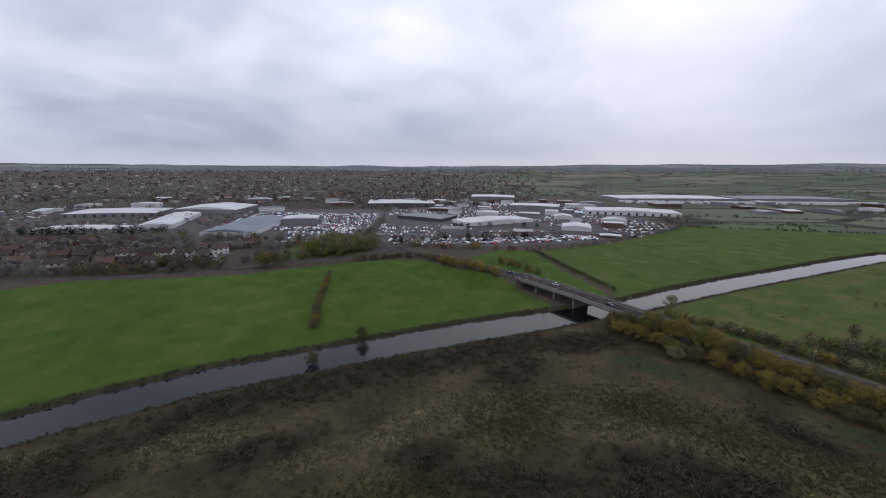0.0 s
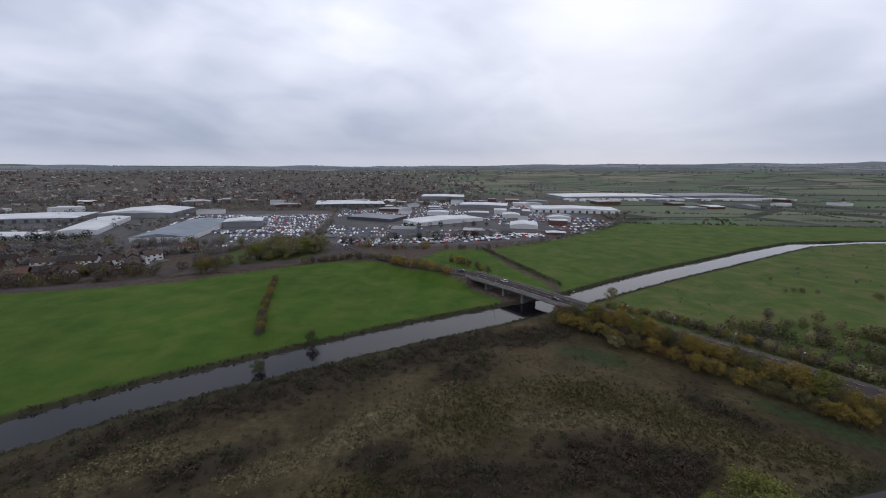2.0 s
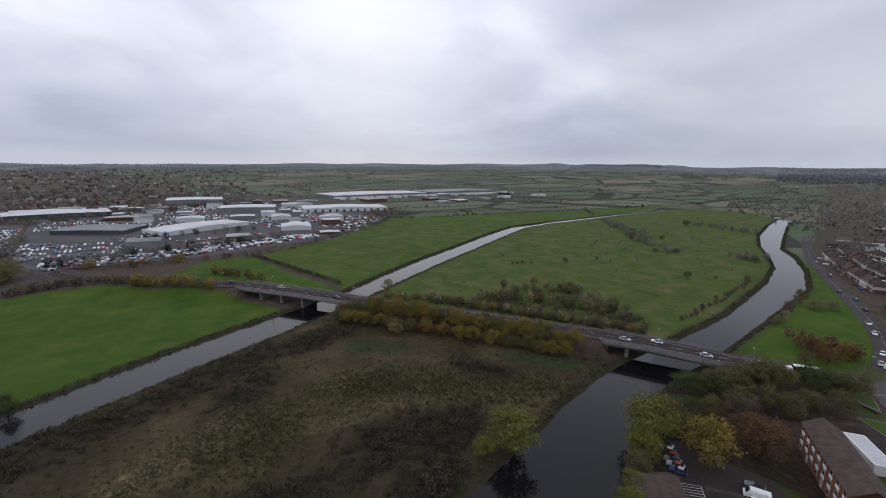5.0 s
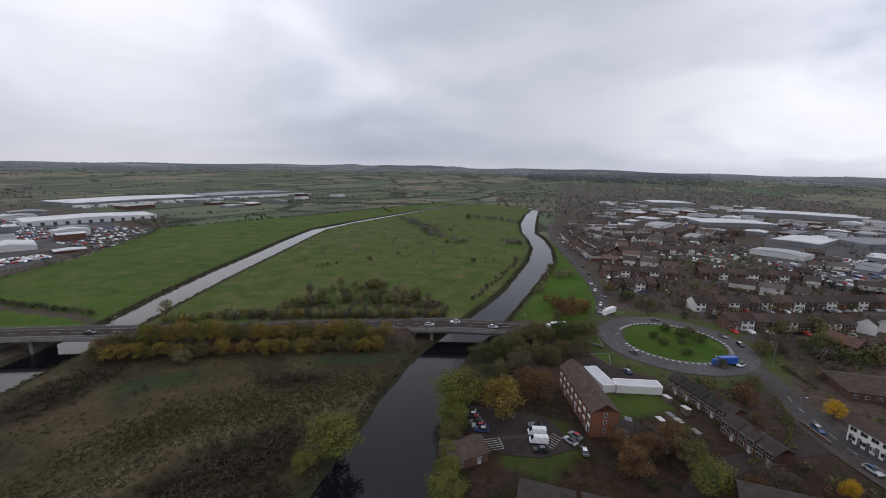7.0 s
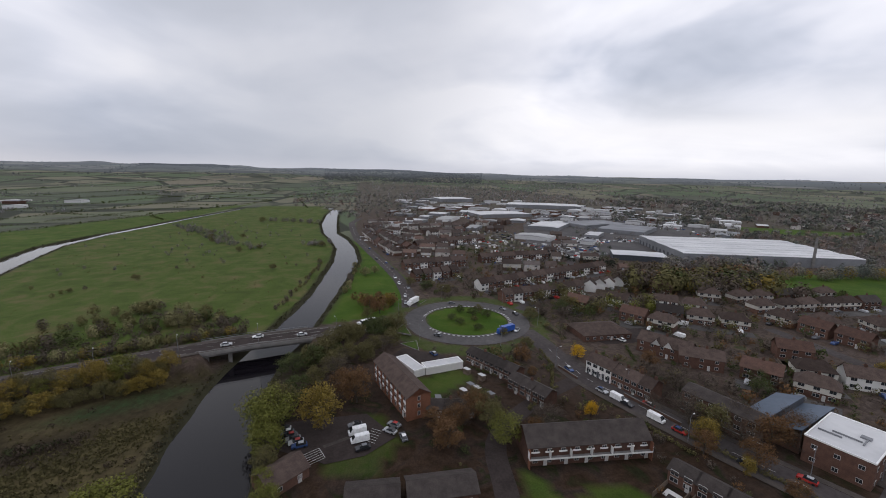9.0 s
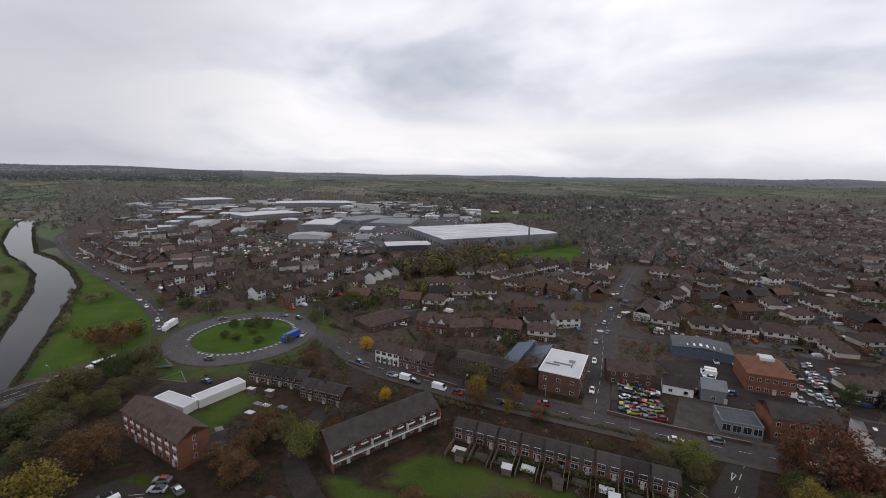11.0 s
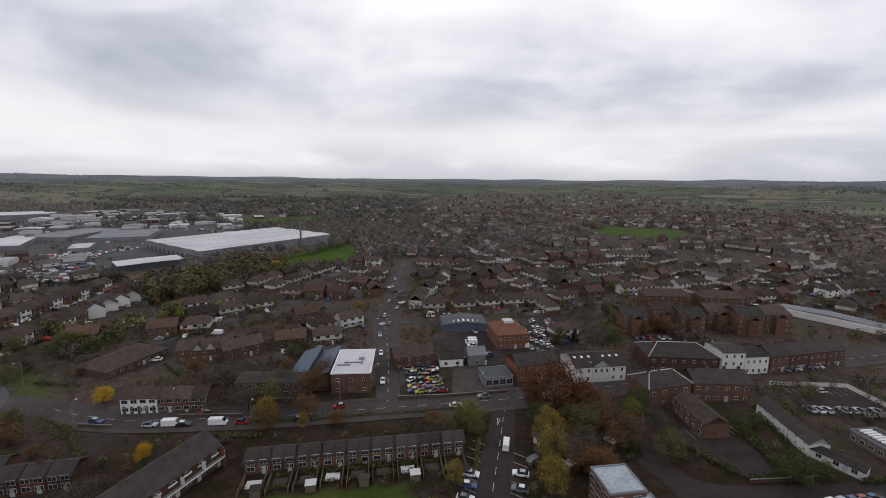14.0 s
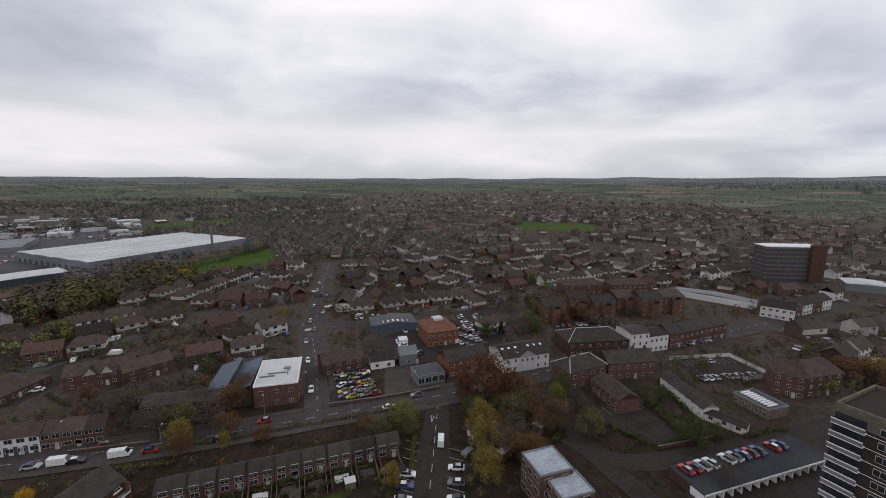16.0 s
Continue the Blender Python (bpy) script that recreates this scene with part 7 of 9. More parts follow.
rank((47, -214), (33, -183), 0.55, "cars behind the offices", (2, 9))
rank((39, -218), (27, -188), 0.55, "cars behind the offices", (5,))
rank((70, -184), (58, -190), -1.0, "cars behind the offices", (1,), (3,))
rank((68, -176), (58, -156), 0.5, "cars behind the offices", (4,), (1, 2))
rank((-3, -210), (-20, -218), -1.15, "cars behind the town houses", (3,))
rank((-24, -214), (-38, -220), -1.15, "cars behind the town houses", (1,))
rank((102, -196), (84, -206), -1.05, "cars before the semi-detached houses", (2, 5))
rank((-58, -198), (-74, -210), 2.5, "cars along the main street", (3,))
lot("car_park", [(52, -222), (30, -236), (20, -182), (38, -176)], "asphalt car park beside the offices", 0.165)
lot("car_park", [(-1, -192), (-4, -216), (-40, -226), (-42, -206)], "asphalt car park before the stepped flats", 0.165)
for k in range(14):
    vehicle(CAR, -8 - (k % 7) * 2.8, -190 - (k // 7) * 6.5 - (k % 7) * 1.1, -1.1, 0.20, "cars behind the town houses")
for k in range(9):
    if k not in (3, 7):
        vehicle(CAR, -57 - 2.5 * k, -165.5 - 1.0 * k, -1.1, 0.20, "cars in the walled car park")
vehicle(CAR, -62, -181, 0.4, 0.20)
vehicle(CAR, -65, -182.5, 0.4, 0.20)
for k in range(13):
    if k not in (4, 10):
        p = DECK_POSE @ Vector((-DECK_W / 2 + 2.5 + 2.75 * k, 7.6, 2.72))
        vehicle(CAR, p.x, p.y, math.atan2(DECK_POSE[1][1], DECK_POSE[0][1]) + 0.12, p.z, "cars on the parking deck", "car parked nose-in on the garage deck")
for k in range(6):
    vehicle(CAR, 104.2 + 1.5 * k, 30.5 + 1.3 * k, 1.9, 0.20, "cars by the river", "pale car parked beside the river trees")
for k, what in enumerate((CAR, VAN, VAN, CAR)):
    vehicle(what, 102.5 + 3.6 * k, 13.0 + 1.2 * k, 1.9, 0.20, "vehicles by the flats")
for x, y, a in ((110, 6, 1.0), (113, 5, 1.0), (107, 2, 0.3), (150, 0, 0.6), (163, -9, 0.5), (183, -86, 0.6), (182, -92, 0.6), (176, -97, 0.6), (205, -122, 0.5)):
    vehicle(CAR, x, y, a, 0.20)
for x, y, a in ((215, -130, 1.0), (196, -140, 0.9), (180, -128, 0.4)):
    vehicle(VAN, x, y, a)


def lorry(x, y, turn, box_mat, cab_mat, label, z):
    m = Matrix.Translation((x, y, z)) @ Matrix.Rotation(turn, 4, "Z") @ Matrix.Diagonal((0.8, 0.9, 0.9, 1))
    top = thing("lorry", label, "lorry", m)
    put("trailer", Build().box(-6, -1.25, 1.0, 3.6, 1.25, 3.9).mesh("trailer", box_mat), top)
    put("trailer_roof", Build().box(-6, -1.25, 3.9, 3.6, 1.25, 3.98).mesh("trailer_roof", PAINT if box_mat is NAVY else box_mat), top)
    cab = put("cab", section([[(4.0, 0.5), (6.2, 0.5), (6.25, 1.6), (5.9, 3.0), (4.0, 3.2)]], cab_mat, "cab", 1.2), top)
    put("windscreen", section([[(6.2, 1.75), (5.93, 2.8), (5.8, 2.8), (6.05, 1.7)]], GLASS, "windscreen", 1.05), cab)
    for px in (-5, -3.8, 5.2):
        for py in (-1.1, 1.1):
            put("wheel", WHEEL, top, Matrix.Translation((px, py, 0.5)) @ Matrix.Diagonal((1.5, 1.5, 1.5, 1)))


lorry(187, -45, 2.1, BLUE_PAINTWORK, BLUE_PAINTWORK, "bright blue box lorry on the roundabout", 0.22)
lorry(*on_road(BYPASS, 14.6, 2.0), NAVY, WHITE_PAINTWORK, "lorry with a navy trailer and white cab", 2.2)
lorry(232, 0, 2.6, WHITE_PAINTWORK, WHITE_PAINTWORK, "white box lorry waiting at the roundabout", 0.3)
for o in (CAR, VAN, SCRAP):
    for c in (*o.children_recursive, o):
        bpy.data.objects.remove(c)

# ---------------------------------------------------------------- trees among the buildings
SINGLE = [(111, 41, 14, "lime", 1.1), (106, 39.5, 13, "lime", 1.0), (101, 38.5, 10, "lime", 1.1), (95, 36.5, 7, "olive", 1.1), (89, 34.5, 6, "lime", 1.2), (83, 32, 6, "lime", 1.2), (76, 30, 7, "lime", 1.3), (112, 26, 14.5, "yellow", 1.05), (127, 18, 13, "rust", 0.95), (130, 22, 11, "rust", 0.95), (121, 41, 11, "olive", 1.2), (117, 44, 9, "green", 1.3), (130, 38, 9, "green", 1.2), (138, 34, 8, "olive", 1.2),
          (120, -20, 8, "rust", 1.2), (104, -27, 9.5, "lime", 1.1), (112, -24, 9, "olive", 1.1), (116, -14, 8, "bare", 1.2), (110, -8, 8, "rust", 1.1), (158, -69, 6.5, "gold", 1.25), (101, -84, 9, "yellow", 0.9), (97, -81, 8, "rust", 0.9),
          (116, -57, 5.5, "gold", 0.9), (119, -79, 6, "bare", 1.2), (111, -86, 9, "bare", 1.2), (106, -90, 10, "olive", 1.1), (100, -94, 9, "bare", 1.2), (92, -92, 8, "rust", 1.0), (88, -86, 6, "yellow", 0.7),
          (156, -45, 7, "rust", 1.2), (184, -43, 4, "olive", 1.4), (168, -50, 6, "olive", 1.2), (54, -105, 4.5, "rust", 1.5), (44, -110, 8, "lime", 1.2), (48, -103, 6, "olive", 1.2), (40, -106, 6, "olive", 1.0),
          (19, -110, 12, "yellow", 0.75), (17, -101, 12, "yellow", 0.75), (15, -91, 11, "yellow", 0.75), (21, -131, 16, "copper", 1.2), (13, -129, 13, "copper", 1.1), (27, -126, 11, "copper", 1.0), (24, -121, 7, "green", 1.1), (16, -121, 7, "green", 1.2), (9, -126, 9, "olive", 1.0),
          (38, -85, 6, "yellow", 0.9), (-2.7, -130, 10, "lime", 0.8), (-4, -138, 10, "green", 0.8), (-12, -118, 9, "olive", 1.1), (-40, -121, 9, "green", 1.25), (-48, -126, 5, "green", 1.3), (-95, -165, 7, "lime", 1.2),
          (-114, -174, 11, "rust", 1.6), (-120, -180, 10, "yellow", 1.4), (-112, -182, 9, "rust", 1.3), (-33, -140, 5, "green", 1.3), (-38, -146, 5, "green", 1.3), (2, -118, 7, "rust", 1.3), (10, -112, 8, "bare", 1.3), (4, -106, 6, "rust", 1.4), (140, -188, 6, "yellow", 1.3),
          (28, -186, 9, "green", 1.0), (22, -192, 8, "conifer", 1.6), (6, -196, 8, "green", 1.1), (-8, -216, 8, "rust", 1.2), (-60, -176, 6, "olive", 1.1), (-20, -224, 8, "rust", 1.3), (30, -205, 5, "lime", 1.1),
          (136, -130, 6, "green", 1.5), (128, -124, 6, "green", 1.4), (150, -96, 7, "rust", 1.3), (140, -92, 6, "bare", 1.3), (205, -150, 8, "lime", 1.5), (228, -138, 8, "lime", 1.4), (216, -82, 8, "green", 1.3), (224, -92, 7, "yellow", 1.2), (236, -78, 8, "olive", 1.3),
          (230, -70, 6, "olive", 1.3), (216, 18, 8, "rust", 1.1), (222, 24, 9, "rust", 1.1), (230, 14, 8, "yellow", 1.0), (210, 24, 6, "olive", 1.2), (236, 20, 7, "rust", 1.0), (301, 36, 7, "pale", 1.3), (310, 30, 6, "pale", 1.2),
          (252, -20, 7, "olive", 1.4), (262, -8, 7, "green", 1.4), (275, 2, 6, "olive", 1.4), (288, -6, 6, "green", 1.4), (200, -24, 3.5, "green", 1.6), (206, -20, 3.5, "green", 1.5), (204, -32, 3.0, "olive", 1.6), (212, -32, 5, "green", 1.4), (210, -40, 4.5, "green", 1.4), (218, -26, 4.5, "green", 1.4), (217, -36, 5, "olive", 1.3), (192, -32, 3.2, "green", 1.6),
          (222, -87, 9, "olive", 1.3), (213, -70, 9, "bare", 1.2), (206, -62, 7, "olive", 1.3), (130, -94, 10, "bare", 1.3), (115, -88, 9, "bare", 1.3), (100, -103, 10, "rust", 1.1), (110, -101, 10, "bare", 1.3), (10, -108, 9, "bare", 1.3), (-2, -122, 9, "rust", 1.2), (-9, -131, 8, "bare", 1.3), (50, -100, 5, "bare", 1.4), (12, -196, 9, "bare", 1.4), (-14, -226, 8, "rust", 1.4), (20, -224, 8, "bare", 1.4), (6, -206, 7, "olive", 1.3), (-44, -236, 8, "bare", 1.3), (196, 112, 8, "pale", 1.1), (212, 107, 7, "olive", 1.2), (40, 20, 6, "lime", 1.2)]
for x, y, tall, leaf, wide in SINGLE:
    tree(x, y, tall, leaf, wide)
row([(146, 44), (160, 36), (172, 27), (184, 12), (188, 2)], 3.0, 8.5, ["olive", "green", "olive", "olive"], 1.2, 3.0, "dark trees below the bridge road", 21)
row([(142, 32), (156, 24), (174, 8)], 4, 7.5, ["bare", "olive", "olive"], 1.2, 3.0, "dark trees below the bridge road", 22)
row([(-104, 336), (-75, 350), (-45, 372)], 5.0, 14, ["pale", "lime", "pale"], 1.2, 5.0, "spreading trees at the junction", 23)
row([(-98, 352), (-60, 378)], 6.0, 14, ["pale", "olive", "lime"], 1.2, 6.0, "spreading trees at the junction", 24)
row([(-128, 296), (-112, 306)], 5.0, 9, ["yellow", "olive"], 1.2, 2.0, "spreading trees at the junction", 20)
row([(-420, 428), (-361, 432), (-279, 440)], 5.0, 11, ["conifer"], 1.0, 1.5, "dark conifers before the sheds", 25, True)
row([(-300, 274), (-240, 278), (-190, 284), (-150, 296)], 5, 9, ["bare", "bare", "bare", "olive"], 1.1, 4, "street trees beyond the meadow", 26, True)
row([(-340, 300), (-280, 330), (-200, 360), (-150, 380)], 3, 8, ["bare", "bare", "bare", "olive"], 1.2, 14, "garden trees beyond the meadow", 27, True)
row([(-340, 370), (-280, 390), (-200, 400)], 3, 9, ["bare", "bare", "bare"], 1.2, 12, "garden trees beyond the meadow", 28, True)
row([(-55, 180), (-63, 226), (-70, 276)], 2.0, 3.6, ["bare", "olive", "bare", "yellow"], 1.1, 0.8, "hedge across the meadow", 29)
row([(92, 361), (104, 290), (113, 238)], 2.4, 2.9, ["bare", "bare", "green"], 1.2, 0.6, "hedge down to the river", 30)
row([(60, 362), (95, 362), (140, 378), (187, 405), (230, 440)], 6, 6, ["bare", "rust", "bare", "green"], 1.2, 3, "trees along the field edge", 31, True)
row([(230, 440), (275, 472), (325, 520)], 5, 6, ["bare", "green", "bare"], 1.2, 3, "trees along the field edge", 32, True)
row([(271, -147), (275, -180), (273, -215), (282, -250)], 2.4, 15, ["olive", "bare", "olive", "rust", "bare"], 1.2, 9, "tree belt before the big shed", 33, True)
row([(255, -175), (245, -215), (240, -240)], 2.6, 14, ["olive", "bare", "bare", "olive", "yellow"], 1.2, 10, "tree belt before the big shed", 34, True)
row([(296, -262), (290, -330), (300, -395)], 5, 11, ["olive", "rust", "green", "yellow"], 1.2, 5, "tree belt beside the playing field", 35, True)
row([(258, -150), (262, -200), (262, -245)], 2.6, 15, ["olive", "bare", "olive", "green"], 1.2, 9, "tree belt before the big shed", 139, True)
row([(300, -165), (322, -225), (330, -280)], 4, 12, ["bare", "olive", "bare", "rust"], 1.2, 8, "tree belt before the big shed", 153, True)
row([(258, -90), (217, -101), (206, -84)], 3.2, 9, ["olive", "bare", "olive", "green"], 1.2, 5, "trees before the terrace", 154, True)
row([(222, -141), (216, -126), (228, -112)], 4, 9, ["lime", "olive", "bare"], 1.2, 4, "trees before the terrace", 155, True)
row([(8, -208), (2, -232), (20, -254)], 4.5, 10, ["bare", "olive", "green", "bare"], 1.2, 4, "trees round the stepped flats", 156, True)
row([(-18, -222), (-34, -206)], 4, 10, ["bare", "olive", "bare"], 1.2, 3, "trees round the stepped flats", 157, True)
row([(-190, -470), (-205, -550), (-250, -615)], 6, 13, ["bare", "olive", "rust"], 1.2, 12, "tall trees in the town", 158, True)
row([(40, -700), (60, -690), (48, -760)], 6, 15, ["yellow", "olive", "bare"], 1.2, 6, "tall trees in the town", 159, True)
row([(10, -300), (2, -285)], 4, 9, ["green", "bare", "lime"], 1.2, 4, "tall trees in the town", 160, True)
row([(238, -250), (232, -290)], 14, 7, ["lime", "green"], 1.2, 3, "round trees on the green", 36)
row([(385, -113), (329, -170)], 4, 7, ["conifer"], 1.6, 1.0, "tall conifer hedge before the yards", 37, True)
row([(0, 500), (60, 497), (140, 500)], 12, 9, ["conifer", "bare"], 1.0, 4, "trees among the sheds", 38, True)
row([(-340, 290), (-270, 292), (-200, 300), (-160, 310)], 2.6, 9, ["bare", "olive", "bare", "bare"], 1.1, 7, "garden trees beyond the meadow", 130, True)
row([(-330, 340), (-250, 350), (-170, 372)], 3, 8, ["bare", "olive", "bare"], 1.1, 9, "garden trees beyond the meadow", 131, True)
row([(-330, 402), (-260, 404), (-190, 408), (-120, 400)], 3, 9, ["olive", "bare", "bare", "lime"], 1.1, 6, "trees before the retail park", 132, True)
row([(-36, 398), (30, 420), (100, 428), (150, 445)], 3.6, 8, ["bare", "olive", "conifer", "bare"], 1.1, 5, "trees before the retail park", 133, True)
row([(-80, 395), (-66, 470), (-64, 560)], 7, 9, ["bare", "olive"], 1.1, 3, "trees before the retail park", 134, True)
row([(-20, 384), (10, 372), (50, 372)], 4, 7, ["olive", "yellow", "bare"], 1.1, 4, "trees before the retail park", 135, True)
row([(-70, 690), (60, 800), (250, 900)], 6, 10, ["bare", "green", "olive"], 1.1, 12, "tree belt beyond the retail park", 136, True)
row([(330, 530), (345, 600), (400, 612)], 5, 7, ["bare", "rust", "olive"], 1.1, 4, "trees along the field edge", 137, True)
row([(580, 318), (504, 251), (428, 184), (410, 150)], 3.2, 5.5, ["olive", "bare", "olive", "green"], 1.3, 9, "scrub over the river meadow", 140, True)
row([(560, 285), (490, 235), (440, 200)], 5, 5, ["olive", "bare"], 1.3, 16, "scrub over the river meadow", 141, True)
row([(655, 225), (637, 178), (613, 138)], 3.5, 7, ["olive", "bare", "olive"], 1.3, 9, "scrub over the river meadow", 142, True)
row([(434, 116), (432, 98), (446, 92)], 2.2, 6, ["olive", "bare"], 1.3, 5, "scrub over the river meadow", 143, True)
row([(213, 158), (223, 140), (209, 116), (210, 98)], 2.6, 7, ["olive", "bare", "pale", "olive"], 1.3, 6, "scrub behind the embankment", 144, True)
row([(190, 170), (205, 145), (200, 112)], 3.0, 6, ["olive", "bare", "olive"], 1.3, 6, "scrub behind the embankment", 145, True)
row([(222, 74), (271, 75), (315, 75), (356, 80)], 3.4, 3.4, ["olive", "bare"], 1.3, 2, "bushes along the river bank", 146, True)
row([(339, 46), (295, 45), (250, 42)], 5, 4.5, ["pale", "olive", "bare"], 1.3, 2.5, "bushes along the river bank", 147, True)
row([(240, 32), (226, 22), (236, 12)], 2.6, 8, ["rust", "olive", "yellow", "rust"], 1.2, 4, "trees beside the river road", 148, True)
row([(-150, 316), (-110, 326), (-70, 342)], 4, 8, ["olive", "bare", "lime", "bare"], 1.2, 6, "trees by the junction", 150, True)
row([(-148, 350), (-128, 384), (-100, 396)], 3.5, 8, ["olive", "bare", "olive"], 1.2, 5, "trees by the junction", 151, True)
row([(-320, 266), (-250, 274), (-180, 284)], 6, 7, ["bare", "olive", "bare"], 1.2, 3, "trees by the junction", 152, True)
# bushes over the river meadow
q = random.Random(5)
for k in range(420):
    x, y = q.uniform(190, 640), q.uniform(80, 330)
    px, py = np.array([x]), np.array([y])
    thick = math.exp(-((x - 430) / 90) ** 2 - ((y - 205) / 55) ** 2)
    if inside(px, py, FIELD_C)[0] and q.random() < 0.08 + thick and clear(x, y, 2, open_land=False, things=False):
        FAR_ROWS.setdefault(q.choice(("olive", "bare", "olive")), []).append((x, y, q.uniform(2.0, 4.2), q.uniform(1.3, 1.9)))
for x, y, tall in ((288, 190, 4.5), (257, 209, 3), (320, 109, 5), (425, 94, 6), (628, 225, 9), (410, 152, 5), (395, 165, 5), (450, 215, 5), (470, 225, 6), (500, 240, 6), (480, 195, 5)):
    tree(x, y, tall, "olive", 1.4, "bushes over the river meadow")


# thin brown trees over the lawns and along the street
q = random.Random(19)
for poly, count, leaves, tall in (([(100, -6), (126, -20), (112, -45), (98, -28), (85, -10)], 16, ("bare", "rust", "bare", "olive"), 7.5), ([(112, -82), (92, -96), (50, -122), (44, -116), (90, -84), (106, -76)], 12, ("bare", "olive", "bare", "rust"), 5.0),
                                  ([(126, -90), (96, -108), (100, -114), (130, -96)], 9, ("bare", "rust", "bare"), 8.0), ([(14, -140), (2, -150), (-6, -120), (6, -100), (26, -112)], 16, ("bare", "rust", "olive", "rust"), 8.0),
                                  ([(60, -20), (86, -40), (60, -60), (36, -66), (36, -40)], 8, ("bare", "bare", "rust"), 6.0), ([(150, -30), (175, -50), (168, -62), (140, -48)], 8, ("olive", "rust", "bare"), 4.0),
                                  ([(-40, -96), (-20, -120), (-30, -112), (-60, -108)], 4, ("rust", "bare"), 6.0)):
    made = 0
    xs, ys = [p[0] for p in poly], [p[1] for p in poly]
    while made < count:
        x, y = q.uniform(min(xs), max(xs)), q.uniform(min(ys), max(ys))
        if inside(np.array([x]), np.array([y]), poly)[0]:
            made += 1
            if FROM_ROAD[int((y + 1320) / GRID + 0.5), int((x + 720) / GRID + 0.5)] > -1.5:
                tree(x, y, tall * q.uniform(0.7, 1.3), q.choice(leaves), q.uniform(1.0, 1.4))


# ---------------------------------------------------------------- growth nobody could count
def growth(name, centres, sizes, per, spread, leaf, label, category, seed, mat=None, squat=0.8, blades=False):
    """Clumps of leaves, all in one mesh."""
    r = np.random.default_rng(seed)
    c = np.repeat(np.asarray(centres, float), per, 0)
    s = np.repeat(np.asarray(sizes, float), per)
    d = r.normal(size=c.shape)
    d /= np.linalg.norm(d, axis=1)[:, None]
    out = d.copy()
    d *= (r.uniform(0.2, 1, (len(c), 1)) ** 0.5) * s[:, None] * np.array([1, 1, squat])
    p = c + d
    p[:, 2] = np.maximum(p[:, 2], c[:, 2] - s * squat * 0.9)
    if blades:
        out = out * np.array([1.6, 1.6, 0.0])
    v, f = leaf_cloud(p, s * spread, seed, out)
    return tagged(new(name, mesh_from(name, v.tolist(), f.tolist(), mat or LEAF[leaf])), label, category, kind="stuff")


def spots_in(poly, count, seed, keep=None):
    r = np.random.default_rng(seed)
    xs, ys = [p[0] for p in poly], [p[1] for p in poly]
    x, y = r.uniform(min(xs), max(xs), count * 4), r.uniform(min(ys), max(ys), count * 4)
    ok = inside(x, y, poly)
    if keep is not None:
        ok &= keep(x, y)
    return x[ok][:count], y[ok][:count]


def patchy(x, y, scale, shift, level):
    return np.array([noise.noise((a / scale + shift, b / scale, shift)) for a, b in zip(x, y)]) > level


def off_water(x, y):
    ok = np.ones(x.shape, bool)
    for river in (RIVER_A, RIVER_B):
        d, s = segment_distance(x, y, river)
        ok &= d > line_at(river, s, 2) / 2 + 1.5
    return ok & (segment_distance(x, y, BYPASS)[0] > 9)


def scatter(name, poly, count, seed, lo, hi, per, spread, leaf, label, patch=None, mat=None, squat=0.8):
    keep = (lambda x, y: off_water(x, y) & patchy(x, y, *patch)) if patch else off_water
    x, y = spots_in(poly, count, seed, keep)
    s = np.random.default_rng(seed + 1).uniform(lo, hi, len(x))
    growth(name, np.stack([x, y, height(x, y) + s * squat * 0.55], 1), s, per, spread, leaf, label, "scrub", seed, mat, squat, name == "grass_stuff")


VIEW = [(-200, 60), (-127, 95), (-78, 129), (-16, 157), (50, 183), (80, 190), (95, 176), (130, 112), (150, 72), (112, 68), (87, 62), (50, 52), (10, 60), (-60, 60)]
BROWN_SCRUB = surface("dark_brown_scrub", [(0.042, 0.031, 0.023), (0.070, 0.052, 0.038)], 0.2, 1.0, vary=0.3, per="island", bump=0)
GREEN_SCRUB = surface("dark_green_scrub", [(0.026, 0.032, 0.014), (0.050, 0.056, 0.024)], 0.2, 1.0, vary=0.3, per="island", bump=0)
OLIVE_GRASS = surface("olive_marsh_grass", [(0.058, 0.052, 0.022), (0.094, 0.082, 0.036)], 0.2, 1.0, vary=0.35, per="island", bump=0)


def in_patches(name, patches, wanted, seed, lo, hi, per, spread, mat, label, squat=0.75, blades=False):
    """Clumps gathered in the given patches (x, y, half length, half width, turn), thinning towards their edges."""
    r = np.random.default_rng(seed)
    area = np.array([p[2] * p[3] for p in patches], float)
    cs, ss = [], []
    for (x, y, a, b, turn), n in zip(patches, (wanted * area / area.sum()).astype(int)):
        q, w = np.sqrt(r.random(n)) * (1 + 0.2 * r.normal(size=n)), r.uniform(0, 2 * math.pi, n)
        u, v = a * q * np.cos(w), b * q * np.sin(w)
        c, s = math.cos(radians(turn)), math.sin(radians(turn))
        px, py = x + c * u - s * v, y + s * u + c * v
        ok = off_water(px, py) & inside(px, py, MARSH)
        px, py = px[ok], py[ok]
        k = r.uniform(lo, hi, len(px)) * np.clip(1.25 - 0.4 * q[ok], 0.5, 1.2)
        cs.append(np.stack([px, py, height(px, py) + k * squat * 0.5], 1))
        ss.append(k)
    growth(name, np.concatenate(cs), np.concatenate(ss), per, spread, "olive", label, "scrub", seed, mat, squat, blades)


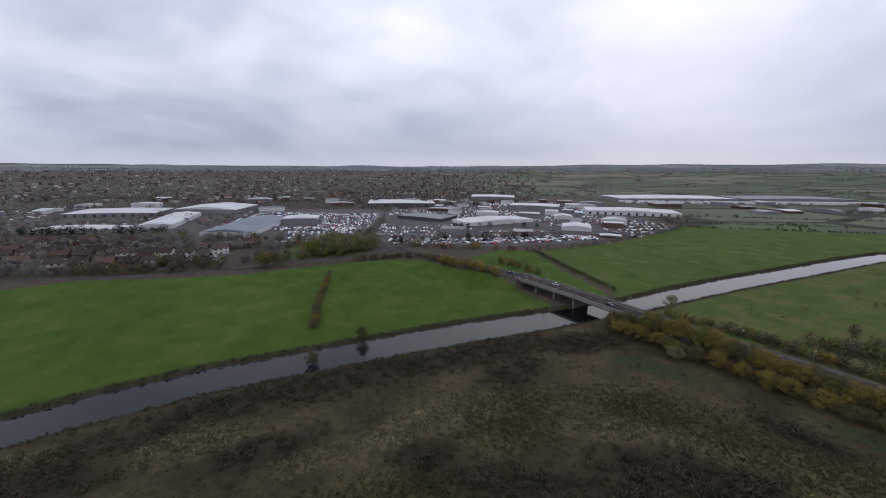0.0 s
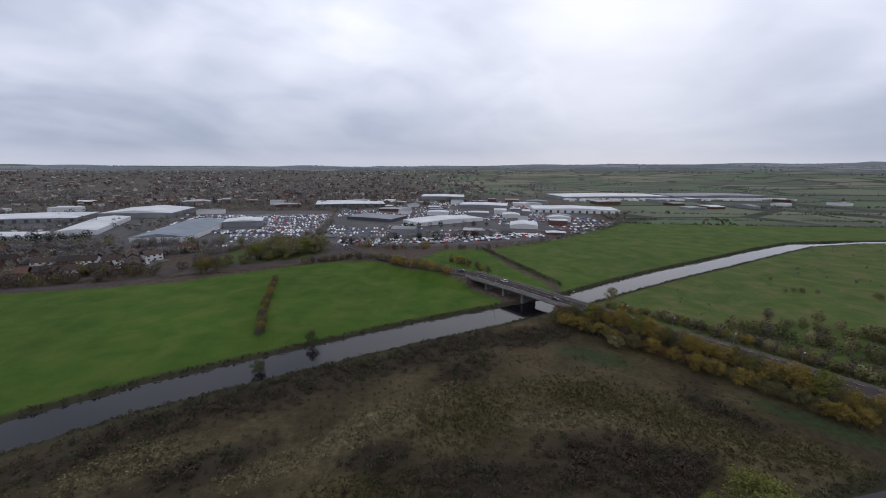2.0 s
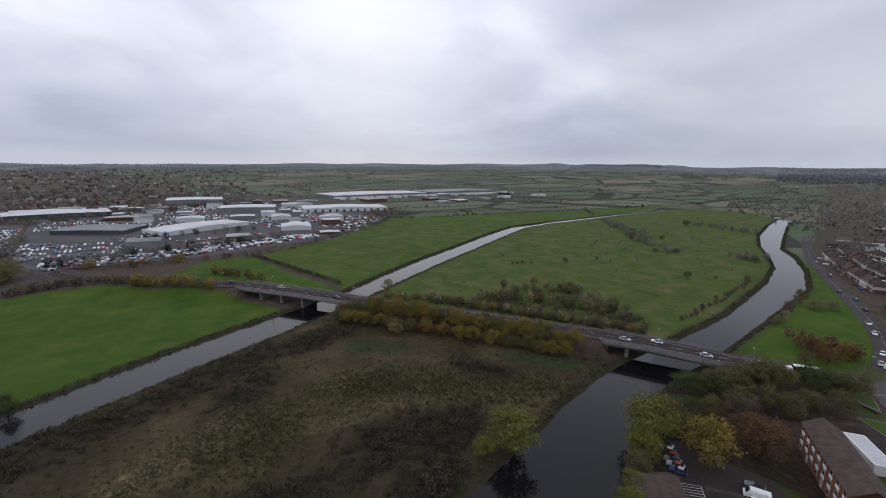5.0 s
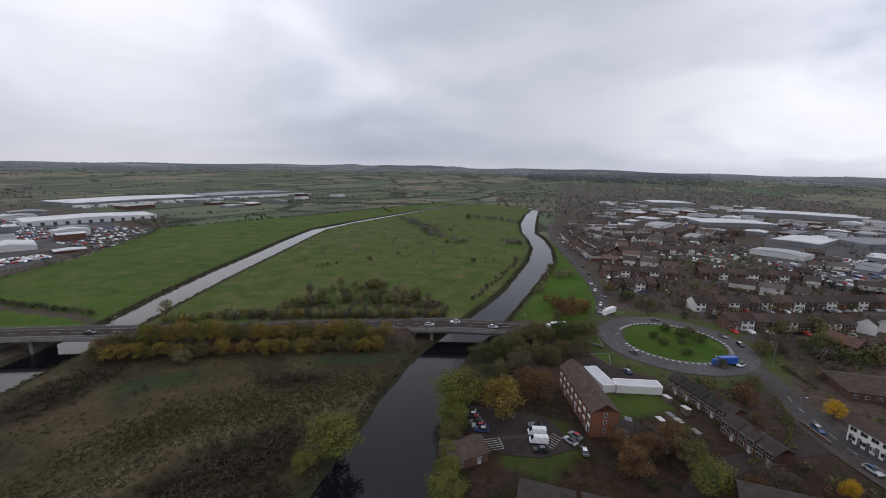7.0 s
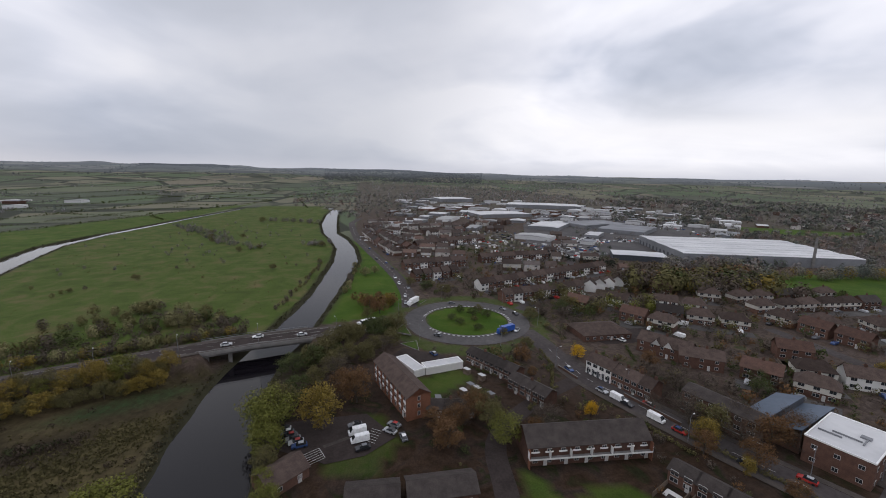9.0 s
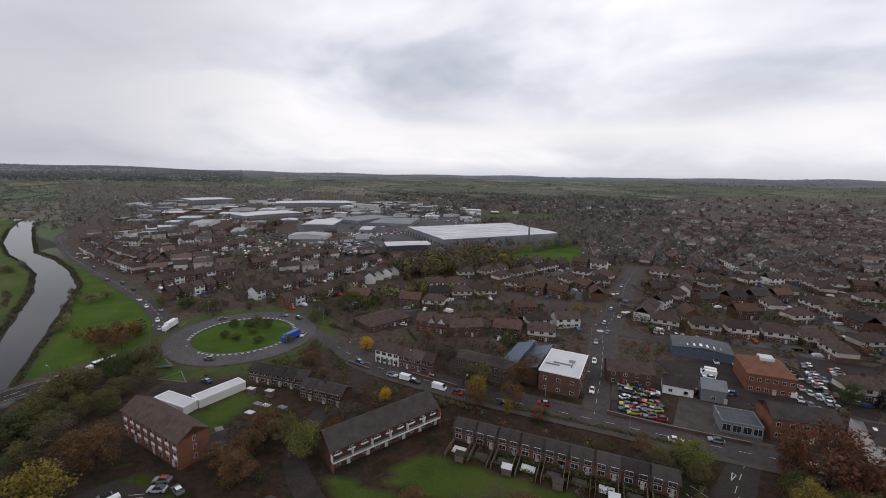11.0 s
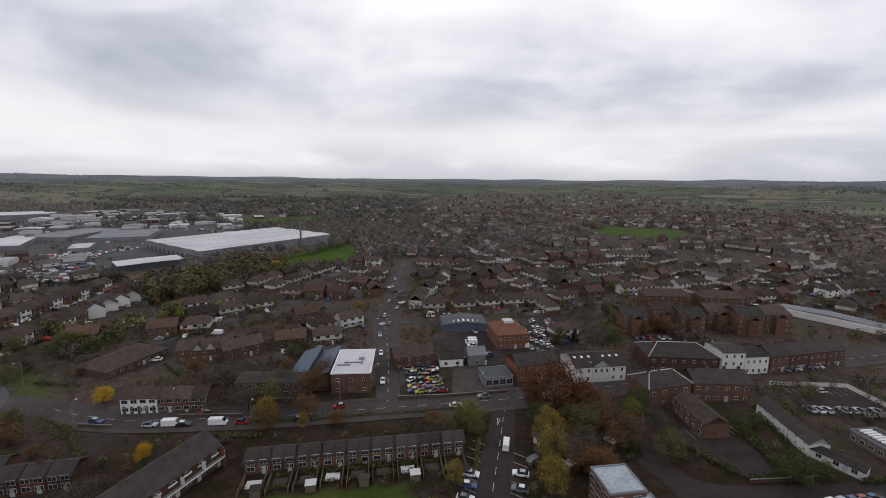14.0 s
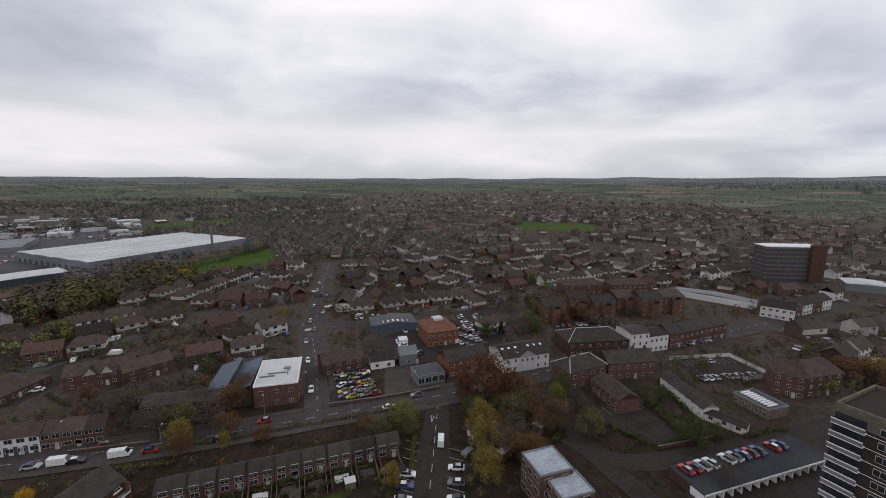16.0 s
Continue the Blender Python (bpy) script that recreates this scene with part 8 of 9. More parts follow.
# brambles follow the wider river, a thicket stands by the other one, straw lies between
in_patches("scrub_stuff", MARSH_DARK, 1150, 41, 0.7, 1.9, 46, 0.17, BROWN_SCRUB, "low brown brambles over the marsh")
in_patches("scrub_stuff", MARSH_DARK, 520, 43, 0.7, 2.0, 46, 0.17, GREEN_SCRUB, "dark green brambles over the marsh")
in_patches("scrub_stuff", MARSH_DARK[-3:], 130, 45, 1.2, 2.4, 110, 0.13, BROWN_SCRUB, "tangled thorn thicket over the marsh")
in_patches("grass_stuff", MARSH_STRAW, 2600, 47, 0.35, 0.75, 9, 0.5, STRAW, "pale dry reed tussocks in the marsh", 0.7, True)
in_patches("grass_stuff", MARSH_OLIVE, 5200, 49, 0.3, 0.65, 7, 0.5, OLIVE_GRASS, "olive grass tussocks in the marsh", 0.6, True)
scatter("scrub_stuff", VIEW, 240, 51, 0.5, 1.5, 40, 0.18, "bare", "single dark bushes over the marsh", (22, 9.0, 0.05), BROWN_SCRUB)
scatter("grass_stuff", VIEW, 2600, 52, 0.3, 0.6, 7, 0.45, "olive", "thin grass over the marsh", (20, 27.0, -0.1), OLIVE_GRASS, 0.6)
scatter("scrub_stuff", [(150, 170), (185, 150), (215, 115), (205, 80), (180, 80), (160, 120), (138, 165)], 260, 53, 1.2, 2.6, 46, 0.16, "bare", "brown scrub behind the embankment")
scatter("grass_stuff", FIELD_C, 700, 54, 0.4, 0.9, 6, 0.4, "olive", "rough grass tussocks on the river meadow", (60, 5.0, 0.1))
for n, river in enumerate((RIVER_A, RIVER_B)):
    c, s = [], []
    q = random.Random(60 + n)
    for i in range(1, len(river) - 3):
        a, b = Vector(river[i][:2]), Vector(river[i + 1][:2])
        d = (b - a).normalized()
        for k in range(int((b - a).length / 0.5)):
            for side in (-1, 1):
                u = q.random()
                p = a.lerp(b, u) + Vector((-d.y, d.x)) * side * ((river[i][2] * (1 - u) + river[i + 1][2] * u) / 2 + q.uniform(1.2, 4.2))
                if segment_distance(np.array([p.x]), np.array([p.y]), BYPASS)[0][0] > 8:
                    z = q.uniform(0.4, 0.85)
                    c.append((p.x, p.y, ground_z(p.x, p.y) + z * 0.5))
                    s.append(z)
    growth("reed_stuff", c, s, 7, 0.45, "olive", "dark reeds and grass along the river bank", "reeds", 61 + n, REED, 1.0)

for n, (leaf, some) in enumerate(sorted(FAR_ROWS.items())):
    # rows from 370 m on take crown colours with haze painted in
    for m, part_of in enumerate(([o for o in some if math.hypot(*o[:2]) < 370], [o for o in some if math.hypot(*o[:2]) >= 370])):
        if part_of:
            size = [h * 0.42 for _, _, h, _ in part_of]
            growth("tree_stuff", [(x, y, ground_z(x, y) + h * 0.44) for x, y, h, _ in part_of], size, 220 if m else 170, 0.125 if m else 0.15, leaf, TREE_WORDS[leaf] + " in far rows", "trees", 300 + 2 * n + m, HAZED_LEAF.get(leaf) if m else None, 1.15)

# town and far trees: leafless and autumn crowns by the thousand
q = np.random.default_rng(71)


def far_trees(count, turns, reach, size, seed, leaves, per=9, power=1.2, keep=None, spread=0.42):
    r = np.random.default_rng(seed)
    for n, (leaf, share) in enumerate(leaves):
        k = int(count * share)
        a = np.radians(r.uniform(*turns, k))
        d = reach[0] + (reach[1] - reach[0]) * r.random(k) ** power
        x, y = d * np.sin(a), d * np.cos(a)
        ok = off_water(x, y)
        for f in OPEN:
            ok &= ~inside(x, y, f)
        for pts, half in ROADS:
            ok &= segment_distance(x, y, pts)[0] > half
        ok &= np.hypot(x - RING[0], y - RING[1]) > 38
        for ax, ay, ar in TAKEN:
            ok &= np.hypot(x - ax, y - ay) > ar * 0.8
        for ax, ay in PLACED:
            ok &= np.hypot(x - ax, y - ay) > 6
        if keep is not None:
            ok &= keep(x, y)
        x, y = x[ok], y[ok]
        s = r.uniform(*size, len(x))
        # sets beyond 380 m wear haze-paled crowns, beyond 900 m the palest
        growth("tree_stuff", np.stack([x, y, height(x, y) + s * 0.95], 1), s, per, spread, leaf, TREE_WORDS[leaf] + " among far houses", "trees", seed + n, mat=HAZIEST_LEAF[leaf] if reach[0] > 900 else HAZED_LEAF[leaf] if reach[0] > 380 else None, squat=1.0)


FAR_MIX = [("bare", 0.52), ("rust", 0.20), ("olive", 0.14), ("green", 0.14)]
MIX = [("bare", 0.52), ("rust", 0.12), ("olive", 0.22), ("green", 0.14)]
def off_lots(x, y):
    ok = np.ones(x.shape, bool)
    for pts in LOTS:
        ok &= ~inside(x, y, pts)
    return ok


no_lot = lambda x, y: ~(inside(x, y, [(-255, 390), (-90, 395), (-62, 500), (-75, 700), (-265, 700)]) | inside(x, y, [(-62, 430), (150, 440), (235, 480), (330, 600), (330, 880), (-75, 880)]) | inside(x, y, [(36, -112), (90, -108), (100, -200), (30, -200)]))
far_trees(3000, (92, 216), (150, 420), (1.0, 3.2), 81, MIX, 60, 0.8, off_lots, 0.19)
far_trees(2600, (97, 214), (60, 235), (0.5, 1.7), 80, [("green", 0.26), ("olive", 0.28), ("bare", 0.36), ("rust", 0.10)], 46, 0.7, off_lots, 0.20)
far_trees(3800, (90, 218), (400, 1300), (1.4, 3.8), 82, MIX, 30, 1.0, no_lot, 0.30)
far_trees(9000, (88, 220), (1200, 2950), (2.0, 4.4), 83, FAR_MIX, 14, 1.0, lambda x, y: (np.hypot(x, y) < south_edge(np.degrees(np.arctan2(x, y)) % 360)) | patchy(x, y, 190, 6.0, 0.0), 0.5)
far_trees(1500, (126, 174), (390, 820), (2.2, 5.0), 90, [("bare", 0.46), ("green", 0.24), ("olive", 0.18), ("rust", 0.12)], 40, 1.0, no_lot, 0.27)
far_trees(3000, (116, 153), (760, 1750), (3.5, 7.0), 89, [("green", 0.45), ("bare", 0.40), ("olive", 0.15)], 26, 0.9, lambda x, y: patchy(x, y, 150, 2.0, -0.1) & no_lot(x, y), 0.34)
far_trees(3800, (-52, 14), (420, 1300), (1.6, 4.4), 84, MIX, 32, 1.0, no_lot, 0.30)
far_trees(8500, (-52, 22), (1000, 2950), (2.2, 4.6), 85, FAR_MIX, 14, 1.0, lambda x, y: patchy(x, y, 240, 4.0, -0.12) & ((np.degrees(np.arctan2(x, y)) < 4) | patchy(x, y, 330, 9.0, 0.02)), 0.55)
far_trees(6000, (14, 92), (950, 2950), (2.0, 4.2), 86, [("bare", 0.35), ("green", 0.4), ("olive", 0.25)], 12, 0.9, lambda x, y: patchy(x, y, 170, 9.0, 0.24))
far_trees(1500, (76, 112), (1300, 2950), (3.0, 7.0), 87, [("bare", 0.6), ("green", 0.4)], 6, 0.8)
far_trees(700, (74, 92), (700, 1500), (3.0, 5.0), 88, MIX, 10, 1.0)


# far hedges between the fields
def hedge_lines(lines, seed):
    r = np.random.default_rng(seed)
    c, s = [], []
    for (x0, y0), (x1, y1) in lines:
        n = int(math.hypot(x1 - x0, y1 - y0) / 3.5)
        for k in range(n):
            if r.random() < 0.85:
                z = r.uniform(1.2, 2.6) * (2.0 if r.random() < 0.08 else 1.0)
                x, y = x0 + (x1 - x0) * k / n + r.normal(), y0 + (y1 - y0) * k / n + r.normal()
                c.append((x, y, ground_z(x, y) + z * 0.5))
                s.append(z)
    growth("hedge_stuff", c, s, 10, 0.4, "green", "dark field hedges across the valley", "hedges", seed)


hedge_lines([((325, 515), (520, 470)), ((520, 470), (800, 420)), ((800, 420), (1100, 370)), ((330, 560), (560, 520)), ((560, 520), (900, 470)), ((380, 640), (620, 590)), ((620, 590), (1000, 560)), ((470, 480), (500, 560)), ((690, 440), (720, 600)), ((920, 400), (960, 560)),
             ((1000, 560), (1500, 480)), ((1100, 370), (1250, 600)), ((1000, 700), (1500, 620)), ((700, 700), (1000, 680)), ((1250, 380), (1700, 340)), ((900, 230), (1200, 330)), ((1200, 330), (1800, 260)), ((640, 372), (690, 420)),
             ((1060, 860), (1600, 800)), ((1200, 640), (1300, 840)), ((700, 1050), (1300, 1000)), ((1300, 1000), (2000, 900)), ((900, 1250), (1500, 1250)), ((420, 1100), (800, 1200)), ((1600, 480), (1700, 800)), ((1500, 1250), (2100, 1150))], 91)


# ---------------------------------------------------------------- street furniture and road paint
def street_lamp(x, y, z, turn, tall=8.0):
    top = thing("street_lamp", "slim grey street lamp with a short arm", "street lamp", Matrix.Translation((x, y, z)) @ Matrix.Rotation(turn, 4, "Z"), "street lamps")
    put("pole", Build().tube((0, 0, 0), (0, 0, tall), 0.10, 0.06, 6).mesh("pole", GREY_METAL), top)
    arm = put("arm", Build().tube((0, 0, tall), (1.4, 0, tall + 0.25), 0.05, 0.04, 5).mesh("arm", GREY_METAL), top)
    put("lantern", Build().box(1.3, -0.12, tall + 0.12, 2.0, 0.12, tall + 0.3).mesh("lantern", WHITE_METAL), arm)


for s in (5.6, 6.6, 7.9, 8.9, 9.4, 9.9, 10.4, 11.0, 12.2, 13.6):
    x, y, a = on_road(BYPASS, s, -6.0)
    street_lamp(x, y, float(line_at(BYPASS, np.array([s]), 2)[0]) + 0.2, a + math.pi / 2)
for s in (2.4, 3.5, 4.6, 5.6, 6.6, 7.6, 8.6, 9.6):
    x, y, a = on_road(HIGH_STREET, s, 5.8 if int(s) % 2 else -5.8)
    street_lamp(x, y, ground_z(x, y) + 0.2, a + math.pi / 2)
for s in (0.5, 1.5, 2.5, 3.5, 4.5):
    x, y, a = on_road(SIDE_STREET, s, 5.2)
    street_lamp(x, y, ground_z(x, y) + 0.2, a + math.pi / 2, 7)
for k in range(6):
    w = k * 1.05 + 0.3
    street_lamp(RING[0] + 36.5 * math.cos(w), RING[1] + 36.5 * math.sin(w), 0.05, w + math.pi, 9)
chimney = thing("factory_chimney", "slender pale factory chimney beside the big shed", "chimney", Matrix.Translation((333, -349, 0)))
put("shaft", Build().tube((0, 0, 0), (0, 0, 27), 1.3, 0.9, 12).mesh("shaft", CONCRETE), chimney)


def marks(pts, offsets, dash, gap, z, wide=0.14, s0=0.0, s1=1.0, zs=None):
    b = Build()
    lengths = [math.hypot(pts[i + 1][0] - pts[i][0], pts[i + 1][1] - pts[i][1]) for i in range(len(pts) - 1)]
    total, d = sum(lengths), 0.0
    stop = total * s1
    d = total * s0

    def at(u):
        for i, n in enumerate(lengths):
            if u <= n:
                a, c = Vector(pts[i][:2]), Vector(pts[i + 1][:2])
                e = (c - a).normalized()
                return a + e * u, Vector((-e.y, e.x)), i + u / n
            u -= n
        return Vector(pts[-1][:2]), Vector((0, 1)), len(pts) - 1

    while d < stop:
        (p, side, s), (p2, side2, s2) = at(d), at(min(d + dash, total))
        for o in offsets:
            c = [p + side * (o - wide / 2), p + side * (o + wide / 2), p2 + side2 * (o + wide / 2), p2 + side2 * (o - wide / 2)]
            h = [(max(ground_z(q.x, q.y), ground_z(p.x, p.y)) if zs is None else float(np.interp(s, range(len(zs)), zs))) + z for q in c]
            b.poly(*[(q.x, q.y, t) for q, t in zip(c[::-1], h[::-1])])
        d += dash + gap
    return tagged(new("road_marking", b.mesh("road_marking", LINE)), "worn white lines painted on the road", "road marking", kind="stuff")


marks(BYPASS, (0,), 4, 4, 0.13, 0.16, zs=[p[2] for p in BYPASS])
marks(BYPASS, (-3.6, 3.6), 6, 0.0, 0.13, 0.14, zs=[p[2] for p in BYPASS])
marks(HIGH_STREET, (0,), 3, 4, 0.14, 0.16, 0.05, 0.8)
marks(SIDE_STREET, (0,), 3, 4, 0.14, 0.16)
marks(GIVE_WAY, (0,), 3, 3, 0.14, 0.16)
triangle = Build()
for (x0, y0), (x1, y1) in (((35.3, -116.2), (36.3, -116.5)), ((35.3, -116.2), (35.2, -113.0)), ((36.3, -116.5), (35.2, -113.0))):
    d = Vector((y0 - y1, x1 - x0)).normalized() * 0.12
    triangle.poly((x0 - d.x, y0 - d.y, 0.28), (x1 - d.x, y1 - d.y, 0.28), (x1 + d.x, y1 + d.y, 0.28), (x0 + d.x, y0 + d.y, 0.28))
tagged(new("road_marking", triangle.mesh("road_marking", LINE)), "white give way triangle painted on the road", "road marking", kind="structure")
marks(RIVERSIDE, (0,), 4, 4, 0.14, 0.16)
disc("road_marking", 116.5, -175, 0, 1.7, 0.30, LINE, "small white painted disc of a mini roundabout", "road marking", 24)
VERGE = surface("verge_grass", [(0.040, 0.075, 0.012), (0.062, 0.094, 0.018)], 0.2, 1.5)
for pts in ([(186, 9), (182, 0.5), (197, 4.5)], [(175, 5.5), (178, -2), (167, -3)], [(232, -4), (240, -8), (238, -1)]):
    pts = pts if (Vector(pts[1]) - Vector(pts[0])).cross(Vector(pts[2]) - Vector(pts[0])) > 0 else pts[::-1]
    z = max(ground_z(*p) for p in pts)
    island = thing("traffic_island", "small grassed traffic island with a concrete kerb", "traffic island", group="islands at the roundabout", kind="structure")
    mid = sum((Vector(p) for p in pts), Vector((0, 0))) / 3
    put("kerb", Build().slab([(*p, z + 0.27) for p in pts], 0.5).mesh("kerb", CONCRETE), island)
    put("grass", Build().slab([(*mid.lerp(Vector(p), 0.88), z + 0.31) for p in pts], 0.2).mesh("grass", VERGE), island)
# chevron ring round the island
b = Build()
for k in range(60):
    w = 2 * math.pi * k / 60
    c = [(22.2, w), (23.3, w + 0.010), (23.3, w + 0.060), (22.2, w + 0.050)]
    b.poly(*[(RING[0] + q * math.cos(u), RING[1] + q * math.sin(u), 0.30) for q, u in c])
tagged(new("road_marking", b.mesh("road_marking", LINE)), "pale block edging round the roundabout island", "road marking", kind="stuff")
b = Build()
for k in range(72):
    w0, w1 = 2 * math.pi * k / 72, 2 * math.pi * (k + 1) / 72
    c0, s0, c1, s1 = math.cos(w0), math.sin(w0), math.cos(w1), math.sin(w1)
    x, y = RING
    b.poly((x + 22 * c0, y + 22 * s0, 0.36), (x + 22 * c1, y + 22 * s1, 0.36), (x + 21.6 * c1, y + 21.6 * s1, 0.36), (x + 21.6 * c0, y + 21.6 * s0, 0.36))
    b.poly((x + 22 * c1, y + 22 * s1, 0.05), (x + 22 * c1, y + 22 * s1, 0.36), (x + 22 * c0, y + 22 * s0, 0.36), (x + 22 * c0, y + 22 * s0, 0.05))
tagged(new("kerb", b.mesh("kerb", CONCRETE)), "raised concrete kerb of the roundabout island", "kerb", kind="structure")


# ---------------------------------------------------------------- the last hills, blue haze put in as a glow that grows with distance
v, f = [], []
n, reach = 360, (3000, 3300, 3600, 3900, 4200, 4450)
for k in range(n):
    a = 2 * math.pi * k / n
    x, y = np.array([d * math.sin(a) for d in reach]), np.array([d * math.cos(a) for d in reach])
    bump = 2.0 * math.sin(k * 0.31) + 1.5 * math.sin(k * 0.83 + 1) + (8 if 52 < k < 70 and math.sin(k * 1.3) > 0 else 0)
    for d, px, py, pz in zip(reach, x, y, height(x, y)):
        v.append((px, py, pz + (-3 if d == reach[0] else 5) + (bump if d == reach[-1] else 0)))
m = len(reach)
for k in range(n):
    a, b = m * k, m * ((k + 1) % n)
    f += [(a + i, b + i, b + i + 1, a + i + 1) for i in range(m - 1)]
hill = surface("hazed_country", [(0.050, 0.056, 0.048), (0.078, 0.092, 0.062), (0.120, 0.125, 0.090)], 0.0045, 0.02, rough=1.0, bump=0)
t = hill.node_tree
at = node(t, "ShaderNodeVectorMath", {0: node(t, "ShaderNodeTexCoord").outputs["Object"], 1: (0.0034, 0.0034, 0.0)}, operation="MULTIPLY").outputs[0]
cells = node(t, "ShaderNodeTexVoronoi", {"Vector": at, "Scale": 1.0, "Randomness": 1.0})
tone = node(t, "ShaderNodeSeparateColor", {0: cells.outputs["Color"]}).outputs[0]
fields = ramp(t, tone, [(0.0, (0.045, 0.050, 0.044)), (0.45, (0.084, 0.092, 0.072)), (0.70, (0.120, 0.118, 0.098)), (0.85, (0.058, 0.062, 0.056))], "CONSTANT")
woods = node(t, "ShaderNodeTexNoise", {"Vector": at, "Scale": 1.3, "Detail": 5.0, "Roughness": 0.7}).outputs[0]
fields = mixed(t, ramp(t, woods, [(0.48, 0.0), (0.54, 0.9)]), fields, (0.046, 0.048, 0.044))
shader = t.nodes["Principled BSDF"]
t.links.new(fields, shader.inputs["Base Color"])
# blue emission in place of haze, stronger farther out
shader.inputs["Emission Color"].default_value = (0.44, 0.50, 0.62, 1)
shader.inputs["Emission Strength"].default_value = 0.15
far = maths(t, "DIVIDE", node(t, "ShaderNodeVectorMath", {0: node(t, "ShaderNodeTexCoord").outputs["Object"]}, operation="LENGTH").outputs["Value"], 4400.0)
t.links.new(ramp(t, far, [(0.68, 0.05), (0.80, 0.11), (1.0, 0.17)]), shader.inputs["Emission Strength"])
woods_mat = surface("hazed_woods", [(0.050, 0.052, 0.048), (0.070, 0.072, 0.064)], 0.01, 0.1, rough=1.0, bump=0, vary=0.2, per="island")
t = woods_mat.node_tree
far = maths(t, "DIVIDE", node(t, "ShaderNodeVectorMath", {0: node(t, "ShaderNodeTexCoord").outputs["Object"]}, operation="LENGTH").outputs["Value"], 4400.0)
# the woods glow likewise, as haze in front of them
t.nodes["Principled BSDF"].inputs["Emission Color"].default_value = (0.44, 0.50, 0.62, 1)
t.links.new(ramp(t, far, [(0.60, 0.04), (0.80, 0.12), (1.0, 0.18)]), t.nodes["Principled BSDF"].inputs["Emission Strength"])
r = np.random.default_rng(97)
a, d = np.radians(r.uniform(-58, 225, 13000)), 2700 + 1700 * r.random(13000) ** 0.8
x, y = d * np.sin(a), d * np.cos(a)
keep = patchy(x, y, 260, 2.0, 0.10) | (r.random(13000) < 0.05)
x, y = x[keep], y[keep]
for a0, a1, d0, d1, k in ((58, 67, 3700, 4380, 1500), (78, 99, 2500, 4380, 4200), (30, 44, 3800, 4300, 300), (196, 214, 2600, 3300, 500)):
    a, d = np.radians(r.uniform(a0, a1, k)), d0 + (d1 - d0) * r.random(k)
    x, y = np.r_[x, d * np.sin(a)], np.r_[y, d * np.cos(a)]
s = r.uniform(2.6, 5.2, len(x))
growth("backdrop_woods", np.stack([x, y, height(x, y) + 5 + s * 0.5], 1), s, 7, 0.75, "green", "distant woods and hedges on the far hills, glowing blue with haze", "woods", 98, woods_mat, 0.8)
tagged(new("backdrop", mesh_from("backdrop", v, f, hill, True)), "low hills along the horizon, hazed by a blue glow", "hills", kind="structure")


# ---------------------------------------------------------------- hedges, walls and gardens near the camera
def hedge(lines, leaf, label, seed, tall=0.9, step=0.8, per=26):
    r = np.random.default_rng(seed)
    c, s = [], []
    for (x0, y0), (x1, y1) in lines:
        n = max(1, int(math.hypot(x1 - x0, y1 - y0) / step))
        for k in range(n):
            x, y = x0 + (x1 - x0) * k / n + r.normal() * 0.2, y0 + (y1 - y0) * k / n + r.normal() * 0.2
            z = tall * r.uniform(0.75, 1.25)
            c.append((x, y, ground_z(x, y) + z * 0.7))
            s.append(z)
    growth("hedge_stuff", c, s, per, 0.26, leaf, label, "hedges", seed)


hedge([((-28, -118), (-14, -128)), ((-40, -126), (-33, -148)), ((-38, -126), (-31, -148)), ((-14, -128), (-8, -140)), ((-46, -132), (-40, -160)), ((-30, -117), (-46, -127)), ((-56, -128), (-70, -136)), ((6, -118), (14, -138)), ((-2, -112), (-4, -122))], "green", "clipped green hedges round the car parks", 401, 1.1)
hedge([((108, -80), (88, -92)), ((88, -92), (48, -118)), ((40, -114), (34, -88)), ((134, -52), (120, -38)), ((150, -56), (134, -50)), ((166, -56), (150, -56)), ((24, -118), (18, -92)), ((110, -72), (96, -78)), ((60, -84), (88, -66)), ((132, -40), (140, -48))], "olive", "rough hedges along the street verge", 402, 0.9)
hedge([((42, -92), (80, -67)), ((46, -86), (80, -62)), ((60, -80), (56, -86)), ((74, -72), (70, -77)), ((66, -76), (62, -82)), ((52, -85), (48, -92)), ((150, -24), (142, -34)), ((136, -24), (126, -30)), ((124, -10), (132, -14)), ((150, -106), (176, -118)), ((154, -92), (170, -96)), ((196, -66), (178, -72))], "green", "garden hedges between the houses", 403, 0.8)
hedge([((-118, 296), (-60, 318)), ((-60, 318), (-30, 332)), ((-250, 268), (-118, 296)), ((-300, 258), (-250, 268))], "olive", "hedge between the meadow and the road", 404, 1.3, 1.5, 14)
WALL = surface("old_brick_wall", [(0.085, 0.050, 0.038), (0.125, 0.075, 0.058)], 0.5, 4.0)


def garden_wall(x0, y0, x1, y1, tall, mat, label):
    m, w = on_edge((x0, y0), (x1, y1))
    top = thing("garden_wall", label, "wall", m)
    put("wall", Build().box(-w / 2, -0.12, -0.4, w / 2, 0.12, tall).mesh("wall", mat), top)
    put("coping", Build().box(-w / 2, -0.17, tall + 0.003, w / 2, 0.17, tall + 0.1).mesh("coping", CONCRETE), top)


for q in ((-50, -182, -76, -192), (-76, -192, -84, -175), (-84, -175, -72, -168)):
    garden_wall(*q, 1.6, RENDERED, "pale wall round the car park")
for q in ((-30, -116, -50, -127), (71, -113.6, 56, -122), (56, -122, 38, -134), (110, -83, 128, -74), (20, -147, 10, -152), (150, -58, 140, -62), (-6, -150, -6, -128), (118, -88, 98, -100)):
    garden_wall(*q, 1.1, WALL, "low old brick wall beside the street")


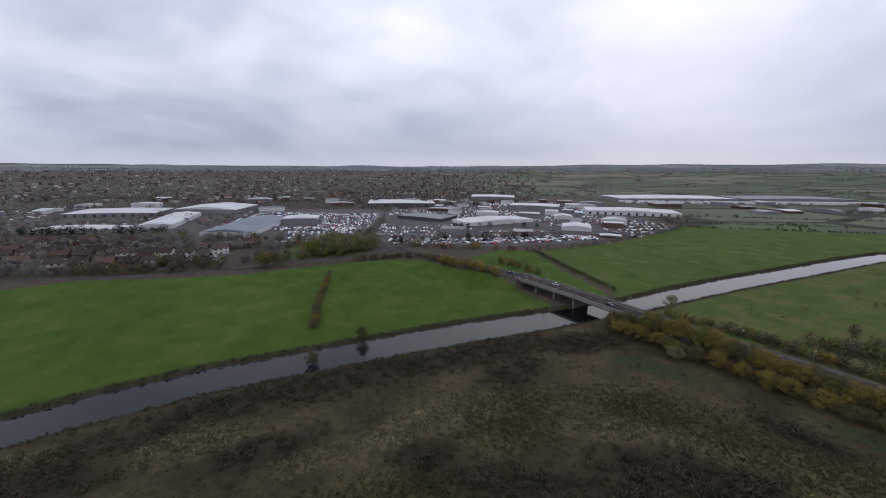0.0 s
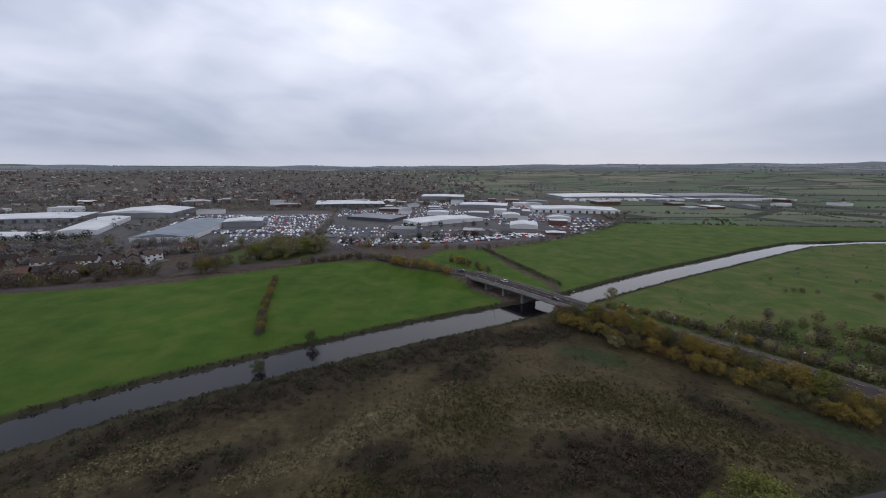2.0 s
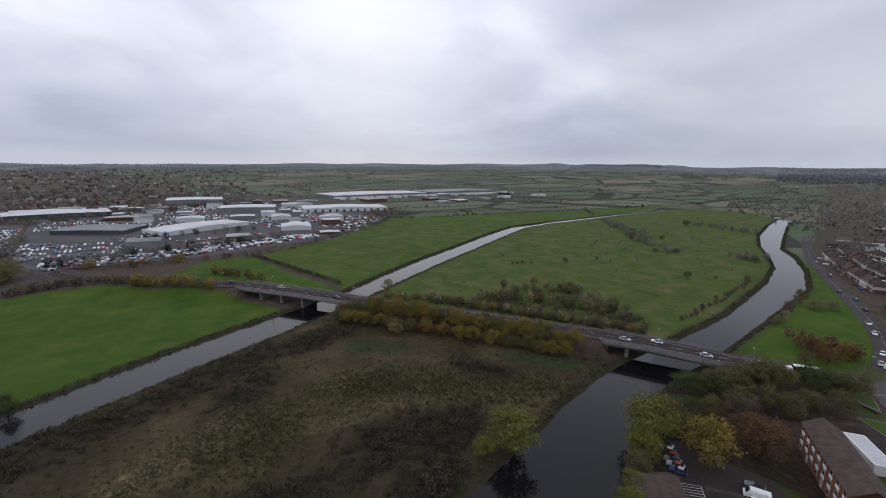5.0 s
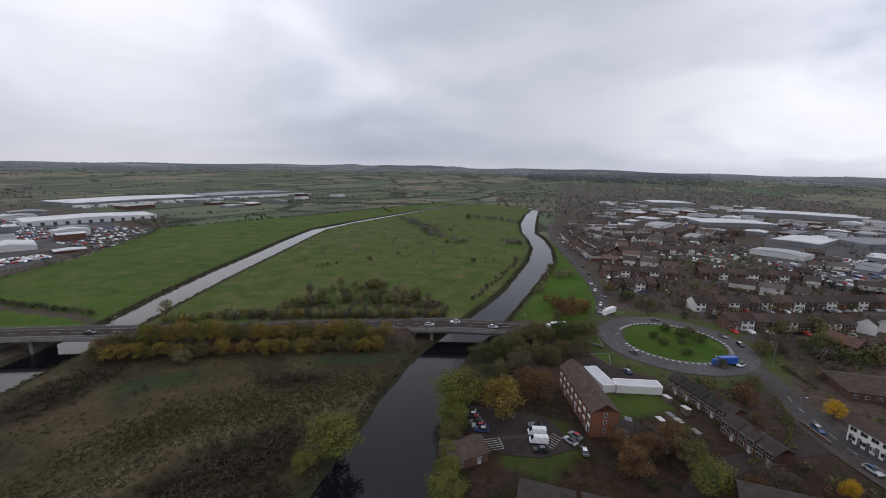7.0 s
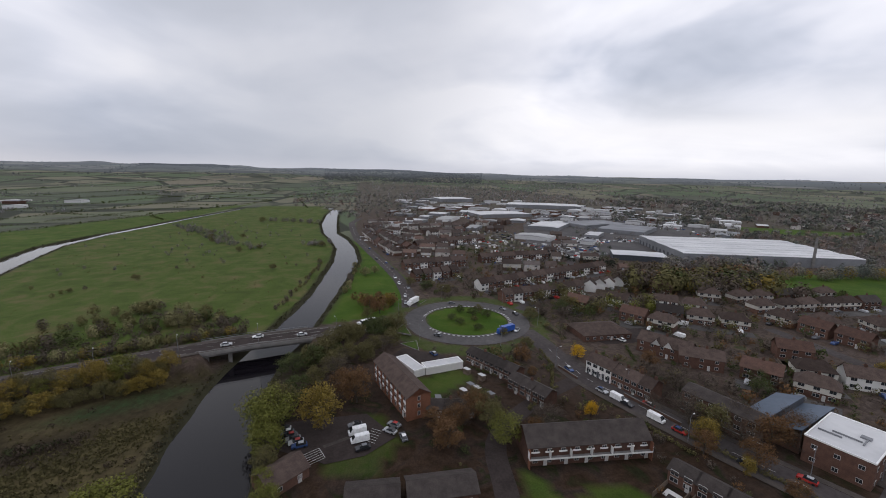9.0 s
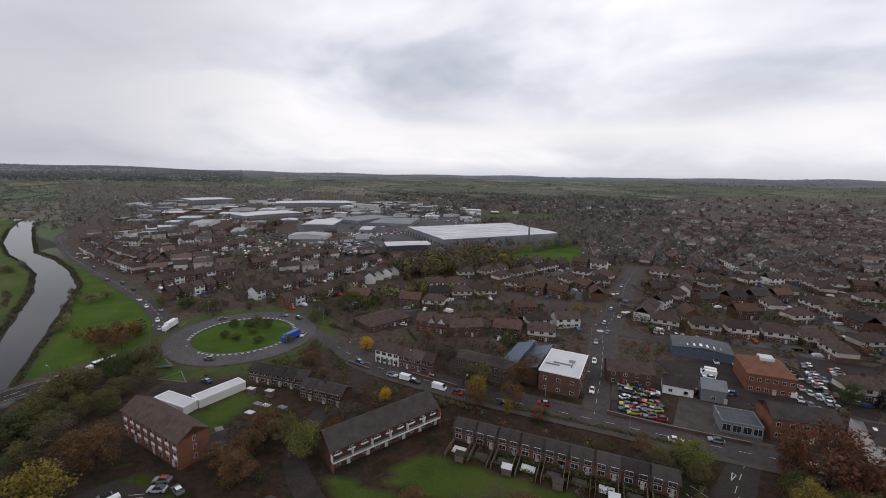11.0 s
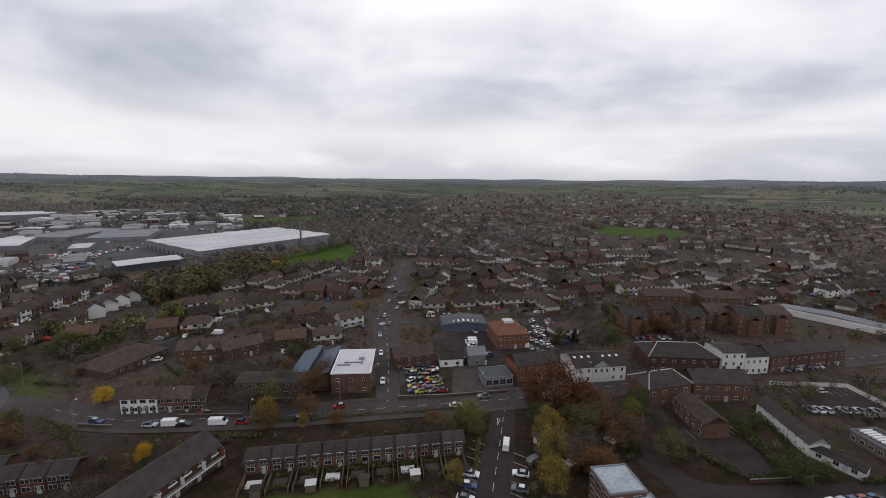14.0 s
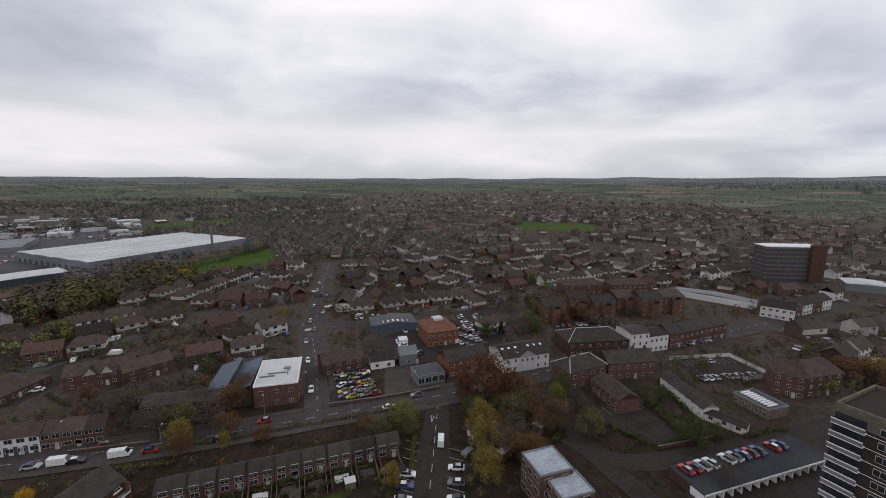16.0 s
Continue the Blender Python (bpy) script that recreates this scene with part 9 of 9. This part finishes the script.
def paving_lines(name, segs, wide, z, mat, label):
    b = Build()
    for x0, y0, x1, y1 in segs:
        d = Vector((y0 - y1, x1 - x0)).normalized() * wide / 2
        h = [ground_z(x0, y0) + z, ground_z(x1, y1) + z]
        b.poly((x0 - d.x, y0 - d.y, h[0]), (x1 - d.x, y1 - d.y, h[1]), (x1 + d.x, y1 + d.y, h[1]), (x0 + d.x, y0 + d.y, h[0]))
    return tagged(new(name, b.mesh(name, mat)), label, "path" if mat is PAVING else "road marking", kind="structure")


paving_lines("path", [(46, -56, 52, -72), (110, 14, 104, 24), (120, -2, 126, 6)], 1.3, 0.22, PAVING, "narrow paths across the lawn")
# hatched bays by the flats and bay lines in the car parks
segs = [(96, 27, 100, 29.5), (100, 29.5, 103.5, 25), (103.5, 25, 99.5, 22.5), (99.5, 22.5, 96, 27)]
for k in range(5):
    segs.append((96 + 0.8 * k, 27 + 0.5 * k, 99.5 + 0.8 * k, 22.5 + 0.5 * k))
for k in range(6):
    segs.append((105 + 1.1 * k, 10 - 0.3 * k, 106.5 + 1.1 * k, 13 - 0.3 * k))
paving_lines("road_marking", segs, 0.16, 0.24, LINE, "white hatching painted beside the flats")
segs = []
for k in range(9):
    a = Vector((-20, -131)).lerp(Vector((-33, -139)), k / 8)
    segs.append((a.x, a.y, a.x + 2.4, a.y - 4.0))
for k in range(10):
    a = Vector((-56, -164)).lerp(Vector((-78, -173)), k / 9)
    segs.append((a.x, a.y, a.x - 1.8, a.y - 4.4))
for k in range(10):
    a = Vector((-54, -181)).lerp(Vector((-74, -189)), k / 9)
    segs.append((a.x, a.y, a.x - 1.8, a.y + 4.4))
for k in range(8):
    a, c = Vector((31.5, -102)), Vector((26, -76))
    u = a.lerp(c, k / 7)
    segs += [(u.x + 4.2, u.y, u.x + 8.6, u.y - 0.6), (u.x - 4.2, u.y, u.x - 8.6, u.y + 0.6)]
paving_lines("road_marking", segs, 0.12, 0.26, LINE, "white bay lines painted in the car parks")
# back gardens of the terrace: patios and small sheds
q = random.Random(12)
for k in range(9):
    a = Vector((87.4, -64.5)).lerp(Vector((39.5, -96.0)), (k + 0.5) / 9) + Vector((-2.0, 3.2))
    patio = thing("patio", "small paved patio behind the terrace", "patio", Matrix.Translation((a.x, a.y, ground_z(a.x, a.y))) @ Matrix.Rotation(0.58, 4, "Z"), "patios behind the terrace")
    put("slab", Build().box(-1.8, -1.4, -0.2, 1.8, 1.4, 0.12).mesh("slab", PAVING if k % 3 else RENDERED), patio)
    for side in (-2.6, 2.6):
        put("fence_panel", Build().box(side - 0.05, -3.0, -0.2, side + 0.05, 4.5, 1.5).mesh("fence_panel", TIMBER), patio)
